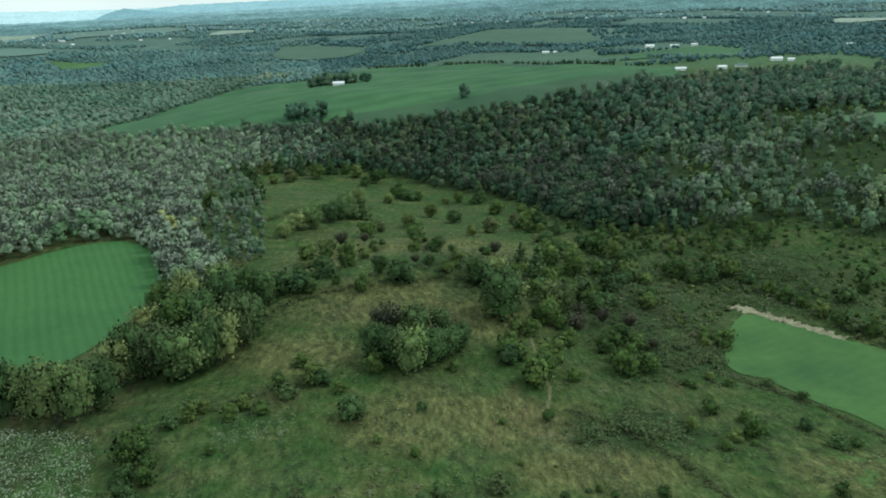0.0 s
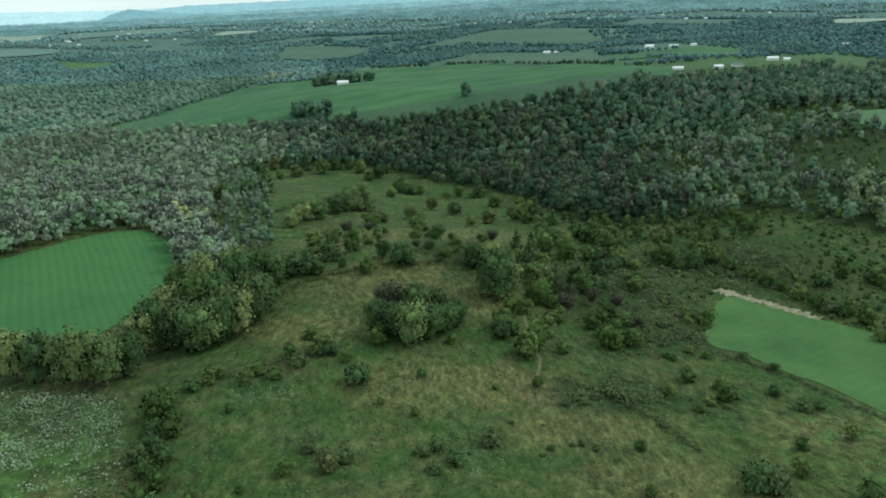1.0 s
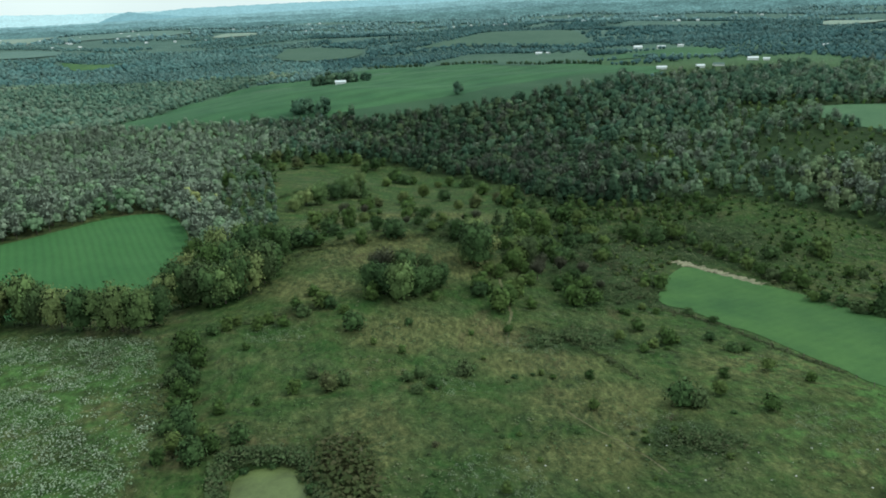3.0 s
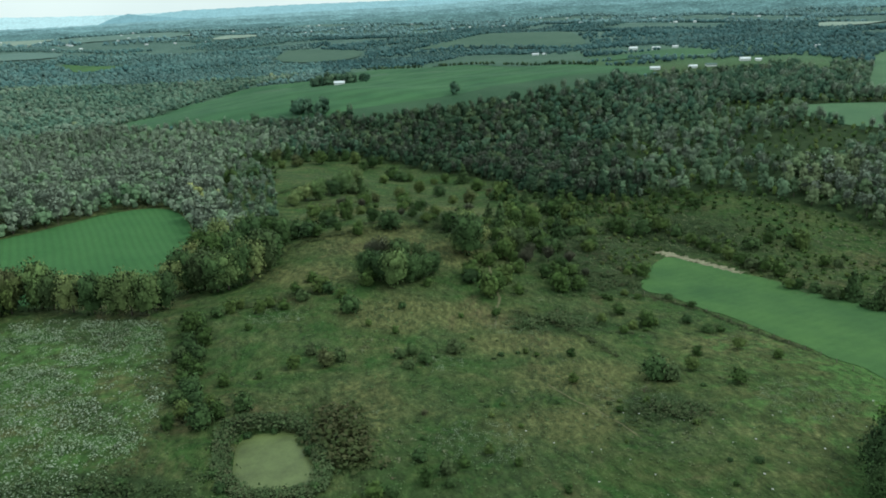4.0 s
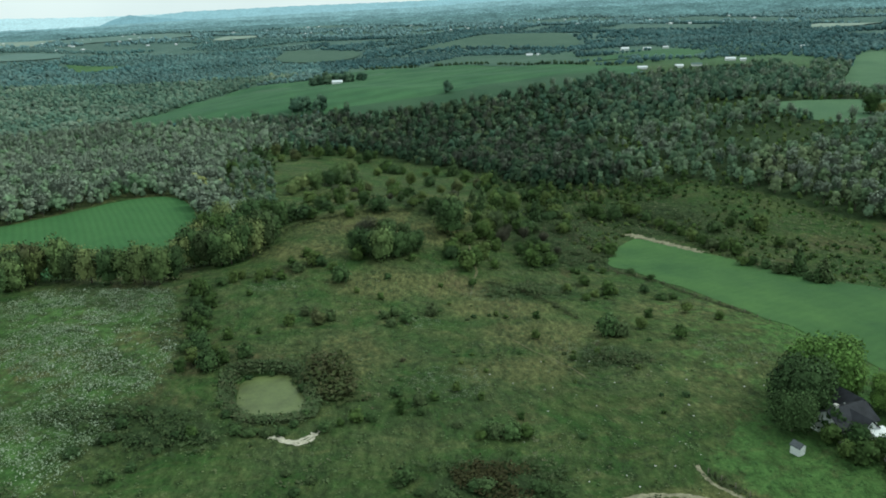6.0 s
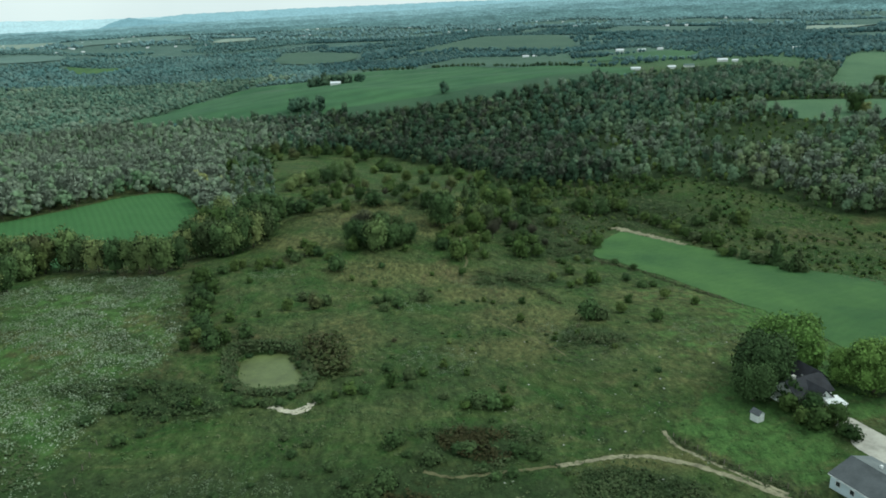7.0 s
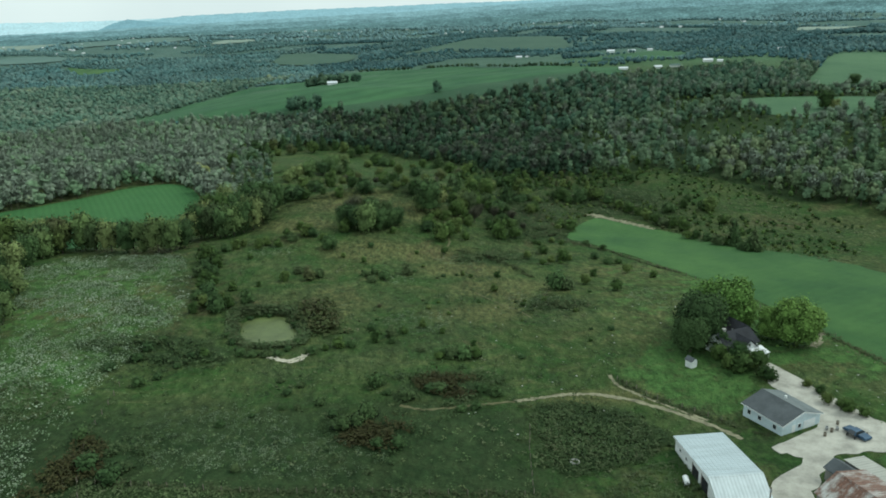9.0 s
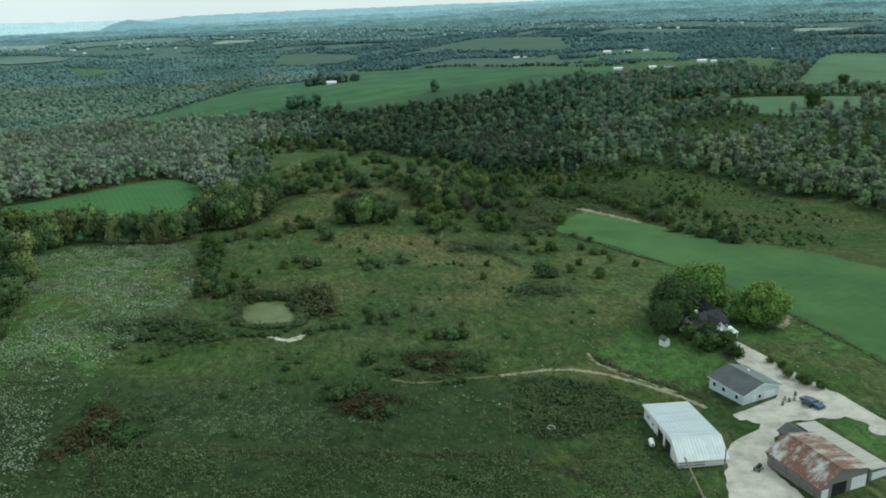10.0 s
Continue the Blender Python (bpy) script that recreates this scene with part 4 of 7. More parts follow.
def far_woods():
    """Woods and hedges of the far plain, between fields."""
    rng = np.random.default_rng(21)
    spots = []
    for r0, r1, step, size in ((560, 1300, 8.0, 0.56), (1300, 2400, 12.5, 0.85), (2400, 3750, 22, 1.3)):
        xs, ys = np.arange(-3000, 3000, step), np.arange(-200, 4700, step)
        X, Y = np.meshgrid(xs, ys)
        x, y = (X + rng.uniform(-0.45, 0.45, X.shape) * step).ravel(), (Y + rng.uniform(-0.45, 0.45, X.shape) * step).ravel()
        d = np.hypot(x, y + 60)
        ok = (d >= r0) & (d < r1) & (np.abs(x) < 0.72 * (y + 140) + 60)
        field = np.sin(x * 0.0085 + 2.1 * np.sin(y * 0.0053 + 0.5)) + np.sin(y * 0.0193 + 1.7 * np.sin(x * 0.0061)) + 0.5 * np.sin(x * 0.021 - y * 0.017)
        field = np.where((x > 330) & (y > 430) & (y < 1250), field + 1.5, field)
        field = np.where((x < -60) & (y < 1750), np.maximum(field, 0.6 * np.sin(x * 0.011 + y * 0.006) + 0.75), field)
        hedge = np.abs(((x * 0.35 + y * 0.8) % 420) - 210) > 200
        ok &= (field > np.where(d > 1500, 0.05, -0.35)) | (hedge & (d > 1300))
        for p in FIELDS + [WOOD_LEFT, WOOD_MAIN, WOOD_FAR_LEFT]:
            ok &= ~inside(p, x, y)
        for p in PLAIN_FIELDS:
            for back in (0, 0.015, 0.03):
                ok &= ~inside(p, x * (1 + back), (y + 60) * (1 + back) - 60)
        ok &= ~((np.abs(x - 300) < 130) & (np.abs(y - 650) < 55)) & ~((np.abs(x - 270) < 110) & (np.abs(y - 960) < 60))
        x, y = x[ok], y[ok]
        size = size * np.clip(1.45 - 0.25 * (np.sin(x * 0.02) + np.sin(y * 0.017)), 0.8, 1.5)
        spots.append(np.stack([x, y, size * rng.uniform(0.6, 1.2, len(x)), rng.integers(0, 4, len(x)), rng.uniform(0, 0.95, len(x))], 1))
    joined_stand("horizon_woodland", FAR_KINDS, spots[2], [LEAF_HORIZON_HAZED, BARK], "hazy woods far out on a plain", "woodland", 20)
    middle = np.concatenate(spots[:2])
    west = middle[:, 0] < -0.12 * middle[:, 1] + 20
    joined_stand("lowland_plain_woodland", FAR_KINDS, middle[west], [LEAF_FAR_HAZED, BARK], "distant woods across a lowland, paled by painted haze", "woodland", 22)
    joined_stand("plain_woodland", FAR_KINDS, middle[~west], [LEAF_PLAIN_HAZED, BARK], "distant woods and hedgerows across a plain", "woodland", 32)


far_woods()


def hedge(name, line, step, mat, seed, size=(0.3, 0.6), label="thin dark hedge between far fields"):
    rng = np.random.default_rng(seed)
    pts = np.array(line, float)
    d = np.r_[0, np.cumsum(np.hypot(*np.diff(pts, axis=0).T))]
    step = step * 0.5
    s = np.arange(0, d[-1], step) + rng.uniform(-0.5, 0.5, len(np.arange(0, d[-1], step))) * step
    s = s[np.sin(s * 0.043 + seed) + np.sin(s * 0.11) > -1.1]
    x, y = np.interp(s, d, pts[:, 0]) + rng.normal(0, 1.5, len(s)), np.interp(s, d, pts[:, 1]) + rng.normal(0, 1.5, len(s))
    return joined_stand(name, LOW_KINDS, np.stack([x, y, rng.uniform(*size, len(s)), rng.integers(0, 5, len(s)), rng.uniform(0, 0.8, len(s))], 1), [mat, BARK], label, "hedge", seed)


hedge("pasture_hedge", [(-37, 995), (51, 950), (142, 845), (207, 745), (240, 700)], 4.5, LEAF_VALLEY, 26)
hedge("meadow_hedge", [(124, 1139), (180, 1060), (241, 971), (290, 885)], 6, LEAF_FAR_HAZED, 27, (0.4, 0.9))
hedge("lane_hedge", [(219, 763), (273, 795), (336, 722), (393, 820)], 5, LEAF_FAR_HAZED, 28, (0.3, 0.6))
hedge("rise_hedge", [(114, 1356), (202, 1232), (267, 1083), (300, 1040)], 7, LEAF_FAR_HAZED, 29, (0.5, 1.0))

# clumps on the far pasture
for name, cx, cy, rx, ry, n, seed in (("barn_clump", -64, 808, 36, 20, 46, 23), ("edge_clump", -72, 578, 20, 9, 16, 24), ("line_clump", 51, 590, 4, 4, 3, 25)):
    rng = np.random.default_rng(seed)
    a, r = rng.uniform(0, 6.28, n), np.sqrt(rng.uniform(0, 1, n))
    joined_stand(name, MID_KINDS[:5], np.stack([cx + rx * r * np.cos(a), cy + ry * r * np.sin(a), rng.uniform(1.05, 1.5, n), rng.integers(0, 5, n), rng.uniform(0, 0.6, n)], 1),
                 [LEAF_RISE, BARK], "dark clump of trees on a green pasture", "trees", seed)

# ---- far ridges on the horizon ----
def ridge(name, radius, tops, mat, label):
    """A hill range on the horizon: (heading in degrees, height) pairs, smoothly joined, sloping towards the plain."""
    heads = np.linspace(tops[0][0], tops[-1][0], 700)
    hs = np.interp(heads, [t[0] for t in tops], [t[1] for t in tops])
    hs = np.convolve(np.pad(hs, 2, "edge"), np.ones(5) / 5, "valid") + 1.2 * np.sin(heads * 5.1) + 0.7 * np.sin(heads * 13.7)
    V, F = [], []
    for k, (a, h) in enumerate(zip(heads, hs)):
        s, c = math.sin(radians(a)), math.cos(radians(a))
        for out, z in ((-260, 20), (-120, 30 + (h - 30) * 0.45), (-40, 30 + (h - 30) * 0.85), (0, h), (60, 20)):
            V.append(((radius + out) * s, -60 + (radius + out) * c, z))
    for k in range(len(heads) - 1):
        for j in range(4):
            a = k * 5 + j
            F.append((a, a + 5, a + 6, a + 1))
    return tagged(new(name, mesh_of(name, V, F, [mat], smooth=True)), label, "hills", "", "structure")


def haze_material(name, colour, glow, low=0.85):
    """Haze put in as blue glow, over woods and pale fields drawn out level by the low view."""
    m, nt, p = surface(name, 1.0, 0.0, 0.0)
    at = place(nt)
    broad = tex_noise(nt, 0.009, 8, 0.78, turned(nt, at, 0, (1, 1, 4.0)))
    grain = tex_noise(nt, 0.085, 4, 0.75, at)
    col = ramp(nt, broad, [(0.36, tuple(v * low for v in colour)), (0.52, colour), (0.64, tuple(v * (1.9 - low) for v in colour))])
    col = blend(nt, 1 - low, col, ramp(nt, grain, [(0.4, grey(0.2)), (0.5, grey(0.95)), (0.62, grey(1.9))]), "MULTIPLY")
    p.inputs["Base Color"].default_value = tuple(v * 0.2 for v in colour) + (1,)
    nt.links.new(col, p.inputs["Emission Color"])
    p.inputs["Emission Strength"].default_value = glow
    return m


# haze colours of the ranges, emitted by their surfaces and paler with distance
RIDGE_PALE = haze_material("pale_blue_haze", (0.44, 0.58, 0.61), 1.0)
RIDGE_BLUE = haze_material("blue_haze", (0.26, 0.40, 0.44), 1.0)
RIDGE_DOME = haze_material("dome_blue_haze", (0.20, 0.325, 0.365), 1.0)
RIDGE_DEEP = haze_material("deep_blue_haze", (0.205, 0.315, 0.335), 1.0, 0.72)
FOOTHILL_BLUE = haze_material("foothill_haze", (0.150, 0.240, 0.250), 1.0, 0.6)
FOOTHILL_GREEN = haze_material("near_foothill_haze", (0.112, 0.185, 0.186), 1.0, 0.55)
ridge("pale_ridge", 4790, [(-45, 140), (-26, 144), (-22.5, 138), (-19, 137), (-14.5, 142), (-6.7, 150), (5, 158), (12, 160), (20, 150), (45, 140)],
      RIDGE_PALE, "ridge on the horizon, glowing in pale blue haze colour")
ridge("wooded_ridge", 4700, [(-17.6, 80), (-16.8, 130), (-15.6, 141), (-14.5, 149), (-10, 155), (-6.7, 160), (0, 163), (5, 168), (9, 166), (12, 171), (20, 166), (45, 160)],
      RIDGE_BLUE, "long wooded ridge on the horizon, glowing in blue haze colour")
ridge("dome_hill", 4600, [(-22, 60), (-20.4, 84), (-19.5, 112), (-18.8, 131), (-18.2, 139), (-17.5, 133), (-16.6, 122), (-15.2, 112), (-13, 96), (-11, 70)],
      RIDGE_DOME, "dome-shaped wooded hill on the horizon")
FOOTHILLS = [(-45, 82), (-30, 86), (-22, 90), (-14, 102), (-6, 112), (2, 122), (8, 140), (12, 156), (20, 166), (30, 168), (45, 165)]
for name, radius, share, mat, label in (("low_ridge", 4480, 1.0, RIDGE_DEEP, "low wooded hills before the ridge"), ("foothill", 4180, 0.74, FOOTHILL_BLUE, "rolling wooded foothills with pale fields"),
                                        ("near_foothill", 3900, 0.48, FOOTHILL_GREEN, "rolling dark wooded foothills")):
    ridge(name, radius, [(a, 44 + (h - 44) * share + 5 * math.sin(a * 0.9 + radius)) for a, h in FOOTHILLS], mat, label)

# ---- single trees and shrubs of the farm ----
LEAF_OLIVE = foliage("olive_leaves", [(0.0, (0.100, 0.172, 0.060)), (0.4, (0.150, 0.220, 0.075)), (0.8, (0.215, 0.265, 0.096)), (1.0, (0.25, 0.25, 0.092))], 0.75, 0.5)
WEED_RUST = foliage("rusty_weeds", [(0.0, (0.040, 0.043, 0.016)), (0.6, (0.058, 0.053, 0.021)), (1.0, (0.048, 0.064, 0.021))])
WEED_MIXED = foliage("mixed_weeds", [(0.0, (0.075, 0.108, 0.044)), (0.5, (0.105, 0.130, 0.060)), (0.85, (0.15, 0.165, 0.09)), (1.0, (0.11, 0.10, 0.06))])
WEED_FRONT = foliage("rank_weeds", [(0.0, (0.042, 0.070, 0.024)), (0.4, (0.074, 0.108, 0.040)), (0.7, (0.112, 0.146, 0.064)), (0.92, (0.158, 0.188, 0.098)), (1.0, (0.080, 0.076, 0.040))])
WEED_RANK = foliage("dark_rank_weeds", [(0.0, (0.034, 0.060, 0.022)), (0.5, (0.060, 0.092, 0.034)), (0.85, (0.096, 0.122, 0.054)), (1.0, (0.075, 0.066, 0.038))])
WEED_THICKET = foliage("dead_brush", [(0.0, (0.034, 0.056, 0.018)), (0.5, (0.056, 0.070, 0.025)), (1.0, (0.078, 0.076, 0.036))])
WEED_FLECK = foliage("grey_weed_heads", [(0.0, (0.095, 0.140, 0.062)), (0.6, (0.150, 0.195, 0.110)), (1.0, (0.230, 0.265, 0.180))])
WEED_DARK = foliage("dark_weeds", [(0.0, (0.050, 0.076, 0.030)), (1.0, (0.078, 0.090, 0.040))])
WEED_LAWN = foliage("lawn_tufts", [(0.0, (0.060, 0.130, 0.040)), (0.6, (0.085, 0.155, 0.050)), (1.0, (0.11, 0.15, 0.06))])
LEAF_THIN = foliage("thin_brown_twigs", [(0.0, (0.120, 0.138, 0.080)), (0.5, (0.148, 0.152, 0.098)), (1.0, (0.160, 0.148, 0.104))], 0.8, 0.3)
SHRUB_MODELS = [tree_thing("shrub", crown_of(r, 2.9, 3.2, 10, 460, 0.23, 0.0, 1, 0.66, "round", 0.95, 0.5), trunk_of(r, 1.6, 0.06, 3, 4), LEAF_SHRUB,
                           "rounded green shrub in rough pasture", "shrub", "stem") for r in map(np.random.default_rng, (31, 32, 33, 34))]
THORN_MODELS = [tree_thing("shrub", crown_of(r, 2.4, 3.6, 10, 460, 0.24, 0.0, 1, 0.66, "round", 0.95, 0.5), trunk_of(r, 1.4, 0.06, 3, 4), LEAF_DARK,
                           "low dark spreading shrub in rough grass", "shrub", "stem") for r in map(np.random.default_rng, (41, 42, 43))]
CEDAR_MODELS = [tree_thing("cedar_tree", crown_of(r, 4.2, 2.8, 7, 420, 0.28, 0.0, 1, 0.7, "cone", 1.0, 0.5), trunk_of(r, 3, 0.09, 0, 5), LEAF_DARK,
                           "dark green conical cedar on the pasture", "tree") for r in map(np.random.default_rng, (51, 52))]
TREE_MODELS = [tree_thing("tree", crown_of(r, 3.8, 3.4, 22, 1500, 0.15, 0.02, 1, 0.64, "round", 0.85, 0.5), trunk_of(r, 3.1, 0.09, 4, 6), leaf, label, "tree") for r, leaf, label in (
    (np.random.default_rng(61), LEAF_OLIVE, "full-crowned broadleaf tree in olive green"),
    (np.random.default_rng(62), LEAF_OLIVE, "full-crowned broadleaf tree in olive green"),
    (np.random.default_rng(63), LEAF_SHRUB, "rounded fresh green broadleaf tree"),
    (np.random.default_rng(64), LEAF_DARK, "dense dark green broadleaf tree"))]
THIN_MODELS = [tree_thing("thin_tree", twigs_of(r, 3.8, 3.3, 260, 160, 0.045), trunk_of(r, 3.2, 0.08, 5, 5), LEAF_THIN,
                          "half-bare grey tree with thin upright twigs", "tree") for r in map(np.random.default_rng, (71, 72))]
PASTURE_SHRUBS = [(10, 102, 3.8), (0, 100, 3.5), (-3, 98, 3.2), (3, 95, 3.7), (-1, 92, 3.1), (24, 126, 3), (53, 123, 3.3), (65, 120, 4.9), (60, 130,
    4.1), (77, 122, 3), (70, 98, 3), (82, 101, 3.6), (88, 93, 2.9), (72, 80, 4.6), (55, 85, 6.1), (58, 84, 4.6), (65, 89, 3.9), (39, 100, 2.7), (36,
    85, 2.7), (42, 70, 1.9), (30, 75, 1.3), (18, 52, 2), (13, 56, 2.3), (25, 43, 1.9), (61, 48, 1.8), (56, 49, 1.1), (54, 42, 1.3), (28, 102, 1.8)]
POND_SHRUBS = [(-27, 91, 3.8), (-20, 92, 4.7), (-17, 95, 3.7), (-24, 98, 3.4), (-41, 112, 2.4), (-34, 86, 1.9), (-55, 111, 6.6), (-54, 96, 4.7), (-48,
    88, 4.5), (-47, 78, 5.1), (-42, 66, 5.4), (-39, 69, 4.1), (-35, 72, 4.4), (-41, 83, 3.4), (-39, 39, 3), (-14, 40, 2.8), (-8, 44, 3.8), (-5, 44,
    2.5), (-11, 42, 2), (1, 47, 3.6), (5, 50, 3.3), (0, 54, 2.9), (5, 46, 2.1), (8, 52, 2.7), (19, 37, 4), (16, 36, 2.6), (25, 36, 3.4)]
POND_EDGE_SHRUBS = [(-34, 46, 2.7), (-31, 40, 3.4), (-28, 39, 3.4), (-25, 39, 3), (-22, 39, 2.8), (-20, 42, 2.4), (-36, 56, 1.8), (-36, 62, 2.1),
    (-33, 65, 2.4), (-22, 62, 3), (-20, 58, 3.4), (-18, 52, 2.6), (-18, 46, 2.7), (-36, 50, 2.4), (-19, 62, 3), (-28, 66, 2.1), (-27, 40, 2)]
KNOLL_SHRUBS = [(-28, 144, 4.2), (-25, 138, 5.8), (-23, 137, 4.1), (-16, 124, 5.8), (-19, 134, 3.4), (-12, 142, 5.2), (-10, 147, 6.1), (-34, 126,
    3.6), (-40, 124, 3.9), (-48, 125, 4.2), (-46, 128, 3.3), (-30, 132, 4.3), (-38, 128, 3.9), (6, 144, 3.6), (20, 153, 7.4), (24, 140, 7.7), (-2,
    128, 2.3), (-4, 112, 2.5), (14, 124, 2), (-11, 116, 2.2), (-32, 136, 3.7), (-51, 122, 3.5)]
SLOPE_SHRUBS = [(-36, 228, 8.1), (-29, 206, 6.6), (-21, 205, 7.9), (-16, 183, 5.3), (-23, 187, 3.7), (-33, 187, 7.4), (-30, 185, 5.3), (-39, 191,
    8.4), (-43, 188, 7.4), (-5, 186, 7.8), (-11, 191, 5.5), (1, 277, 8.9), (12, 202, 5.3), (8, 192, 5.5), (20, 314, 7.3), (10, 330, 7), (6, 381, 5.7),
    (20, 372, 5.6), (27, 374, 6.3), (-18, 278, 8.3), (-1, 302, 7.1), (24, 276, 6.1), (-13, 291, 5.7)]
FAR_SLOPE_SHRUBS = [(-80, 338, 9.5), (-72, 345, 11.6), (-89, 324, 9.2), (-96, 387, 4.9), (-76, 414, 6.7), (-67, 422, 9.9), (-53, 434, 10.9), (-64,
    443, 9.5), (-47, 447, 9.6), (-95, 433, 10.9), (-104, 438, 7.8), (-24, 419, 7.6), (-18, 427, 10.1), (-30, 438, 8.7), (-37, 446, 8), (-13, 437,
    6.3), (-84, 446, 9.5), (-77, 452, 9.7), (-26, 316, 7.3), (-21, 318, 8), (-5, 387, 10.8), (1, 381, 9.2), (-10, 367, 6.9)]
RIDGE_SHRUBS = [(33, 285, 7.4), (49, 288, 9.8), (53, 286, 8.6), (42, 334, 9), (37, 368, 9.7), (45, 304, 5.4), (53, 330, 5.7), (34, 219, 6.1), (44,
    225, 8.1), (56, 241, 6.1), (66, 244, 10.2), (70, 238, 7.5), (62, 250, 6.2), (73, 229, 7.3), (36, 202, 8.9), (39, 198, 6.6), (50, 213, 7.9), (62,
    218, 6.1), (69, 217, 8), (57, 200, 7.6), (42, 190, 7.3), (49, 191, 5.6), (34, 173, 8), (18, 189, 8.4), (34, 297, 6.4), (58, 274, 6.1), (29, 201,
    5.3)]
TRACK_SHRUBS = [(39, 164, 6.6), (36, 160, 5), (48, 161, 4.6), (46, 153, 3.7), (47, 148, 8.1), (30, 151, 8.1), (53, 149, 6.6), (27, 144, 5.4), (27,
    163, 5.8), (24, 165, 5), (19, 149, 5.5), (22, 151, 4), (48, 172, 5.2), (42, 173, 5.2), (75, 168, 4.8), (79, 165, 6.7), (73, 164, 3.9), (58, 160,
    3.5), (44, 157, 4.9), (32, 169, 5.9), (55, 171, 4.8), (33, 142, 3.9)]
VALLEY_SHRUBS = [(87, 218, 9), (85, 223, 6.3), (95, 215, 8), (104, 218, 8.1), (102, 224, 6.8), (108, 212, 6.1), (114, 199, 6.7), (117, 195, 5.3),
    (118, 187, 6.1), (120, 181, 6.4), (122, 176, 5.8), (125, 173, 5.4), (127, 167, 6.9), (132, 197, 6.7), (141, 202, 5.5), (150, 195, 9), (148, 197,
    5.4), (148, 175, 5.4), (151, 172, 3.7), (147, 156, 3.9), (127, 154, 5), (130, 150, 4.9), (131, 143, 5.2), (124, 155, 4.7), (136, 133, 3.6), (135,
    142, 4.8), (146, 211, 4.7), (111, 205, 5.5), (89, 212, 5.1)]
FIELD_TREES = [(136, 140, 6.2), (138, 142, 5.5), (139, 130, 6.3), (137, 130, 4.6), (141, 131, 4.6)]
CEDARS = [(-24, 348, 8.5), (-31, 314, 10.3), (-35, 307, 8.9), (-41, 310, 9), (-47, 292, 10.3), (-50, 285, 7.3), (-30, 332, 9.5), (-41, 294, 9.8),
    (-51, 279, 6.6)]
COPSE = [(-12, 147, 8.6), (-8, 145, 9.9), (-4, 142, 10.6), (1, 146, 10), (5, 149, 8.7), (8, 153, 8.1), (-2, 155, 10.3), (-8, 156, 9.6), (-11, 161,
    7.5), (4, 158, 7.5)]
KNOLL_TREES = [(286, 339, 13.0), (290, 336, 9.0), (375, 452, 10.0), (379, 455, 8.0)]
BIG = [(21, 170, 12.6), (18, 171, 7.9), (25, 178, 8.9), (38, 176, 8.1), (36, 182, 7), (22, 192, 7.7), (16, 189, 6.3)]
HEDGEROW = [(-117, 138, 10.1), (-113, 140, 9.5), (-106, 143, 10.3), (-102, 142, 8.6), (-95, 138, 10.2), (-88, 135, 9.4), (-82, 134, 9.3), (-76, 130,
    9.8), (-71, 129, 9.1), (-68, 134, 9.3), (-69, 147, 9.9), (-66, 149, 10.7), (-61, 149, 11.4), (-56, 145, 10.5), (-53, 146, 10.6), (-50, 149, 10.7),
    (-47, 152, 10.1), (-44, 158, 10.4), (-43, 165, 9.5), (-69, 168, 9.6), (-62, 167, 10.7), (-56, 170, 10.9), (-51, 177, 11.2), (-47, 181, 9.3), (-64,
    187, 10.3), (-58, 200, 9.9), (-72, 189, 9.1), (-42, 181, 8.1)]
FRONT = [(-49, -5, 5), (-44, -9, 4.7), (-42, 39, 2.3), (-44, 34, 2.2), (-54, 5, 3.5), (-51, 48, 2.7), (-59, 34, 3.6), (-54, 38, 3.6), (-53, 43, 3.5),
    (-60, 42, 3.4), (1, 23, 4.5), (8, 17, 5.1), (15, 20, 4.4), (24, 19, 3.9), (22, 36, 4.8), (18, 38, 4.3), (0, 10, 4.9), (-5, 6, 4.1), (-2, 7, 3.6),
    (6, -1, 3.4), (2, -1, 3), (17, -24, 2.9), (-23, -7, 2.2), (13, 20, 3.4), (-50, 26, 3.2), (-47, 29, 2.7), (-14, -4, 1.6), (27, 17, 3.4)]
LEFT_EDGE = [(-117, 101, 11), (-115, 107, 11.2), (-115, 119, 9.8), (-103, 75, 9.9), (-104, 86, 9.3), (-96, 57, 9.1), (-97, 65, 7.9), (-117, 133,
    10.3), (-116, 88, 10.4), (-103, 58, 9.1), (-138, 135, 12.4), (-135, 145, 12.9), (-131, 149, 13.1), (-122, 148, 10.9), (-115, 147, 10), (-90, 42,
    5.6)]
YARD_BUSH = [(86, 15, 3.9), (85, 17, 3.2), (94, 0, 3.1), (94, 2, 2.7), (96, -2, 2.6), (92, 4, 2.7), (82, 20, 5.3), (80, 22, 4), (85, 22, 4.6), (82,
    30, 5.6), (93, 8, 2.5), (92, 11, 2.3)]


def plant(places, pick, nominal, group, tall=(0.85, 1.15)):
    """Stands a model at each (x, y, width)."""
    for k, (x, y, width) in enumerate(places):
        root = pick[(k * 7 + int(abs(x)) * 3) % len(pick)]
        tagged(stand(root, x, y, width / nominal, rngT.uniform(*tall)), group=group)


def thicket(poly, count, low, high, seed, clear=()):
    """Uneven places and widths inside an outline, drawn together in clumps."""
    rng = np.random.default_rng(seed)
    x0, x1, y0, y1 = min(p[0] for p in poly), max(p[0] for p in poly), min(p[1] for p in poly), max(p[1] for p in poly)
    got = []
    while len(got) < count:
        x, y = rng.uniform(x0, x1), rng.uniform(y0, y1)
        if inside(poly, x, y) and math.sin(x * 0.31 + seed) + math.sin(y * 0.23 - seed) + rng.normal(0, 0.5) > 0.1:
            got.append((round(x, 1), round(y, 1), round(rng.uniform(low, high), 1)))
    return got


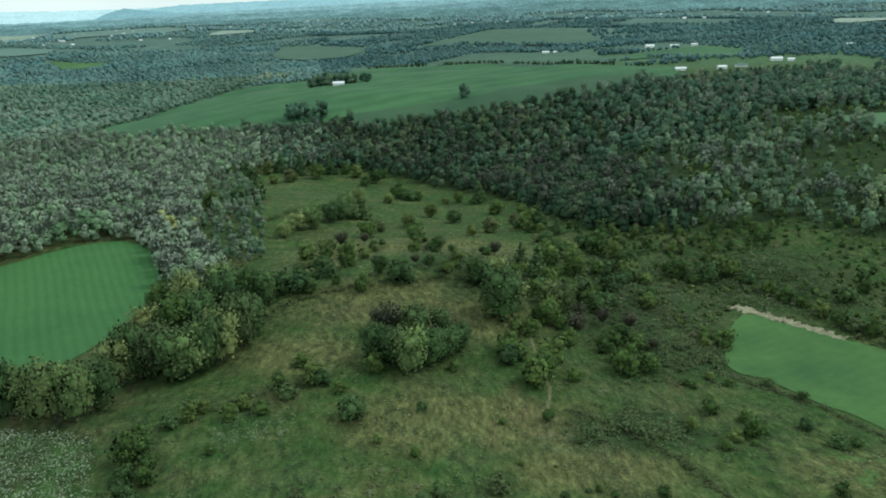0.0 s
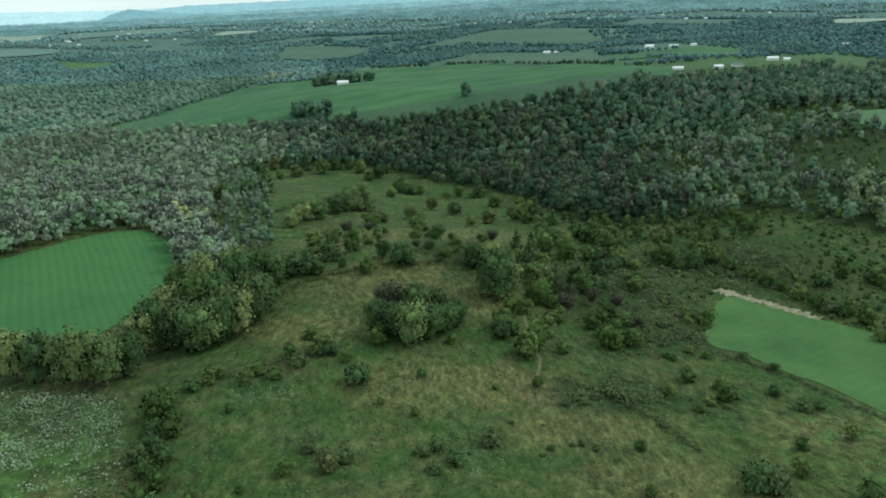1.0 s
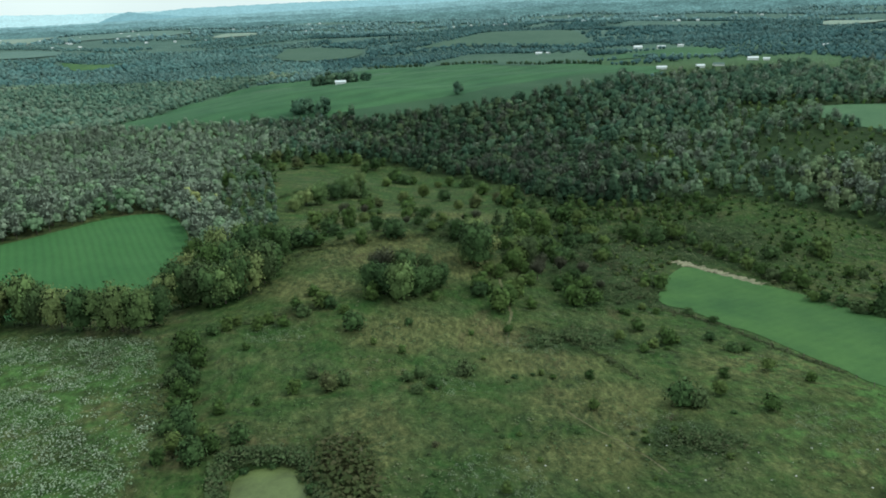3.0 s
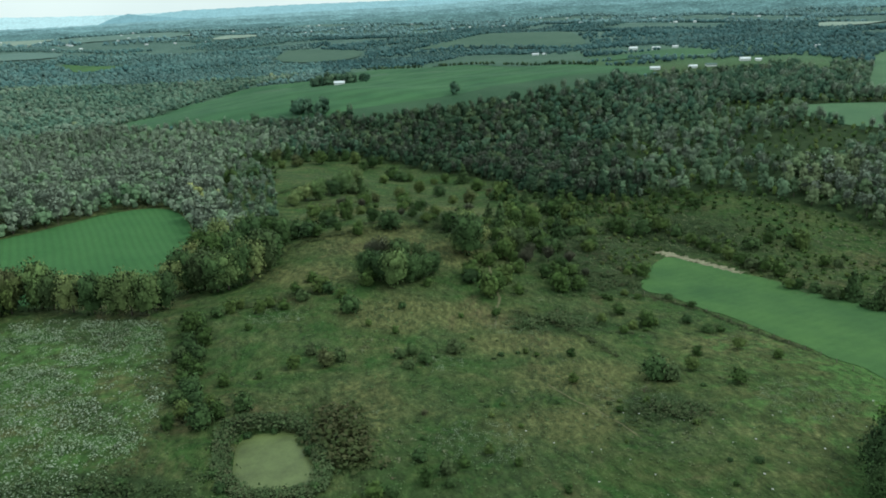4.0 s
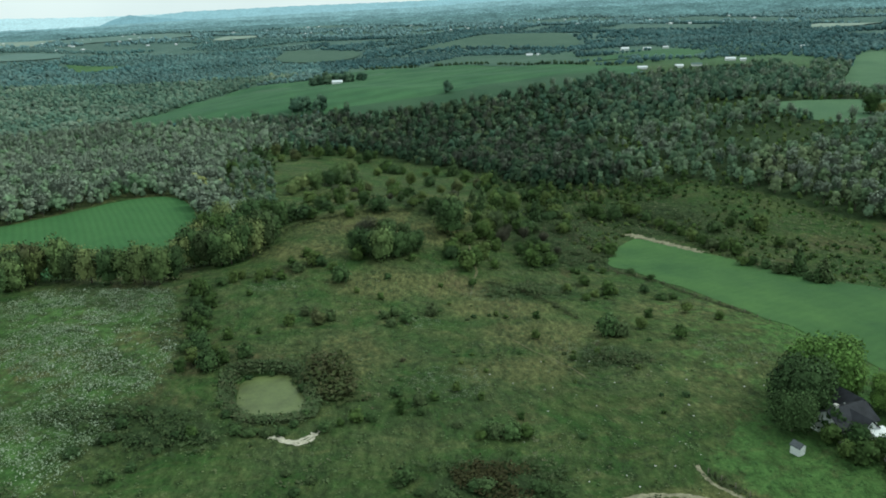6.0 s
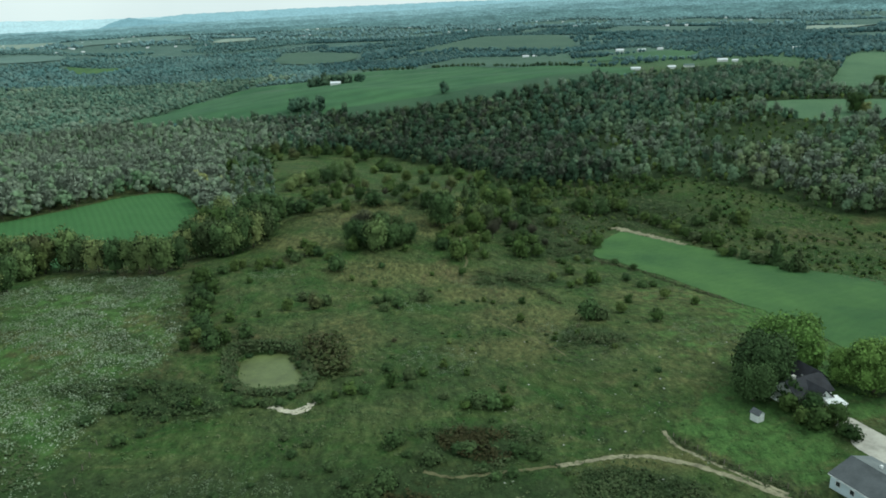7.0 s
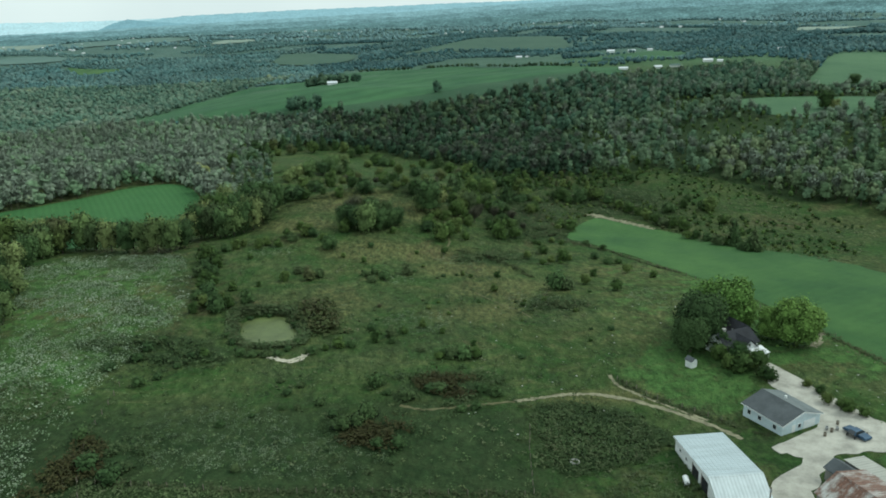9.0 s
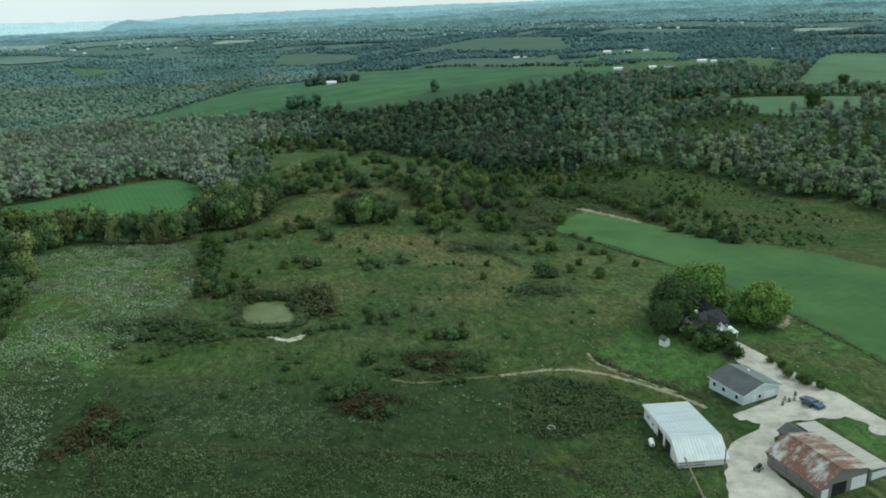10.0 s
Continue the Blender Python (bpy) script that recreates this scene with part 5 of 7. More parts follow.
GREEN = SHRUB_MODELS + SHRUB_MODELS[:2] + THORN_MODELS[:1]
plant(PASTURE_SHRUBS, GREEN + THORN_MODELS[1:2], 3.1, "shrubs on the pasture")
plant(POND_SHRUBS, THORN_MODELS + SHRUB_MODELS, 3.3, "shrubs near the pond")
plant([(-53, 113, 4.6), (-51, 109, 4.2), (-54, 105, 3.8), (-50, 104, 4.4), (-52, 99, 4.6), (-49, 95, 4.0), (-51, 91, 4.4), (-48, 88, 3.6), (-50, 84, 4.2), (-47, 80, 4.6), (-49, 76, 4.4),
       (-45, 75, 3.8), (-46, 70, 4.8), (-43, 68, 4.0), (-48, 66, 3.6), (-41, 72, 3.6), (-55, 117, 3.8)], THORN_MODELS + SHRUB_MODELS, 3.3, "hedge beside the weedy meadow", (0.9, 1.3))
plant(POND_EDGE_SHRUBS, THORN_MODELS, 3.6, "shrubs round the pond", (0.6, 0.9))
plant(KNOLL_SHRUBS, GREEN, 3.2, "shrubs on the knoll")
plant(SLOPE_SHRUBS, GREEN + TREE_MODELS[2:3], 3.3, "shrubs on the slope")
plant(FAR_SLOPE_SHRUBS, GREEN + CEDAR_MODELS, 3.2, "shrubs on the far slope")
plant(RIDGE_SHRUBS, GREEN + CEDAR_MODELS + TREE_MODELS[2:], 3.2, "shrubs along the ridge")
plant(thicket([(30, 168), (52, 158), (76, 196), (78, 240), (60, 280), (44, 300), (36, 250)], 46, 3.5, 7.5, 501), GREEN + THORN_MODELS, 3.3, "thicket along the ridge", (0.7, 1.1))
plant(thicket([(-46, 192), (20, 196), (34, 230), (10, 262), (-30, 262), (-44, 225)], 30, 3.0, 6.5, 502), GREEN + THIN_MODELS, 3.3, "shrubs over the upper slope", (0.7, 1.0))
plant(thicket([(56, 112), (84, 112), (84, 142), (60, 150)], 14, 2.0, 4.0, 503), GREEN, 3.3, "shrubs below the track", (0.6, 0.9))
plant(thicket([(-30, 8), (34, 12), (40, 44), (-4, 40), (-24, 24)], 18, 1.2, 2.8, 504), THORN_MODELS, 3.5, "low shrubs in the near pasture", (0.5, 0.8))
plant(thicket([(0, 60), (60, 52), (66, 84), (30, 112), (0, 110)], 26, 0.9, 2.2, 505), THORN_MODELS + SHRUB_MODELS, 3.3, "small shrubs dotted over pasture", (0.6, 0.9))
plant(TRACK_SHRUBS, GREEN + THIN_MODELS + TREE_MODELS[2:], 3.3, "shrubs along the track")
plant(VALLEY_SHRUBS, GREEN + THORN_MODELS, 3.3, "shrubs in the side valley")
plant(FIELD_TREES, CEDAR_MODELS, 2.8, "trees at the hay field")
plant(CEDARS, TREE_MODELS, 3.5, "trees on the slope", (0.8, 1.05))
plant(COPSE, TREE_MODELS[3:] + THIN_MODELS[:1] + TREE_MODELS[:1] + TREE_MODELS[3:], 4.1, "copse on the knoll", (0.95, 1.3))
plant(BIG, TREE_MODELS, 3.5, "trees by the track", (0.95, 1.2))
plant(KNOLL_TREES, TREE_MODELS, 3.5, "trees on the knoll pastures", (0.8, 1.0))
plant(HEDGEROW, TREE_MODELS, 3.5, "trees along the crop field", (1.15, 1.45))
plant(FRONT, THORN_MODELS, 3.5, "shrubs in the weedy field", (0.6, 1.0))
plant(LEFT_EDGE, TREE_MODELS, 3.5, "trees along the weedy meadow", (0.95, 1.25))
plant(YARD_BUSH, SHRUB_MODELS, 3.1, "shrubs in the farmyard")
plant([(83, 24, 5.5), (86.3, 21, 5.0), (80, 27, 5.0)], TREE_MODELS[2:3], 3.5, "small trees before the house", (0.8, 1.0))
YARD_TREES = [tree_thing("yard_tree", crown_of(np.random.default_rng(81), 11.5, 12.0, 40, 9000, 0.34, 0.06, 1, 0.74, "round", 0.72, 0.7), trunk_of(np.random.default_rng(81), 11, 0.4, 6, 8), LEAF_YARD,
                         "large bright green shade tree beside the farmhouse", "tree"),
              tree_thing("yard_tree", crown_of(np.random.default_rng(82), 11.5, 11.5, 40, 8500, 0.34, 0.04, 1, 0.74, "round", 0.72, 0.7), trunk_of(np.random.default_rng(82), 10, 0.4, 6, 8), LEAF_DARK,
                         "large dark green shade tree beside the farmhouse", "tree")]
for which, x, y, size in ((0, 88.5, 44.5, 1.25), (0, 101, 32, 1.0), (0, 97.5, 36.5, 0.7), (1, 79.5, 37.5, 1.12), (1, 75.5, 32.5, 0.8), (0, 93.5, 45, 0.7)):
    tagged(stand(YARD_TREES[which], x, y, size), group="shade trees by the house")
for root in SHRUB_MODELS + THORN_MODELS + CEDAR_MODELS + TREE_MODELS + THIN_MODELS + YARD_TREES:
    drop_model(root)

# ---- weeds and grass ----
DRIVE = [(87.1, 24.3), (90.1, 24.8), (91.7, 15.4), (94.1, 6.3), (96.7, -0.5), (98.7, -7.1), (100.3, -16.7), (101.8, -25.7), (98.2, -30.6), (97.1, -21.6), (95.9, -16.1), (94.3, -13.7), (91.0, -14.2), (87.9, -13.6), (83.2, -14.0), (79.6, -17.4), (73.6, -23.7), (71.4, -27.3), (72.1, -31.8), (73.3, -37.5), (71.0, -39.9), (60.9, -38.0), (61.8, -32.8), (64.0, -28.1), (67.9, -19.6), (75.5, -16.1), (77.7, -14.2), (73.4, -11.2), (73.5, -8.9), (78.6, -7.5), (87.5, -3.5), (86.6, 6.5), (84.9, 13.0), (85.9, 19.1)]

def tuft_of(rng, cards, width, height, size):
    p = np.stack([rng.normal(0, width * 0.4, cards), rng.normal(0, width * 0.4, cards), rng.uniform(0.1, 1, cards) * height], 1)
    return kind_of(leaf_cards(rng, p, unit(0.45 * rng.normal(size=(cards, 3)) + (0, 0, 1.0)), size, np.tile((0.0, 0.0, 1.0), (cards, 1))))


BRUSHES = [tuft_of(np.random.default_rng(k + 60), 13, 1.1, 0.75, 0.26) for k in range(6)]
TUFTS = [tuft_of(np.random.default_rng(k), 9, 1.0, 0.26, 0.24) for k in range(5)]
SCRUB = [kind_of(crown_of(np.random.default_rng(k + 90), 1.5, 2.3, 3, 34, 0.5, 0.0, 1)) for k in range(5)]
HEADS = [tuft_of(np.random.default_rng(k + 9), 9, 1.0, 0.6, 0.17) for k in range(5)]


def weeds(name, x, y, kinds, mat, label, seed, size=(0.6, 1.5), tints=(0, 0.98)):
    rng = np.random.default_rng(seed)
    spots = np.stack([x, y, rng.uniform(*size, len(x)), rng.integers(0, len(kinds), len(x)), rng.uniform(*tints, len(x))], 1)
    return joined_stand(name, kinds, spots, [mat], label, "weeds", seed)


def patchy(x, y, scale, keep, seed):
    k = seed * 1.7
    v = np.sin(x * scale + k + 1.5 * np.sin(y * scale * 0.7)) + np.sin(y * scale * 1.3 - k + 1.2 * np.sin(x * scale * 0.9 + 2)) + 0.6 * np.sin((x + y) * scale * 2.6)
    return v > keep


def clear_of(x, y, polys):
    ok = np.hypot((x + 26), (y - 55) / 1.12) > 11
    for p in polys:
        ok &= ~inside(p, x, y)
    return ok


mx, my = scatter(LEFT_MEADOW, 0.9, 201)
near = (my > -70) & (mx > -125) & (patchy(mx, my, 0.13, -0.2, 3) | (np.sin(mx * 7.7 + my * 3.1) > 0.72)) & (np.sin(mx * 5.3 - my * 8.9) > -0.4)
weeds("flowering_weeds", mx[near], my[near], HEADS, WEED_PALE, "pale flowering weeds thick over a meadow", 202, (0.8, 1.9))
brown = (my > -70) & (mx > -125) & patchy(mx, my, 0.09, 1.1, 8)
weeds("dead_weeds", mx[brown], my[brown], TUFTS, WEED_BROWN, "brown dead weed stems among meadow flowers", 203)
PASTURE = [(-58, -60), (115, -60), (118, 30), (104, 95), (80, 142), (100, 205), (60, 260), (-5, 300), (-60, 250), (-64, 200), (-40, 165), (-56, 130)]
sx, sy = scatter(PASTURE, 3.1, 211)
ok = clear_of(sx, sy, [LAWN, DRIVE, HAY_FIELD]) & (np.hypot(sx - 78, sy + 8) > 18)
weeds("grass_tufts", sx[ok], sy[ok], TUFTS, WEED_STRAW, "coarse grass tufts over the pasture", 212, (0.4, 1.2))
bx, by = [], []
for k, (cx, cy, rx, ry) in enumerate(BRUSH_SPOTS):
    rng = np.random.default_rng(300 + k)
    n = int(min(1600, rx * ry * 5))
    a, r = rng.uniform(0, 6.28, n), np.abs(rng.normal(0, 0.62, n)) ** 0.8
    r = r * (1 + 0.3 * np.sin(a * 3 + k) + 0.2 * np.sin(a * 7 + 2 * k))
    bx.append(cx + rx * r * np.cos(a)), by.append(cy + ry * r * np.sin(a))
bx, by = np.concatenate(bx), np.concatenate(by)
ok = clear_of(bx, by, [HAY_FIELD]) & patchy(bx, by, 0.45, -0.6, 4)
bx, by = bx[ok], by[ok]
rust = (np.hypot((bx - 17) / 8, (by - 22) / 6) < 1) | (np.hypot((bx - 1) / 9, (by - 3) / 8) < 0.8) | (np.hypot((bx + 52) / 6, (by + 8) / 14) < 1)
weeds("brush", bx[~rust], by[~rust], BRUSHES, WEED_RANK, "rank dark green brush", 213, (0.7, 1.5))
weeds("rusty_brush", bx[rust], by[rust], BRUSHES, WEED_RUST, "dead rust-brown brush in the pasture", 214, (0.8, 1.6))
rng = np.random.default_rng(260)
a, r = rng.uniform(0, 6.28, 1500), rng.uniform(1.0, 1.3, 1500)
r = r * (np.abs(np.cos(a)) ** 3 + np.abs(np.sin(a)) ** 3) ** (-1 / 3)
qx, qy = -27.0 - 2.04 * r * np.sin(a) + 7.8 * r * np.cos(a), 56.4 + 10.2 * r * np.sin(a)
weeds("pond_reeds", qx, qy, BRUSHES, WEED_BROWN, "brown reeds and weeds round a pond", 261, (0.6, 1.5))
rng = np.random.default_rng(265)
a, r = rng.uniform(0, 6.28, 420), np.abs(rng.normal(0, 0.6, 420))
weeds("pond_thicket", -14.6 + 4.4 * r * np.cos(a) - 0.2 * 10 * r * np.sin(a), 61.5 + 9.5 * r * np.sin(a), BRUSHES, WEED_THICKET, "tall grey-brown dead brush beside a pond", 266, (1.3, 2.8))
# real dark weeds at fences and ditches; on terraces they imitate shadow lines
BANKS = [[(-50, 160), (-42, 172), (-34, 182), (-18, 185), (-1, 187), (16, 192), (24, 188)], [(-62, 300), (-52, 318), (-36, 330), (-18, 345)], [(28, 130), (37, 124), (45, 112), (50, 99)],
         [(-44, 128), (-34, 134), (-24, 138)], [(74, 145), (86, 132), (98, 97)], [(110, 44), (112, 34), (114, 22), (116, 6), (118, -10)], [(-49, -9), (-22, -13.4), (7, -16), (28, -18.4), (37, -24), (46, -32)],
         [(54.5, 21.5), (59.5, 12.6), (69.5, 0.5), (75, -6)], [(-49.4, -9), (-46, -18), (-42, -30)]]
kx, ky = [], []
for k, line in enumerate(BANKS):
    rng = np.random.default_rng(270 + k)
    pts = np.array(line, float)
    d = np.r_[0, np.cumsum(np.hypot(*np.diff(pts, axis=0).T))]
    s = rng.uniform(0, d[-1], int(d[-1] * 6))
    kx.append(np.interp(s, d, pts[:, 0]) + rng.normal(0, 0.55, len(s))), ky.append(np.interp(s, d, pts[:, 1]) + rng.normal(0, 0.55, len(s)))
weeds("bank_weeds", np.concatenate(kx), np.concatenate(ky), TUFTS, WEED_DARK, "dark rank weeds along fences, and drawn as shadow lines on banks", 271, (0.5, 1.3))
fpx, fpy = scatter(PADDOCK, 0.8, 225)
weeds("paddock_brush", fpx, fpy, BRUSHES, WEED_RANK, "dark rank brush filling a small paddock", 226, (0.5, 1.2))
YARD_ROUGH = [(46, -14), (56, -10), (58, -22), (56, -34), (46, -32), (36, -22)]
fpx, fpy = scatter(YARD_ROUGH, 0.9, 227)
weeds("yard_rough", fpx, fpy, BRUSHES, WEED_BROWN, "brown and green rank weeds beside a barn", 228, (0.4, 0.9))
wx, wy = scatter(FRONT_FIELD, 0.85, 221)
ok = patchy(wx, wy, 0.2, -1.0, 5) & (wy > -75)
weeds("tall_weeds", wx[ok], wy[ok], HEADS, WEED_FRONT, "tall mixed weeds beyond a fence", 222, (0.7, 1.8))
VALLEY_SCRUB = [(62, 275), (90, 262), (150, 264), (173, 232), (186, 203), (200, 150), (158, 100), (146, 128), (124, 150), (117, 176), (98, 198), (70, 165), (40, 205)]
vx, vy = scatter(VALLEY_SCRUB, 2.7, 281)
ok = clear_of(vx, vy, [HAY_FIELD]) & patchy(vx, vy, 0.11, -0.3, 6)
weeds("valley_scrub", vx[ok][::2], vy[ok][::2], SCRUB, LEAF_SHRUB, "low dark scrub dotted over a side valley", 282, (0.25, 1.1))
weeds("valley_weeds", vx, vy, TUFTS, WEED_MIXED, "rank weeds over a side valley", 285, (0.8, 2.0))
px, py = scatter(PASTURE, 3.4, 283)
ok = clear_of(px, py, [LAWN, DRIVE, HAY_FIELD]) & patchy(px, py, 0.13, 1.0, 2) & (np.hypot(px - 78, py + 8) > 24)
weeds("pasture_scrub", px[ok], py[ok], TUFTS, WEED_MIXED, "low weedy scrub in patches over pasture", 284, (0.7, 1.5))
lx, ly = scatter(LAWN, 1.3, 291)
ok = clear_of(lx, ly, [DRIVE])
weeds("lawn_tufts", lx[ok], ly[ok], TUFTS, WEED_LAWN, "uneven green grass tufts on a lawn", 292, (0.3, 0.9))
PALE_SPOTS = [(-36, 120, 8, 6), (-30, 5, 16, 12), (-10, -3, 14, 8), (46, 76, 8, 7), (82, 70, 10, 10), (44, 0, 10, 10), (6, 95, 6, 5), (12, 60, 9, 8), (28, 118, 8, 5)]
px, py = [], []
for k, (cx, cy, rx, ry) in enumerate(PALE_SPOTS):
    rng = np.random.default_rng(330 + k)
    n = int(rx * ry * 2.2)
    a, r = rng.uniform(0, 6.28, n), np.sqrt(rng.uniform(0, 1, n))
    px.append(cx + rx * r * np.cos(a)), py.append(cy + ry * r * np.sin(a))
weeds("pasture_flowers", np.concatenate(px), np.concatenate(py), HEADS, WEED_FLECK, "pale flowering weeds in the pasture", 231, (0.4, 0.9), (0, 0.35))
rng = np.random.default_rng(240)
ROCK_KINDS = [kind_of((np.concatenate([BALLS[1][0] * (1, 0.8, 0.55) * np.random.default_rng(k).uniform(0.75, 1.15, (len(BALLS[1][0]), 1)), BALLS[1][0]], 1), BALLS[1][1])) for k in range(3)]
LIMESTONE = plain_material("limestone", (0.42, 0.42, 0.38), 0.9, scale=2, fine=9)
rx_, ry_ = rng.uniform(20, 110, 110), rng.uniform(0, 70, 110)
ok = clear_of(rx_, ry_, [LAWN]) & (np.hypot(rx_ - 78, ry_ + 8) > 22)
joined_stand("field_stones", ROCK_KINDS, np.stack([rx_, ry_, rng.uniform(0.1, 0.32, 110), rng.integers(0, 3, 110), rng.uniform(0, 1, 110)], 1)[ok], [LIMESTONE],
             "pale field stones lying in the grass", "stones", 241, sink=0.03)

# ---- pond, tracks and gravel ----
wa = np.linspace(0, 2 * np.pi, 65)[:-1]
wr = (np.abs(np.cos(wa)) ** 3 + np.abs(np.sin(wa)) ** 3) ** (-1 / 3) * (1.12 + 0.03 * np.sin(wa * 5))
wy = 10.2 * wr * np.sin(wa)
tagged(new("pond_water", mesh_of("pond_water", np.concatenate([[(-27, 56.4, 43.95)], np.stack([-27.0 - 0.2 * wy + 7.8 * wr * np.cos(wa), 56.4 + wy, np.full(64, 43.95)], 1)]),
       [(0, k + 1, (k + 1) % 64 + 1) for k in range(64)], [POND_SCUM])), "still pond covered with pale green duckweed", "pond", "", "structure")


def ribbon(name, line, width, mat, label, lift=0.06, ragged=0.25, category="track", seed=1):
    """A worn track along a line, uneven at its edges."""
    rng = np.random.default_rng(seed)
    pts = np.array(line, float)
    d = np.r_[0, np.cumsum(np.hypot(*np.diff(pts, axis=0).T))]
    s = np.arange(0, d[-1], 0.7)
    x, y = np.interp(s, d, pts[:, 0]), np.interp(s, d, pts[:, 1])
    for _ in range(6):
        x[1:-1], y[1:-1] = (x[:-2] + 2 * x[1:-1] + x[2:]) / 4, (y[:-2] + 2 * y[1:-1] + y[2:]) / 4
    t = unit(np.stack([np.gradient(x), np.gradient(y)], 1))
    nx, ny = -t[:, 1], t[:, 0]
    V = []
    for side in (-1, -0.5, 0, 0.5, 1):
        w = width / 2 * side * (1 + ragged * rng.uniform(-1, 1, len(s)))
        V.append(np.stack([x + nx * w, y + ny * w, land(x + nx * w, y + ny * w) + lift * (1 - 0.6 * abs(side))], 1))
    V = np.stack(V, 1)
    n = len(s)
    i = np.arange(n * 5).reshape(n, 5)
    F = np.stack([i[:-1, :-1], i[:-1, 1:], i[1:, 1:], i[1:, :-1]], -1).reshape(-1, 4)
    return tagged(new(name, mesh_of(name, V.reshape(-1, 3), F, [mat], smooth=True)), label, category, "", "structure")


sheet("gravel_drive", DRIVE, GRAVEL, 0.9, 0.08, "pale gravel farm drive and yard", category="drive", smooth_times=2, ragged=0.45)
ribbon("farm_track", [(70, -6), (66.5, 0.2), (61.4, 6.4), (55.5, 11.9), (47.6, 16.3), (41, 16.4), (30.3, 14)], 1.2, TRACK_EARTH, "worn earth track through pasture", 0.07, 0.5, seed=2)
ribbon("faint_track", [(30.3, 14), (20, 12.9), (11, 11.8), (6.2, 14.2)], 0.8, FAINT_EARTH, "faint earth track through grass", 0.06, 0.6, seed=3)
ribbon("yard_track", [(53.5, 24), (53.6, 19.3), (58.3, 12.7), (67, 1.4)], 0.7, TRACK_EARTH, "narrow earth path beside a fence", 0.06, 0.6, seed=4)
ribbon("knoll_track", [(23, 120), (24, 128), (26.8, 138), (26.4, 149), (26.7, 168), (22, 180)], 0.7, FAINT_EARTH, "faint path up a knoll", 0.06, 0.6, seed=5)
ribbon("stock_path", [(30, 84), (34, 76), (38, 70), (41, 64), (43, 58)], 0.35, FAINT_EARTH, "thin stock path in the grass", 0.05, 0.6, seed=6)
ribbon("bare_strip", [(94, 195.5), (104.7, 185.6), (110, 179.5), (116.5, 171.5)], 4.2, TRACK_EARTH, "bare pale earth strip at the hay field", 0.2, 0.8, seed=7)
SAND = plain_material("bare_sand", (0.46, 0.43, 0.33), 0.95, scale=0.9, change=0.6, fine=5)
for k, (shift, width) in enumerate(((0.0, 1.0), (1.1, 0.7), (-0.9, 0.6))):
    ribbon("bare_bank", [(-23.5 + shift, 38.5 + 0.4 * shift), (-21 + 0.4 * shift, 36.4 - 0.8 * shift), (-18.5, 35.8 + shift), (-16.5 - 0.3 * shift, 37 + 0.5 * shift), (-15.6 - shift, 39.8 - shift)],
           width, SAND, "broken bare sandy bank below a pond", 0.12, 0.95, "bank", 8 + k)
ribbon("earth_scar", [(104, 30), (107, 33), (110, 37), (112, 41)], 1.6, TRACK_EARTH, "bare earth scar in the lawn edge", 0.1, 0.7, "bank", 9)

# ---- buildings ----
WHITE_METAL = ribbed_material("white_sheet_roof", (0.44, 0.50, 0.52), 0.5, 0.0, "Y", 0.6)
SIDING = ribbed_material("pale_blue_siding", (0.60, 0.70, 0.74), 0.6, 0.0, "Z", 0.25)
# lighter copy of the white roof metal, for the slope that catches more light
WHITE_SHEET_LIT = ribbed_material("lit_sheet_roof", (0.54, 0.59, 0.60), 0.5, 0.0, "X", 0.6)
WHITE_BOARD = ribbed_material("white_clapboard", (0.78, 0.80, 0.78), 0.65, 0.0, "Z", 0.2)
SHINGLE = plain_material("dark_shingles", (0.085, 0.095, 0.10), 0.85, scale=0.5, change=0.3, fine=5, bump=0.4)
OLD_SHINGLE = plain_material("old_dark_shingles", (0.032, 0.034, 0.040), 0.85, scale=0.7, change=0.45, fine=4, bump=0.4)
# the dark shingles again, lightened for the garage slope on the sun's side
SHINGLE_LIT = plain_material("lit_shingles", (0.16, 0.18, 0.18), 0.85, scale=0.5, change=0.25, fine=5, bump=0.4)
RUST_ROOF = ribbed_material("rusty_sheet_roof", (0.44, 0.43, 0.40), 0.65, 0.1, "Y", 0.5, (0.20, 0.10, 0.066), 0.54)
GREY_ROOF = ribbed_material("dull_grey_sheet_roof", (0.37, 0.365, 0.32), 0.7, 0.1, "Y", 0.6)
OLD_BOARD = ribbed_material("weathered_boards", (0.20, 0.20, 0.18), 0.9, 0.0, "Y", 0.3)
# near-black panels of this stand for unlit interiors; also used on dark parts
DARK_VOID = plain_material("dark_interior", (0.02, 0.022, 0.022), 0.9)
TRIM = plain_material("white_trim", (0.80, 0.81, 0.80), 0.5, change=0.1)
GLASS = surface("window_glass", 0.08, 0.0, 0.6)[0]
GLASS.node_tree.nodes["Principled BSDF"].inputs["Base Color"].default_value = (0.03, 0.035, 0.04, 1)
TYRE_RUBBER = plain_material("tyre_rubber", (0.03, 0.03, 0.03), 0.85)
STEEL = plain_material("dull_steel", (0.45, 0.46, 0.47), 0.4, 0.8)
WIRE = plain_material("rusty_wire", (0.09, 0.075, 0.06), 0.7, 0.3)
POLE_WOOD = plain_material("grey_pole_wood", (0.22, 0.19, 0.15), 0.9)
CONCRETE = plain_material("concrete", (0.45, 0.44, 0.40), 0.9)


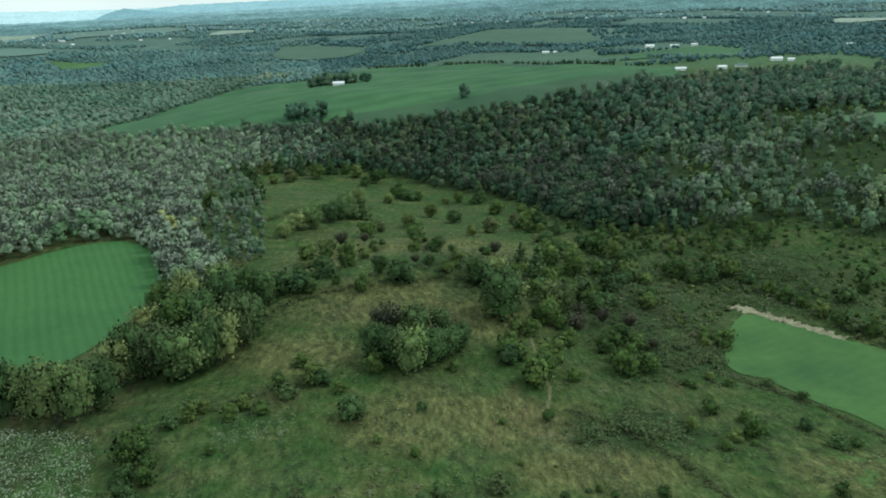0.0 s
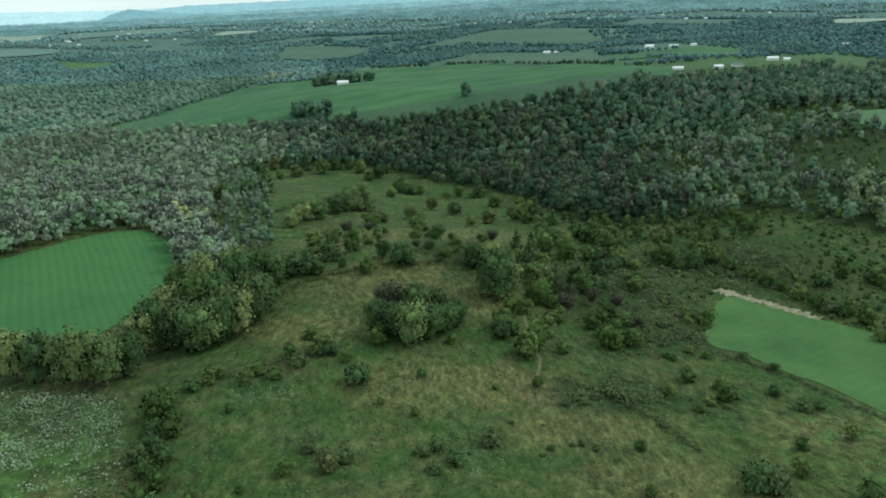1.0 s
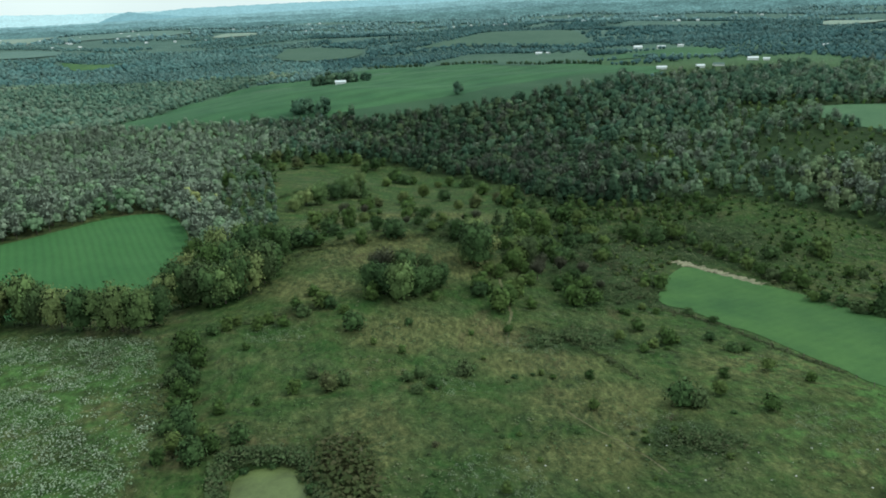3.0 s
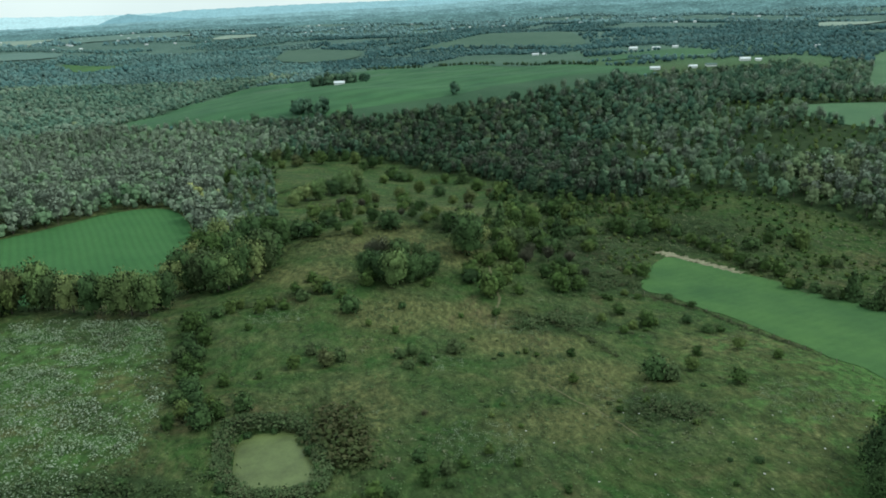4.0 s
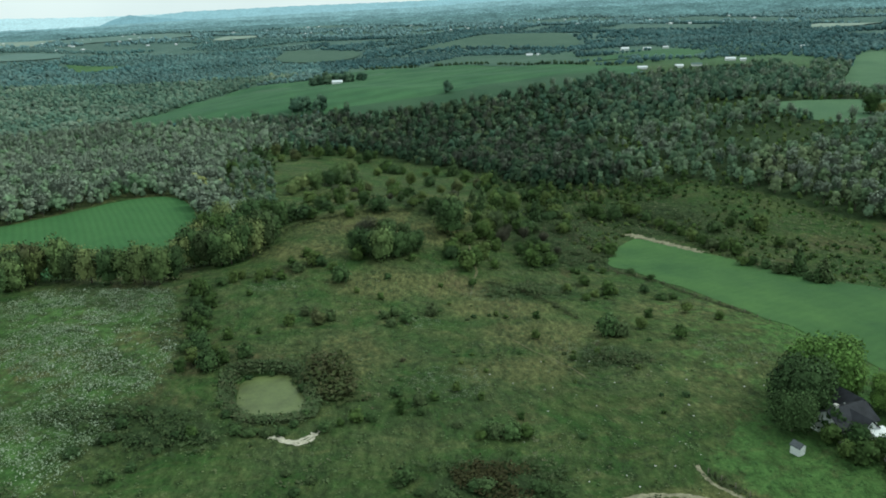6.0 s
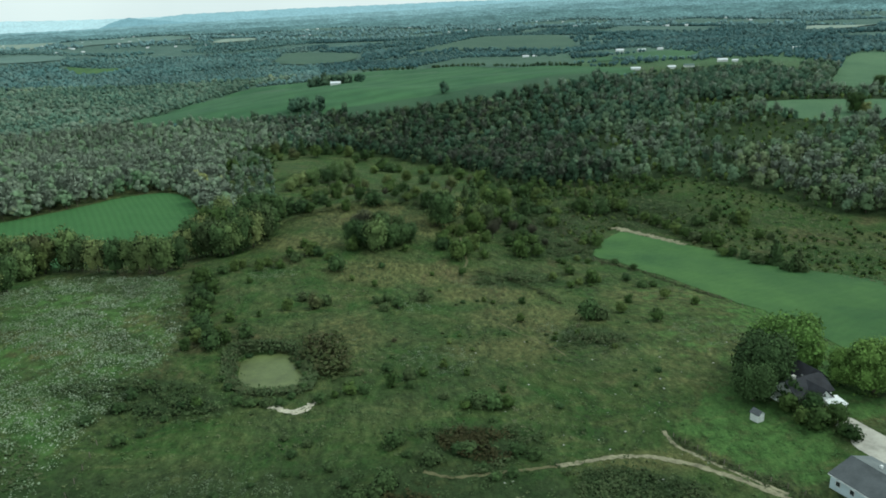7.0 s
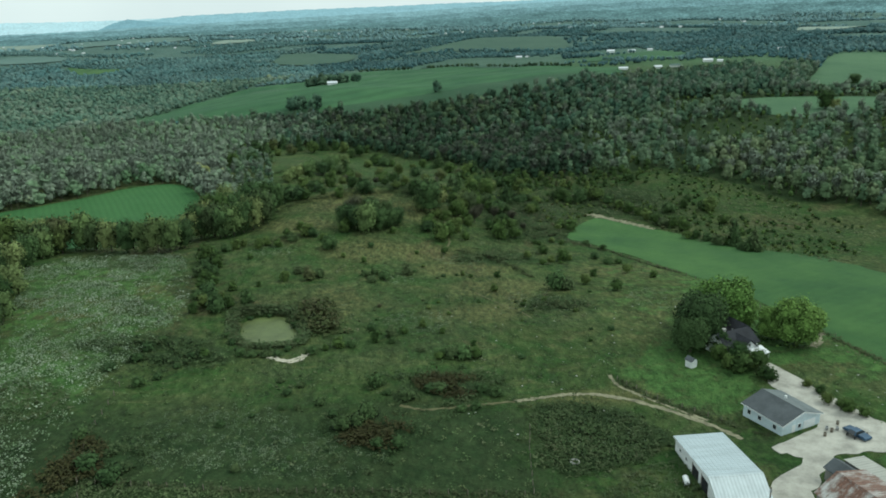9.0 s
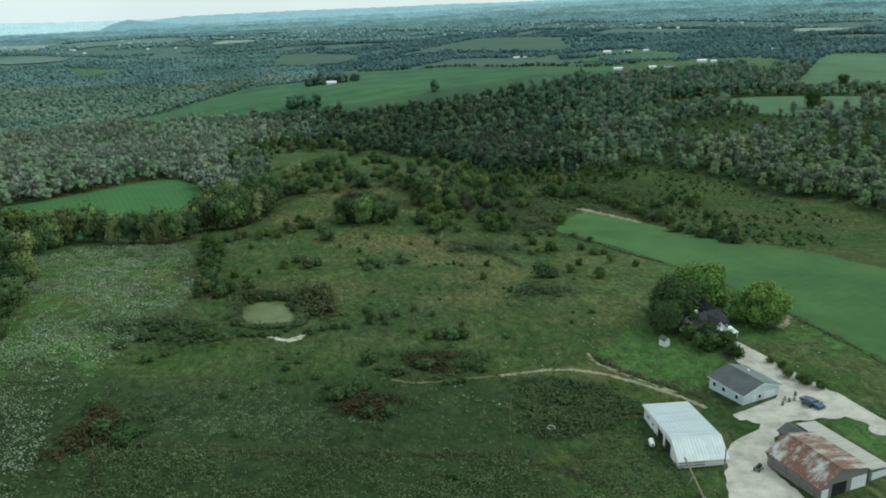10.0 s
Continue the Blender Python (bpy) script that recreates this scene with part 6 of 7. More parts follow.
def shape(name, verts, faces, mat, parent, label="", bevel=0.0):
    bm = bmesh.new()
    vs = [bm.verts.new(v) for v in verts]
    for f in faces:
        bm.faces.new([vs[i] for i in f])
    bmesh.ops.recalc_face_normals(bm, faces=bm.faces)
    if bevel:
        bmesh.ops.bevel(bm, geom=list(bm.edges), offset=bevel, segments=1, affect="EDGES", clamp_overlap=True)
    me = bpy.data.meshes.new(name)
    bm.to_mesh(me)
    bm.free()
    me.materials.append(mat)
    return part(name, me, parent, label)


def block(name, x0, x1, y0, y1, z0, z1, mat, parent, label="", bevel=0.0):
    v = [(x, y, z) for z in (z0, z1) for x, y in ((x0, y0), (x1, y0), (x1, y1), (x0, y1))]
    return shape(name, v, [(0, 1, 2, 3), (4, 5, 6, 7), (0, 1, 5, 4), (1, 2, 6, 5), (2, 3, 7, 6), (3, 0, 4, 7)], mat, parent, label, bevel)


def run(name, section, y0, y1, mat, parent, label="", bevel=0.0, across=False):
    """A closed section (x, z) drawn along y, or along x where across."""
    n = len(section)
    v = [((y, x, z) if across else (x, y, z)) for y in (y0, y1) for x, z in section]
    f = [tuple(range(n)), tuple(range(n, 2 * n))] + [(k, (k + 1) % n, n + (k + 1) % n, n + k) for k in range(n)]
    return shape(name, v, f, mat, parent, label, bevel)


def roof_slab(name, a, b, y0, y1, mat, parent, thick=0.12, label="", across=False):
    (x0, z0), (x1, z1) = a, b
    return run(name, [(x0, z0), (x1, z1), (x1, z1 + thick), (x0, z0 + thick)], y0, y1, mat, parent, label, 0.0, across)


def window(parent, x, y, z, w, h, face):
    """A window proud of a wall that faces x or y (sign gives the side)."""
    s = 1 if face[0] == "+" else -1
    if face[1] == "x":
        fr = block("window_frame", min(x, x + s * 0.06), max(x, x + s * 0.06), y - w / 2, y + w / 2, z, z + h, TRIM, parent)
        block("pane", min(x + s * 0.05, x + s * 0.08), max(x + s * 0.05, x + s * 0.08), y - w / 2 + 0.08, y + w / 2 - 0.08, z + 0.08, z + h - 0.08, GLASS, fr)
    else:
        fr = block("window_frame", x - w / 2, x + w / 2, min(y, y + s * 0.06), max(y, y + s * 0.06), z, z + h, TRIM, parent)
        block("pane", x - w / 2 + 0.08, x + w / 2 - 0.08, min(y + s * 0.05, y + s * 0.08), max(y + s * 0.05, y + s * 0.08), z + 0.08, z + h - 0.08, GLASS, fr)
    return fr


def footing(x, y, reach):
    """The lowest ground under a building."""
    return min(float(land(x + a, y + b)) for a in (-reach, 0, reach) for b in (-reach, 0, reach))


def thing(name, x, y, rz, label, category, z=None, group=""):
    ob = new(name)
    ob.matrix_world = pose(x, y, float(land(x, y)) if z is None else z, 0, 0, rz)
    return tagged(ob, label, category, group)


def garage():
    g = thing("garage", 80.3, -0.2, 20, "pale blue sided garage with a dark grey shingle roof", "garage", footing(80.3, -0.2, 4.5))
    w, l, e, r = 4.9, 4.7, 2.75, 4.35
    run("wall_shell", [(-w, -0.3), (w, -0.3), (w, e), (0, r), (-w, e)], -l, l, SIDING, g)
    roof_slab("roof_slope", (-w - 0.4, e - 0.05), (0, r + 0.06), -l - 0.35, l + 0.35, SHINGLE, g)
    roof_slab("roof_slope", (0, r + 0.06), (w + 0.4, e - 0.05), -l - 0.35, l + 0.35, SHINGLE_LIT, g, 0.12, "roof slope coloured lighter as the lit side")
    run("ridge_cap", [(-0.2, r + 0.12), (0.2, r + 0.12), (0, r + 0.24)], -l - 0.36, l + 0.36, SHINGLE, g)
    for s in (-1, 1):
        roof_slab("barge_board", (s * (w + 0.42), e - 0.2), (0, r - 0.07), -l - 0.42, -l - 0.36, TRIM, g, 0.18)
        block("gutter", s * (w + 0.42) - 0.06, s * (w + 0.42) + 0.06, -l - 0.3, l + 0.3, e - 0.12, e + 0.0, TRIM, g)
    for y in (-3.0, 0.6, 3.2):
        window(g, -w, y, 1.1, 0.9, 1.0, "-x")
    dr = block("garage_door", 0.6, 3.6, -l - 0.06, -l + 0.02, 0.0, 2.2, TRIM, g, "white overhead door")
    for z in (0.55, 1.1, 1.65):
        block("door_rail", 0.62, 3.58, -l - 0.08, -l - 0.05, z - 0.02, z + 0.02, SIDING, dr)
    dd = block("side_door", -2.4, -1.5, -l - 0.05, -l + 0.02, 0.0, 2.05, TRIM, g)
    block("door_handle", -1.68, -1.6, -l - 0.12, -l - 0.04, 1.0, 1.06, STEEL, dd)
    window(g, -0.5, -l, 1.1, 0.8, 0.9, "-y")
    block("chimney_vent", 1.8, 2.2, 0.8, 1.2, 3.6, 4.4, TRIM, g)


def pole_barn():
    """A saltbox: a long low back slope, the ridge near the front and a short front slope coloured as lit."""
    z = footing(60.7, -18, 6)
    g = thing("pole_barn", 60.75, -18.2, 0, "white metal pole barn with a long shallow roof", "barn", z)
    w, front, ridge, back = 4.3, -7.7, -4.3, 10.4
    run("wall_shell", [(front, -0.3), (back, -0.3), (back, 2.5), (ridge, 4.15), (front, 2.05)], -w, w, WHITE_BOARD, g, "", 0.0, True)
    roof_slab("roof_sheet", (ridge, 4.2), (back + 0.4, 2.5), -w - 0.3, w + 0.3, WHITE_METAL, g, 0.1, "", True)
    roof_slab("front_roof", (front - 0.5, 1.85), (ridge, 4.2), -w - 0.3, w + 0.3, WHITE_SHEET_LIT, g, 0.1, "front roof slope coloured lighter as if better lit", True)
    run("ridge_cap", [(ridge - 0.22, 4.19), (ridge + 0.22, 4.29), (ridge, 4.36)], -w - 0.31, w + 0.31, WHITE_SHEET_LIT, g, "", 0.0, True)
    for k in range(12):
        x = -w + 0.1 + k * (2 * w - 0.2) / 11
        shape("roof_rib", [(x + a, y, zz + h) for h in (0.08, 0.13) for y, zz in ((ridge + 0.25, 4.17), (back + 0.4, 2.5)) for a in (-0.025, 0.025)],
              [(0, 1, 3, 2), (4, 5, 7, 6), (0, 1, 5, 4), (2, 3, 7, 6), (0, 2, 6, 4), (1, 3, 7, 5)], WHITE_METAL, g)
    for y, h in ((-2.6, 2.6), (1.2, 2.3)):
        d = block("open_bay", -w - 0.03, -w + 0.06, y - 1.2, y + 1.2, 0.0, h, DARK_VOID, g, "near-black panel standing for an unlit open bay")
        block("bay_post", -w - 0.09, -w - 0.02, y + 1.22, y + 1.4, -0.2, h + 0.3, POLE_WOOD, d)
    for y in (5.2, 8.0):
        window(g, -w, y, 1.0, 0.8, 0.7, "-x")
    block("front_rail", -w, 0.5, front - 0.06, front - 0.01, 0.75, 0.95, OLD_BOARD, g)
    block("front_rail", -w, 0.5, front - 0.06, front - 0.01, 1.3, 1.45, OLD_BOARD, g)
    d = block("sliding_door", 1.0, 3.9, front - 0.1, front - 0.01, 0.0, 1.75, TRIM, g, "white sliding door")
    block("door_track", 0.6, 4.2, front - 0.14, front - 0.02, 1.77, 1.84, STEEL, d)
    for x in (-3.4, -1.6, 0.4):
        block("batten", x - 0.05, x + 0.05, front - 0.08, front - 0.01, 0, 1.95, TRIM, g)
    for s in (-1, 1):
        roof_slab("barge_board", (ridge, 4.02), (back + 0.4, 2.32), s * (w + 0.33) - 0.03, s * (w + 0.33) + 0.03, TRIM, g, 0.18, "", True)


def old_barn():
    z = footing(77, -33, 6)
    g = thing("old_barn", 76.8, -31.9, 16, "old weathered barn with a rusty sheet metal roof", "barn", z)
    xl, xr, xm, l = -3.8, 5.9, 0.0, 5.6
    run("wall_shell", [(xl, -0.3), (xr, -0.3), (xr, 4.0), (xm, 5.3), (xl, 2.75)], -l, l, OLD_BOARD, g)
    n = 9
    for k in range(n):
        y0, y1 = -l - 0.3 + k * (2 * l + 0.6) / n, -l - 0.3 + (k + 1) * (2 * l + 0.6) / n + 0.05
        lift = 0.012 * (k % 2) + 0.004
        roof_slab("roof_sheet", (xl - 0.4, 2.6 + lift), (xm, 5.36 + lift), y0, y1, RUST_ROOF, g, 0.05)
        roof_slab("roof_sheet", (xm, 5.36 + lift), (xr + 0.5, 3.98 + lift), y0, y1, RUST_ROOF, g, 0.05)
    run("ridge_cap", [(xm - 0.3, 5.26), (xm + 0.3, 5.34), (xm, 5.55)], -l - 0.32, l + 0.32, RUST_ROOF, g)
    block("barn_door", -3.6, -2.2, -l - 0.08, -l + 0.02, 0, 2.2, TRIM, g, "white painted barn door")
    block("white_boarding", 2.6, 5.8, -l - 0.07, -l - 0.01, 0.6, 2.9, TRIM, g, "white boarded bay")
    block("open_doorway", -1.4, 1.6, -l - 0.04, -l + 0.03, 0, 2.8, DARK_VOID, g)
    for y in (-4.5, -1.5, 1.5, 4.5):
        block("wall_post", xl - 0.1, xl - 0.01, y - 0.1, y + 0.1, -0.3, 2.6, POLE_WOOD, g)
    block("rail_board", xl - 0.14, xl - 0.1, -l, l, 1.1, 1.3, POLE_WOOD, g)
    # long shed against the barn
    s = thing("long_shed", 85.1, -26.4, 17, "long low shed with a dull grey metal roof", "shed", z)
    run("wall_shell", [(-2.2, -0.3), (2.0, -0.3), (2.0, 2.3), (-2.2, 2.75)], -7.8, 7.4, OLD_BOARD, s)
    for k in range(8):
        y0 = -8.1 + k * 1.96
        roof_slab("roof_sheet", (-2.35, 2.85 + 0.01 * (k % 2)), (2.3, 2.3 + 0.01 * (k % 2)), y0, y0 + 2.0, GREY_ROOF, s, 0.05)
    block("white_gable", -1.6, 1.9, -7.88, -7.8, 0, 1.9, TRIM, s, "white boarded end")
    d = thing("lean_shed", 79.4, -21.9, 16, "small shed with a dark gable roof", "shed", z)
    run("wall_shell", [(-1.9, -0.3), (1.9, -0.3), (1.9, 2.2), (0, 3.3), (-1.9, 2.2)], -1.8, 1.8, OLD_BOARD, d)
    roof_slab("roof_slope", (-2.2, 2.1), (0, 3.36), -2.1, 2.1, SHINGLE, d)
    roof_slab("roof_slope", (0, 3.36), (2.2, 2.1), -2.1, 2.1, SHINGLE, d)


def farmhouse():
    z = footing(88.5, 31, 5)
    g = thing("farmhouse", 84.4, 31.0, 18, "white clapboard farmhouse with dark shingle roofs under trees", "house", z)
    run("main_wall_shell", [(-3.4, -0.3), (3.4, -0.3), (3.4, 3.2), (0, 5.4), (-3.4, 3.2)], -4.2, 4.8, WHITE_BOARD, g, "", 0.0, True)
    roof_slab("roof_slope", (-3.8, 3.05), (0, 5.48), -4.6, 5.2, OLD_SHINGLE, g, 0.14, "", True)
    roof_slab("roof_slope", (0, 5.48), (3.8, 3.05), -4.6, 5.2, OLD_SHINGLE, g, 0.14, "", True)
    run("front_gable_wall", [(-1.4, -0.3), (2.6, -0.3), (2.6, 3.2), (0.6, 5.0), (-1.4, 3.2)], -5.2, 0.0, WHITE_BOARD, g)
    roof_slab("gable_roof_slope", (-1.8, 3.0), (0.6, 5.1), -5.6, 0.1, OLD_SHINGLE, g, 0.13)
    roof_slab("gable_roof_slope", (0.6, 5.1), (3.0, 3.0), -5.6, 0.1, OLD_SHINGLE, g, 0.13)
    run("back_wing_wall_shell", [(2.4, -0.3), (7.4, -0.3), (7.4, 3.4), (4.9, 5.6), (2.4, 3.4)], 0.5, 7.6, WHITE_BOARD, g)
    roof_slab("wing_roof_slope", (2.0, 3.2), (4.9, 5.68), -0.2, 8.0, OLD_SHINGLE, g, 0.14)
    roof_slab("wing_roof_slope", (4.9, 5.68), (7.8, 3.2), -0.2, 8.0, OLD_SHINGLE, g, 0.14)
    p = roof_slab("porch_roof", (-7.9, 2.35), (-5.0, 2.95), 0.4, 4.2, TRIM, g, 0.1, "white porch roof", True)
    for x in (0.55, 2.3, 4.05):
        block("porch_post", x - 0.07, x + 0.07, -7.7, -7.56, -0.2, 2.4, TRIM, p)
    window(g, -0.4, -5.2, 1.0, 0.8, 1.3, "-y")
    window(g, 0.6, -5.2, 3.4, 0.7, 0.9, "-y")
    for x in (-3.4, -2.0):
        window(g, x, -3.4, 1.0, 0.9, 1.3, "-y")
    window(g, 7.4, 3.0, 1.0, 0.9, 1.3, "+x")
    window(g, 7.4, 5.4, 1.0, 0.9, 1.3, "+x")
    c = block("chimney", -2.6, -2.0, -0.3, 0.3, 4.4, 6.3, CONCRETE, g, "pale brick chimney")
    block("chimney_cap", -2.68, -1.92, -0.38, 0.38, 6.3, 6.42, CONCRETE, c)
    block("roof_vent", 1.0, 1.4, 0.9, 1.2, 4.6, 5.3, STEEL, g)
    block("flashing", 2.3, 2.42, -3.2, 0.4, 3.6, 3.75, TRIM, g)


def garden_shed():
    g = thing("garden_shed", 72.6, 25.0, 25, "small white shed with a dark roof on the lawn", "shed")
    run("wall_shell", [(-0.85, -0.1), (0.85, -0.1), (0.85, 1.7), (0, 2.3), (-0.85, 1.7)], -0.95, 0.95, WHITE_BOARD, g)
    roof_slab("roof_slope", (-1.05, 1.6), (0, 2.35), -1.1, 1.1, SHINGLE, g, 0.08)
    roof_slab("roof_slope", (0, 2.35), (1.05, 1.6), -1.1, 1.1, SHINGLE, g, 0.08)
    d = block("door", -0.4, 0.4, -1.0, -0.93, 0, 1.6, TRIM, g)
    block("latch", 0.26, 0.34, -1.05, -0.99, 0.9, 1.0, STEEL, d)


garage()
pole_barn()
old_barn()
farmhouse()
garden_shed()


def ring(name, radius, tube_r, mat, parent, m, label=""):
    V, F, a, b = [], [], 16, 8
    for i in range(a):
        for j in range(b):
            u, v = i * 2 * math.pi / a, j * 2 * math.pi / b
            V.append(((radius + tube_r * math.cos(v)) * math.cos(u), (radius + tube_r * math.cos(v)) * math.sin(u), tube_r * math.sin(v)))
            F.append((i * b + j, ((i + 1) % a) * b + j, ((i + 1) % a) * b + (j + 1) % b, i * b + (j + 1) % b))
    ob = part(name, mesh_of(name, V, F, [mat], smooth=True), parent, label)
    ob.matrix_local = m
    return ob


def disc(name, radius, half, mat, parent, m, sides=14):
    V = [(radius * math.cos(k * 2 * math.pi / sides), radius * math.sin(k * 2 * math.pi / sides), z) for z in (-half, half) for k in range(sides)]
    F = [tuple(range(sides)), tuple(range(sides, 2 * sides))] + [(k, (k + 1) % sides, sides + (k + 1) % sides, sides + k) for k in range(sides)]
    ob = shape(name, V, F, mat, parent)
    ob.matrix_local = m
    return ob


def parked_car():
    paint = plain_material("dark_blue_paint", (0.045, 0.09, 0.15), 0.25, 0.3, 0.5, change=0.1)
    g = thing("car", 90.6, -8.3, 19, "dark blue saloon car parked on gravel", "car", float(land(90.6, -8.3)) + 0.08)
    run("body", [(-2.45, 0.35), (-2.4, 0.75), (-1.9, 0.88), (1.2, 0.92), (2.3, 0.78), (2.45, 0.55), (2.4, 0.3), (-2.3, 0.28)], -0.9, 0.9, paint, g, "", 0.05, True)
    cab = shape("cabin", [(x, y, z) for z, w, a, b in ((0.88, 0.84, -1.8, 1.15), (1.42, 0.66, -1.2, 0.35)) for x, y in ((a, -w), (b, -w), (b, w), (a, w))],
                [(0, 1, 2, 3), (4, 5, 6, 7), (0, 1, 5, 4), (1, 2, 6, 5), (2, 3, 7, 6), (3, 0, 4, 7)], paint, g, "", 0.05)
    shape("windscreen", [(1.16, -0.72, 0.93), (1.16, 0.72, 0.93), (0.42, 0.58, 1.38), (0.42, -0.58, 1.38), (1.1, -0.72, 0.92), (1.1, 0.72, 0.92), (0.36, 0.58, 1.37), (0.36, -0.58, 1.37)],
          [(0, 1, 2, 3), (4, 5, 6, 7), (0, 1, 5, 4), (1, 2, 6, 5), (2, 3, 7, 6), (3, 0, 4, 7)], GLASS, cab)
    shape("rear_window", [(-1.84, -0.72, 0.93), (-1.84, 0.72, 0.93), (-1.28, 0.58, 1.38), (-1.28, -0.58, 1.38), (-1.78, -0.72, 0.92), (-1.78, 0.72, 0.92), (-1.2, 0.58, 1.37), (-1.2, -0.58, 1.37)],
          [(0, 1, 2, 3), (4, 5, 6, 7), (0, 1, 5, 4), (1, 2, 6, 5), (2, 3, 7, 6), (3, 0, 4, 7)], GLASS, cab)
    for s in (-1, 1):
        shape("side_window", [(-1.5, s * 0.85, 0.95), (0.9, s * 0.85, 0.95), (0.3, s * 0.7, 1.34), (-1.15, s * 0.7, 1.34), (-1.5, s * 0.82, 0.95), (0.9, s * 0.82, 0.95), (0.3, s * 0.67, 1.34), (-1.15, s * 0.67, 1.34)],
              [(0, 1, 2, 3), (4, 5, 6, 7), (0, 1, 5, 4), (1, 2, 6, 5), (2, 3, 7, 6), (3, 0, 4, 7)], GLASS, cab)
        block("headlight", 2.36, 2.46, s * 0.68 - 0.15, s * 0.68 + 0.15, 0.58, 0.72, TRIM, g)
        for x in (-1.5, 1.5):
            t = ring("wheel", 0.24, 0.1, TYRE_RUBBER, g, pose(x, s * 0.82, 0.33, 90))
            disc("rim", 0.18, 0.06, STEEL, t, pose(0, 0, 0))


parked_car()


def fence(name, line, label, step=3.2, wires=3, height=1.15):
    """Posts with wires strung between them."""
    pts = np.array(line, float)
    d = np.r_[0, np.cumsum(np.hypot(*np.diff(pts, axis=0).T))]
    s = np.arange(0, d[-1], step)
    xs, ys = np.interp(s, d, pts[:, 0]), np.interp(s, d, pts[:, 1])
    g = new(name)
    g.location = (xs[0], ys[0], float(land(xs[0], ys[0])))
    tagged(g, label, "fence")
    rng = np.random.default_rng(int(abs(xs[0]) * 7) + 3)
    post = mesh_of("post", *tube([(0, 0, -0.3), (0, 0, height * 0.6), (0.02, 0, height)], (0.08, 0.075, 0.07), 6), [POLE_WOOD])
    base = Vector(g.location)
    tops = []
    for x, y in zip(xs, ys):
        z = float(land(x, y))
        ob = part("post", post, g)
        ob.matrix_local = pose(x - base.x, y - base.y, z - base.z, rng.normal(0, 3), rng.normal(0, 3), rng.uniform(0, 360))
        tops.append((x - base.x, y - base.y, z - base.z))
    for k in range(wires):
        h = height * (0.35 + 0.28 * k)
        part("wire", mesh_of("wire", *tube([(a, b, c + h) for a, b, c in tops], [0.008] * len(tops), 3), [WIRE]), g)


fence("pasture_fence", [(-49.4, -9), (-22, -13.4), (7, -16), (28, -18.4)], "wire fence on grey wooden posts across pasture")
fence("paddock_fence", [(28.4, -17.8), (30.0, -5), (32, 5)], "short wire fence beside a brush patch", 2.6)
fence("hay_fence", [(73, 146), (86, 132.5), (98, 97), (105, 62), (113, 33)], "wire fence along a hay field", 5.0)
fence("yard_fence", [(54.5, 21.5), (59.5, 12.6), (69.5, 0.5)], "wire fence along a mown yard", 2.8)
fence("meadow_fence", [(-54, 26), (-53, 5), (-49.4, -9), (-45, -20), (-40, -34)], "old wire fence in weeds", 4.0)


def pole(x, y, height, label):
    g = thing("utility_pole", x, y, 0, label, "pole")
    part("shaft", mesh_of("shaft", *tube([(0, 0, -0.4), (0, 0, height * 0.5), (0, 0, height)], (0.14, 0.12, 0.1), 8), [POLE_WOOD], smooth=True), g)
    block("cap_box", -0.14, 0.14, -0.12, 0.12, height - 0.9, height - 0.35, STEEL, g)


pole(63.6, -28.2, 5.2, "grey wooden yard pole beside a barn")


def grain_auger():
    g = thing("grain_auger", 57.2, -31.0, 0, "long rusty grain auger propped against a barn", "auger")
    part("barrel", mesh_of("barrel", *tube([(0, -4.2, 0.35), (0, 0, 1.35), (-0.05, 4.4, 2.45)], (0.16, 0.16, 0.16), 8), [POLE_WOOD], smooth=True), g)
    for s in (-1, 1):
        part("strut", mesh_of("strut", *tube([(s * 0.8, 0.4, 0), (0, 0.6, 1.45)], (0.05, 0.05), 5), [STEEL]), g)
    block("hopper", -0.35, 0.35, -4.7, -4.0, 0.0, 0.5, STEEL, g)


def fuel_tank():
    g = thing("fuel_tank", 54.2, -18.6, 80, "white fuel tank on a stand beside a barn", "tank")
    part("tank", mesh_of("tank", *tube([(-0.95, 0, 1.0), (-0.8, 0, 1.0), (0.8, 0, 1.0), (0.95, 0, 1.0)], (0.2, 0.5, 0.5, 0.2), 12), [TRIM], smooth=True), g)
    for x in (-0.6, 0.6):
        for y in (-0.35, 0.35):
            block("leg", x - 0.05, x + 0.05, y - 0.05, y + 0.05, -0.1, 0.75, STEEL, g)


def mower(x, y, rz):
    g = thing("garden_tractor", x, y, rz, "dark garden tractor parked on gravel", "tractor", float(land(x, y)) + 0.08)
    block("hood", 0.1, 1.0, -0.28, 0.28, 0.4, 0.85, DARK_VOID, g, "", 0.05)
    block("seat", -0.6, -0.15, -0.25, 0.25, 0.6, 1.0, TYRE_RUBBER, g, "", 0.05)
    block("deck", -0.5, 0.6, -0.5, 0.5, 0.15, 0.35, POLE_WOOD, g, "", 0.03)
    for px_, r in ((-0.5, 0.3), (0.8, 0.2)):
        for s in (-1, 1):
            ring("wheel", r * 0.7, r * 0.3, TYRE_RUBBER, g, pose(px_, s * 0.45, r, 90))


grain_auger()
fuel_tank()
mower(69.3, -28.8, 40)
feeder = thing("tyre_feeder", 37.4, -9.5, 0, "large pale tyre ring lying in brush", "tyre")
ring("tyre", 0.7, 0.2, CONCRETE, feeder, pose(0, 0, 0.18))
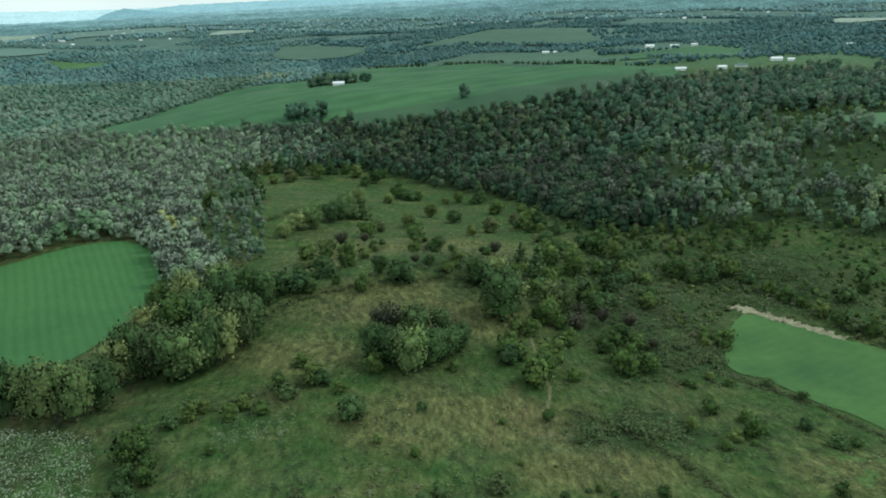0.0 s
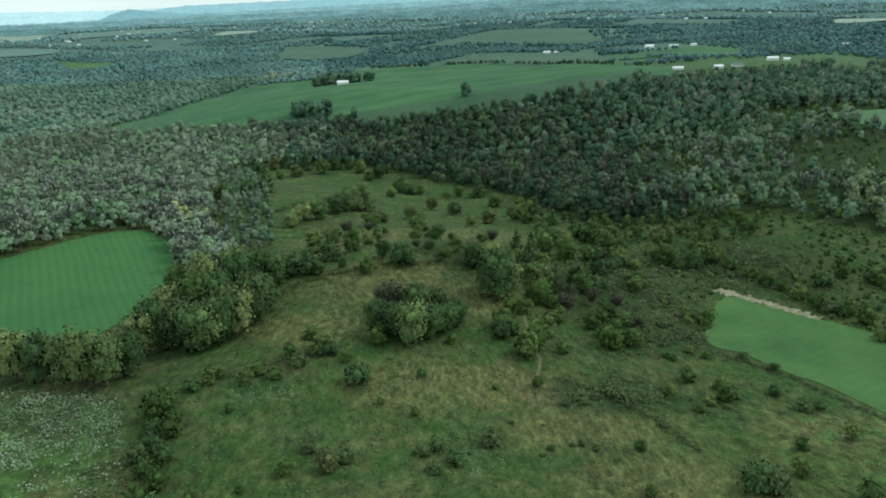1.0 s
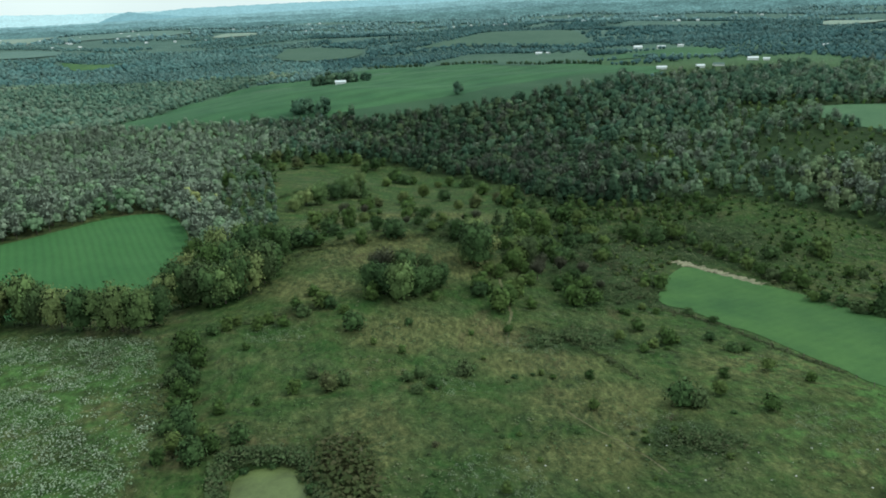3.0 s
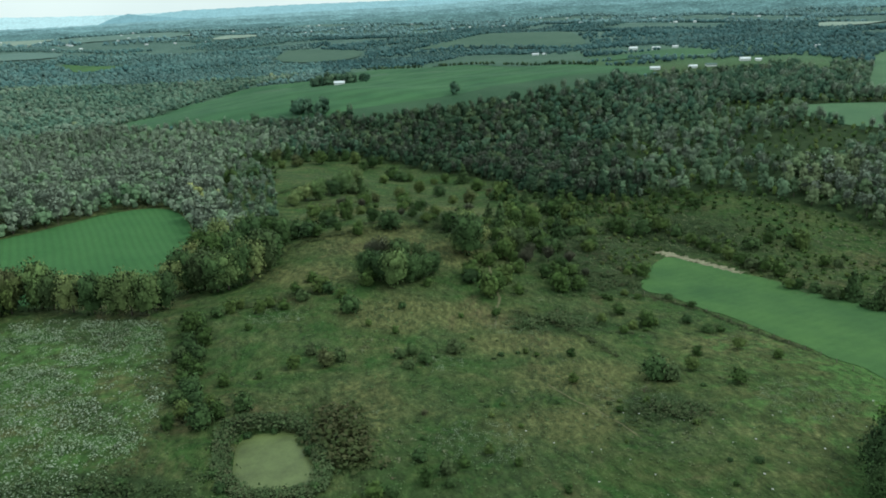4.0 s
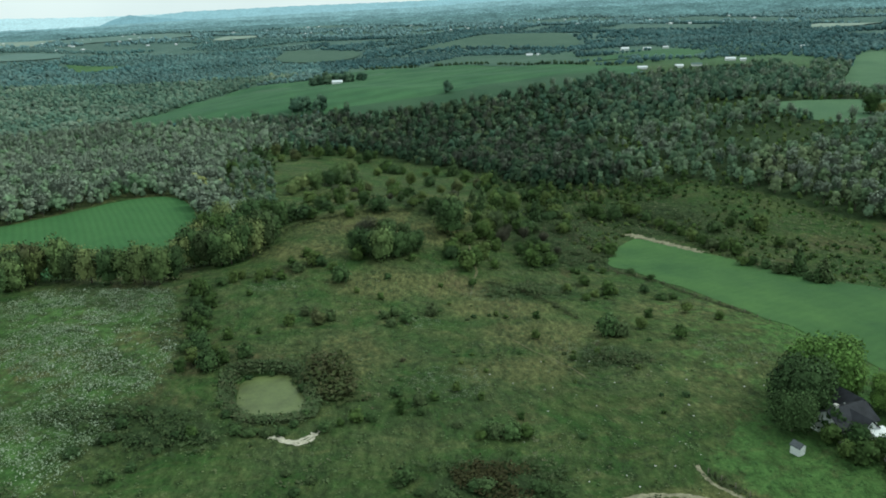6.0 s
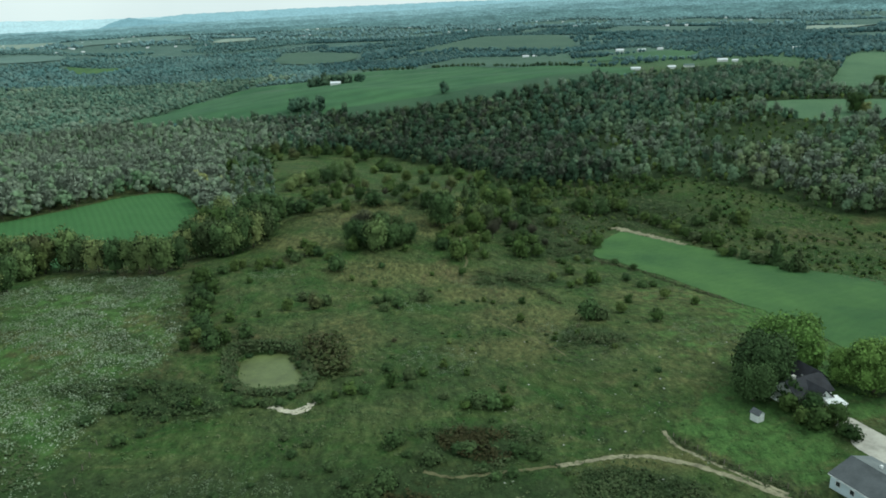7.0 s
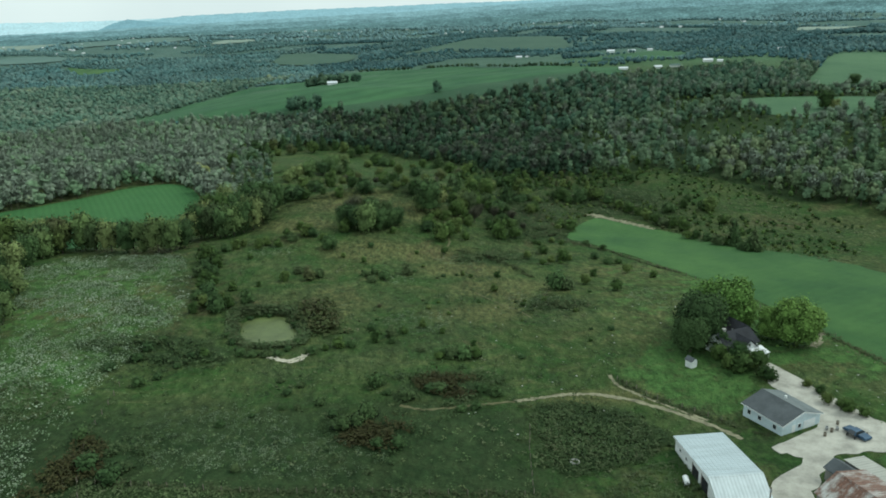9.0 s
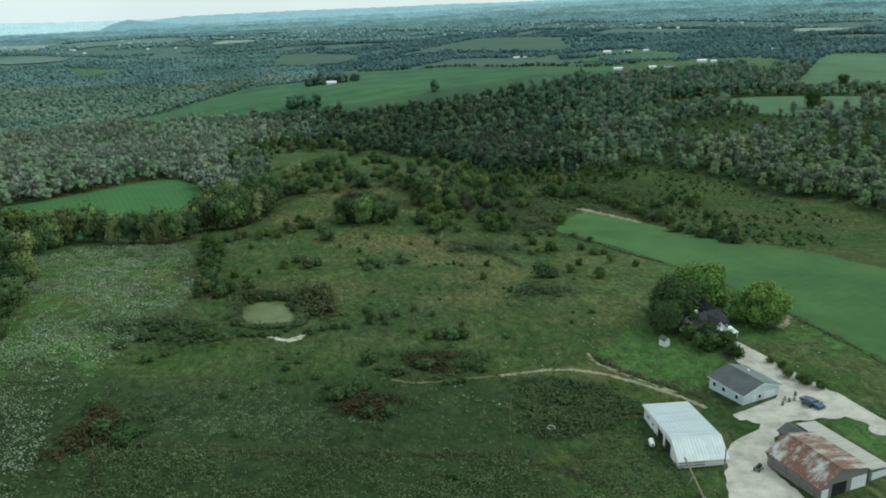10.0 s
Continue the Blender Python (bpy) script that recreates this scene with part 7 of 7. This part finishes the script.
for k, (x, y) in enumerate(((89.5, -4.0), (86.4, -5.6), (86.9, -6.4), (88.2, -6.0), (84.9, -7.6))):
    b = thing("barrel", x, y, 0, "small steel drum standing on gravel", "barrel", float(land(x, y)) + 0.08, "drums by the garage")
    part("drum", mesh_of("drum", *tube([(0, 0, 0), (0, 0, 0.05), (0, 0, 0.75), (0, 0, 0.8)], (0.2, 0.28, 0.28, 0.2), 10), [STEEL if k % 2 else POLE_WOOD], smooth=True), b)
pad_thing = thing("concrete_pad", 96.9, -19.7, 0, "round pale concrete pad in the lawn", "pad")
disc("slab", 1.7, 0.12, CONCRETE, pad_thing, pose(0, 0, 0.04), 24)


# ---- far farm buildings ----
FAR_WALL = plain_material("far_white_wall", (0.78, 0.79, 0.78), 0.6, change=0.1)
FAR_ROOF = plain_material("far_pale_roof", (0.70, 0.73, 0.75), 0.5, change=0.15)
FAR_DARK_ROOF = plain_material("far_dark_roof", (0.10, 0.16, 0.14), 0.7)


def far_building(x, y, length, width, height, rz, roof, label, name="far_barn"):
    g = thing(name, x, y, rz, label, "barn" if name == "far_barn" else "house", float(land(x, y)) - 0.5, "distant farm buildings")
    w, l = width / 2, length / 2
    run("wall_shell", [(-w, -0.5), (w, -0.5), (w, height), (0, height + width * 0.22), (-w, height)], -l, l, FAR_WALL, g)
    roof_slab("roof_slope", (-w - 0.4, height - 0.1), (0, height + width * 0.23), -l - 0.4, l + 0.4, roof, g, 0.15)
    roof_slab("roof_slope", (0, height + width * 0.23), (w + 0.4, height - 0.1), -l - 0.4, l + 0.4, roof, g, 0.15)
    block("barn_door", -w * 0.4, w * 0.4, -l - 0.1, -l, 0, height * 0.8, DARK_VOID, g)
    return g


far_building(-60, 768, 11, 7, 3.0, 84, FAR_ROOF, "long white barn on a green pasture")
for x, y, length, width, height, rz, roof in ((247, 641, 11, 6, 2.8, 80, FAR_ROOF), (281, 634, 9, 6, 2.8, 86, FAR_ROOF), (301, 640, 12, 7, 2.6, 80, FAR_DARK_ROOF),
                                              (350, 674, 12, 7, 3, 78, FAR_ROOF), (361, 668, 7, 5, 2.6, 60, FAR_ROOF), (200, 996, 11, 7, 3.5, 75, FAR_ROOF), (212, 992, 7, 5, 3, 20, FAR_ROOF),
                                              (324, 948, 13, 9, 3.5, 84, FAR_ROOF), (345, 918, 12, 8, 3.5, 84, FAR_ROOF), (375, 930, 9, 5, 3, 84, FAR_ROOF), (497, 799, 10, 6, 3, 75, FAR_ROOF)):
    far_building(x, y, length * 0.8, width * 0.8, height * 0.85, rz, roof, "distant pale farm building" if roof is FAR_ROOF else "distant farm building with a dark green roof")
rng = np.random.default_rng(401)
for k in range(150):
    a, d = radians(rng.uniform(-30, 28)), 3750 - 2000 * rng.beta(1.2, 2.4)
    x, y = d * math.sin(a), d * math.cos(a) - 60
    far_building(x, y, rng.uniform(6, 12), rng.uniform(5, 7), rng.uniform(2.4, 3.6), rng.uniform(40, 140), FAR_ROOF, "far white house on the plain", "far_house")
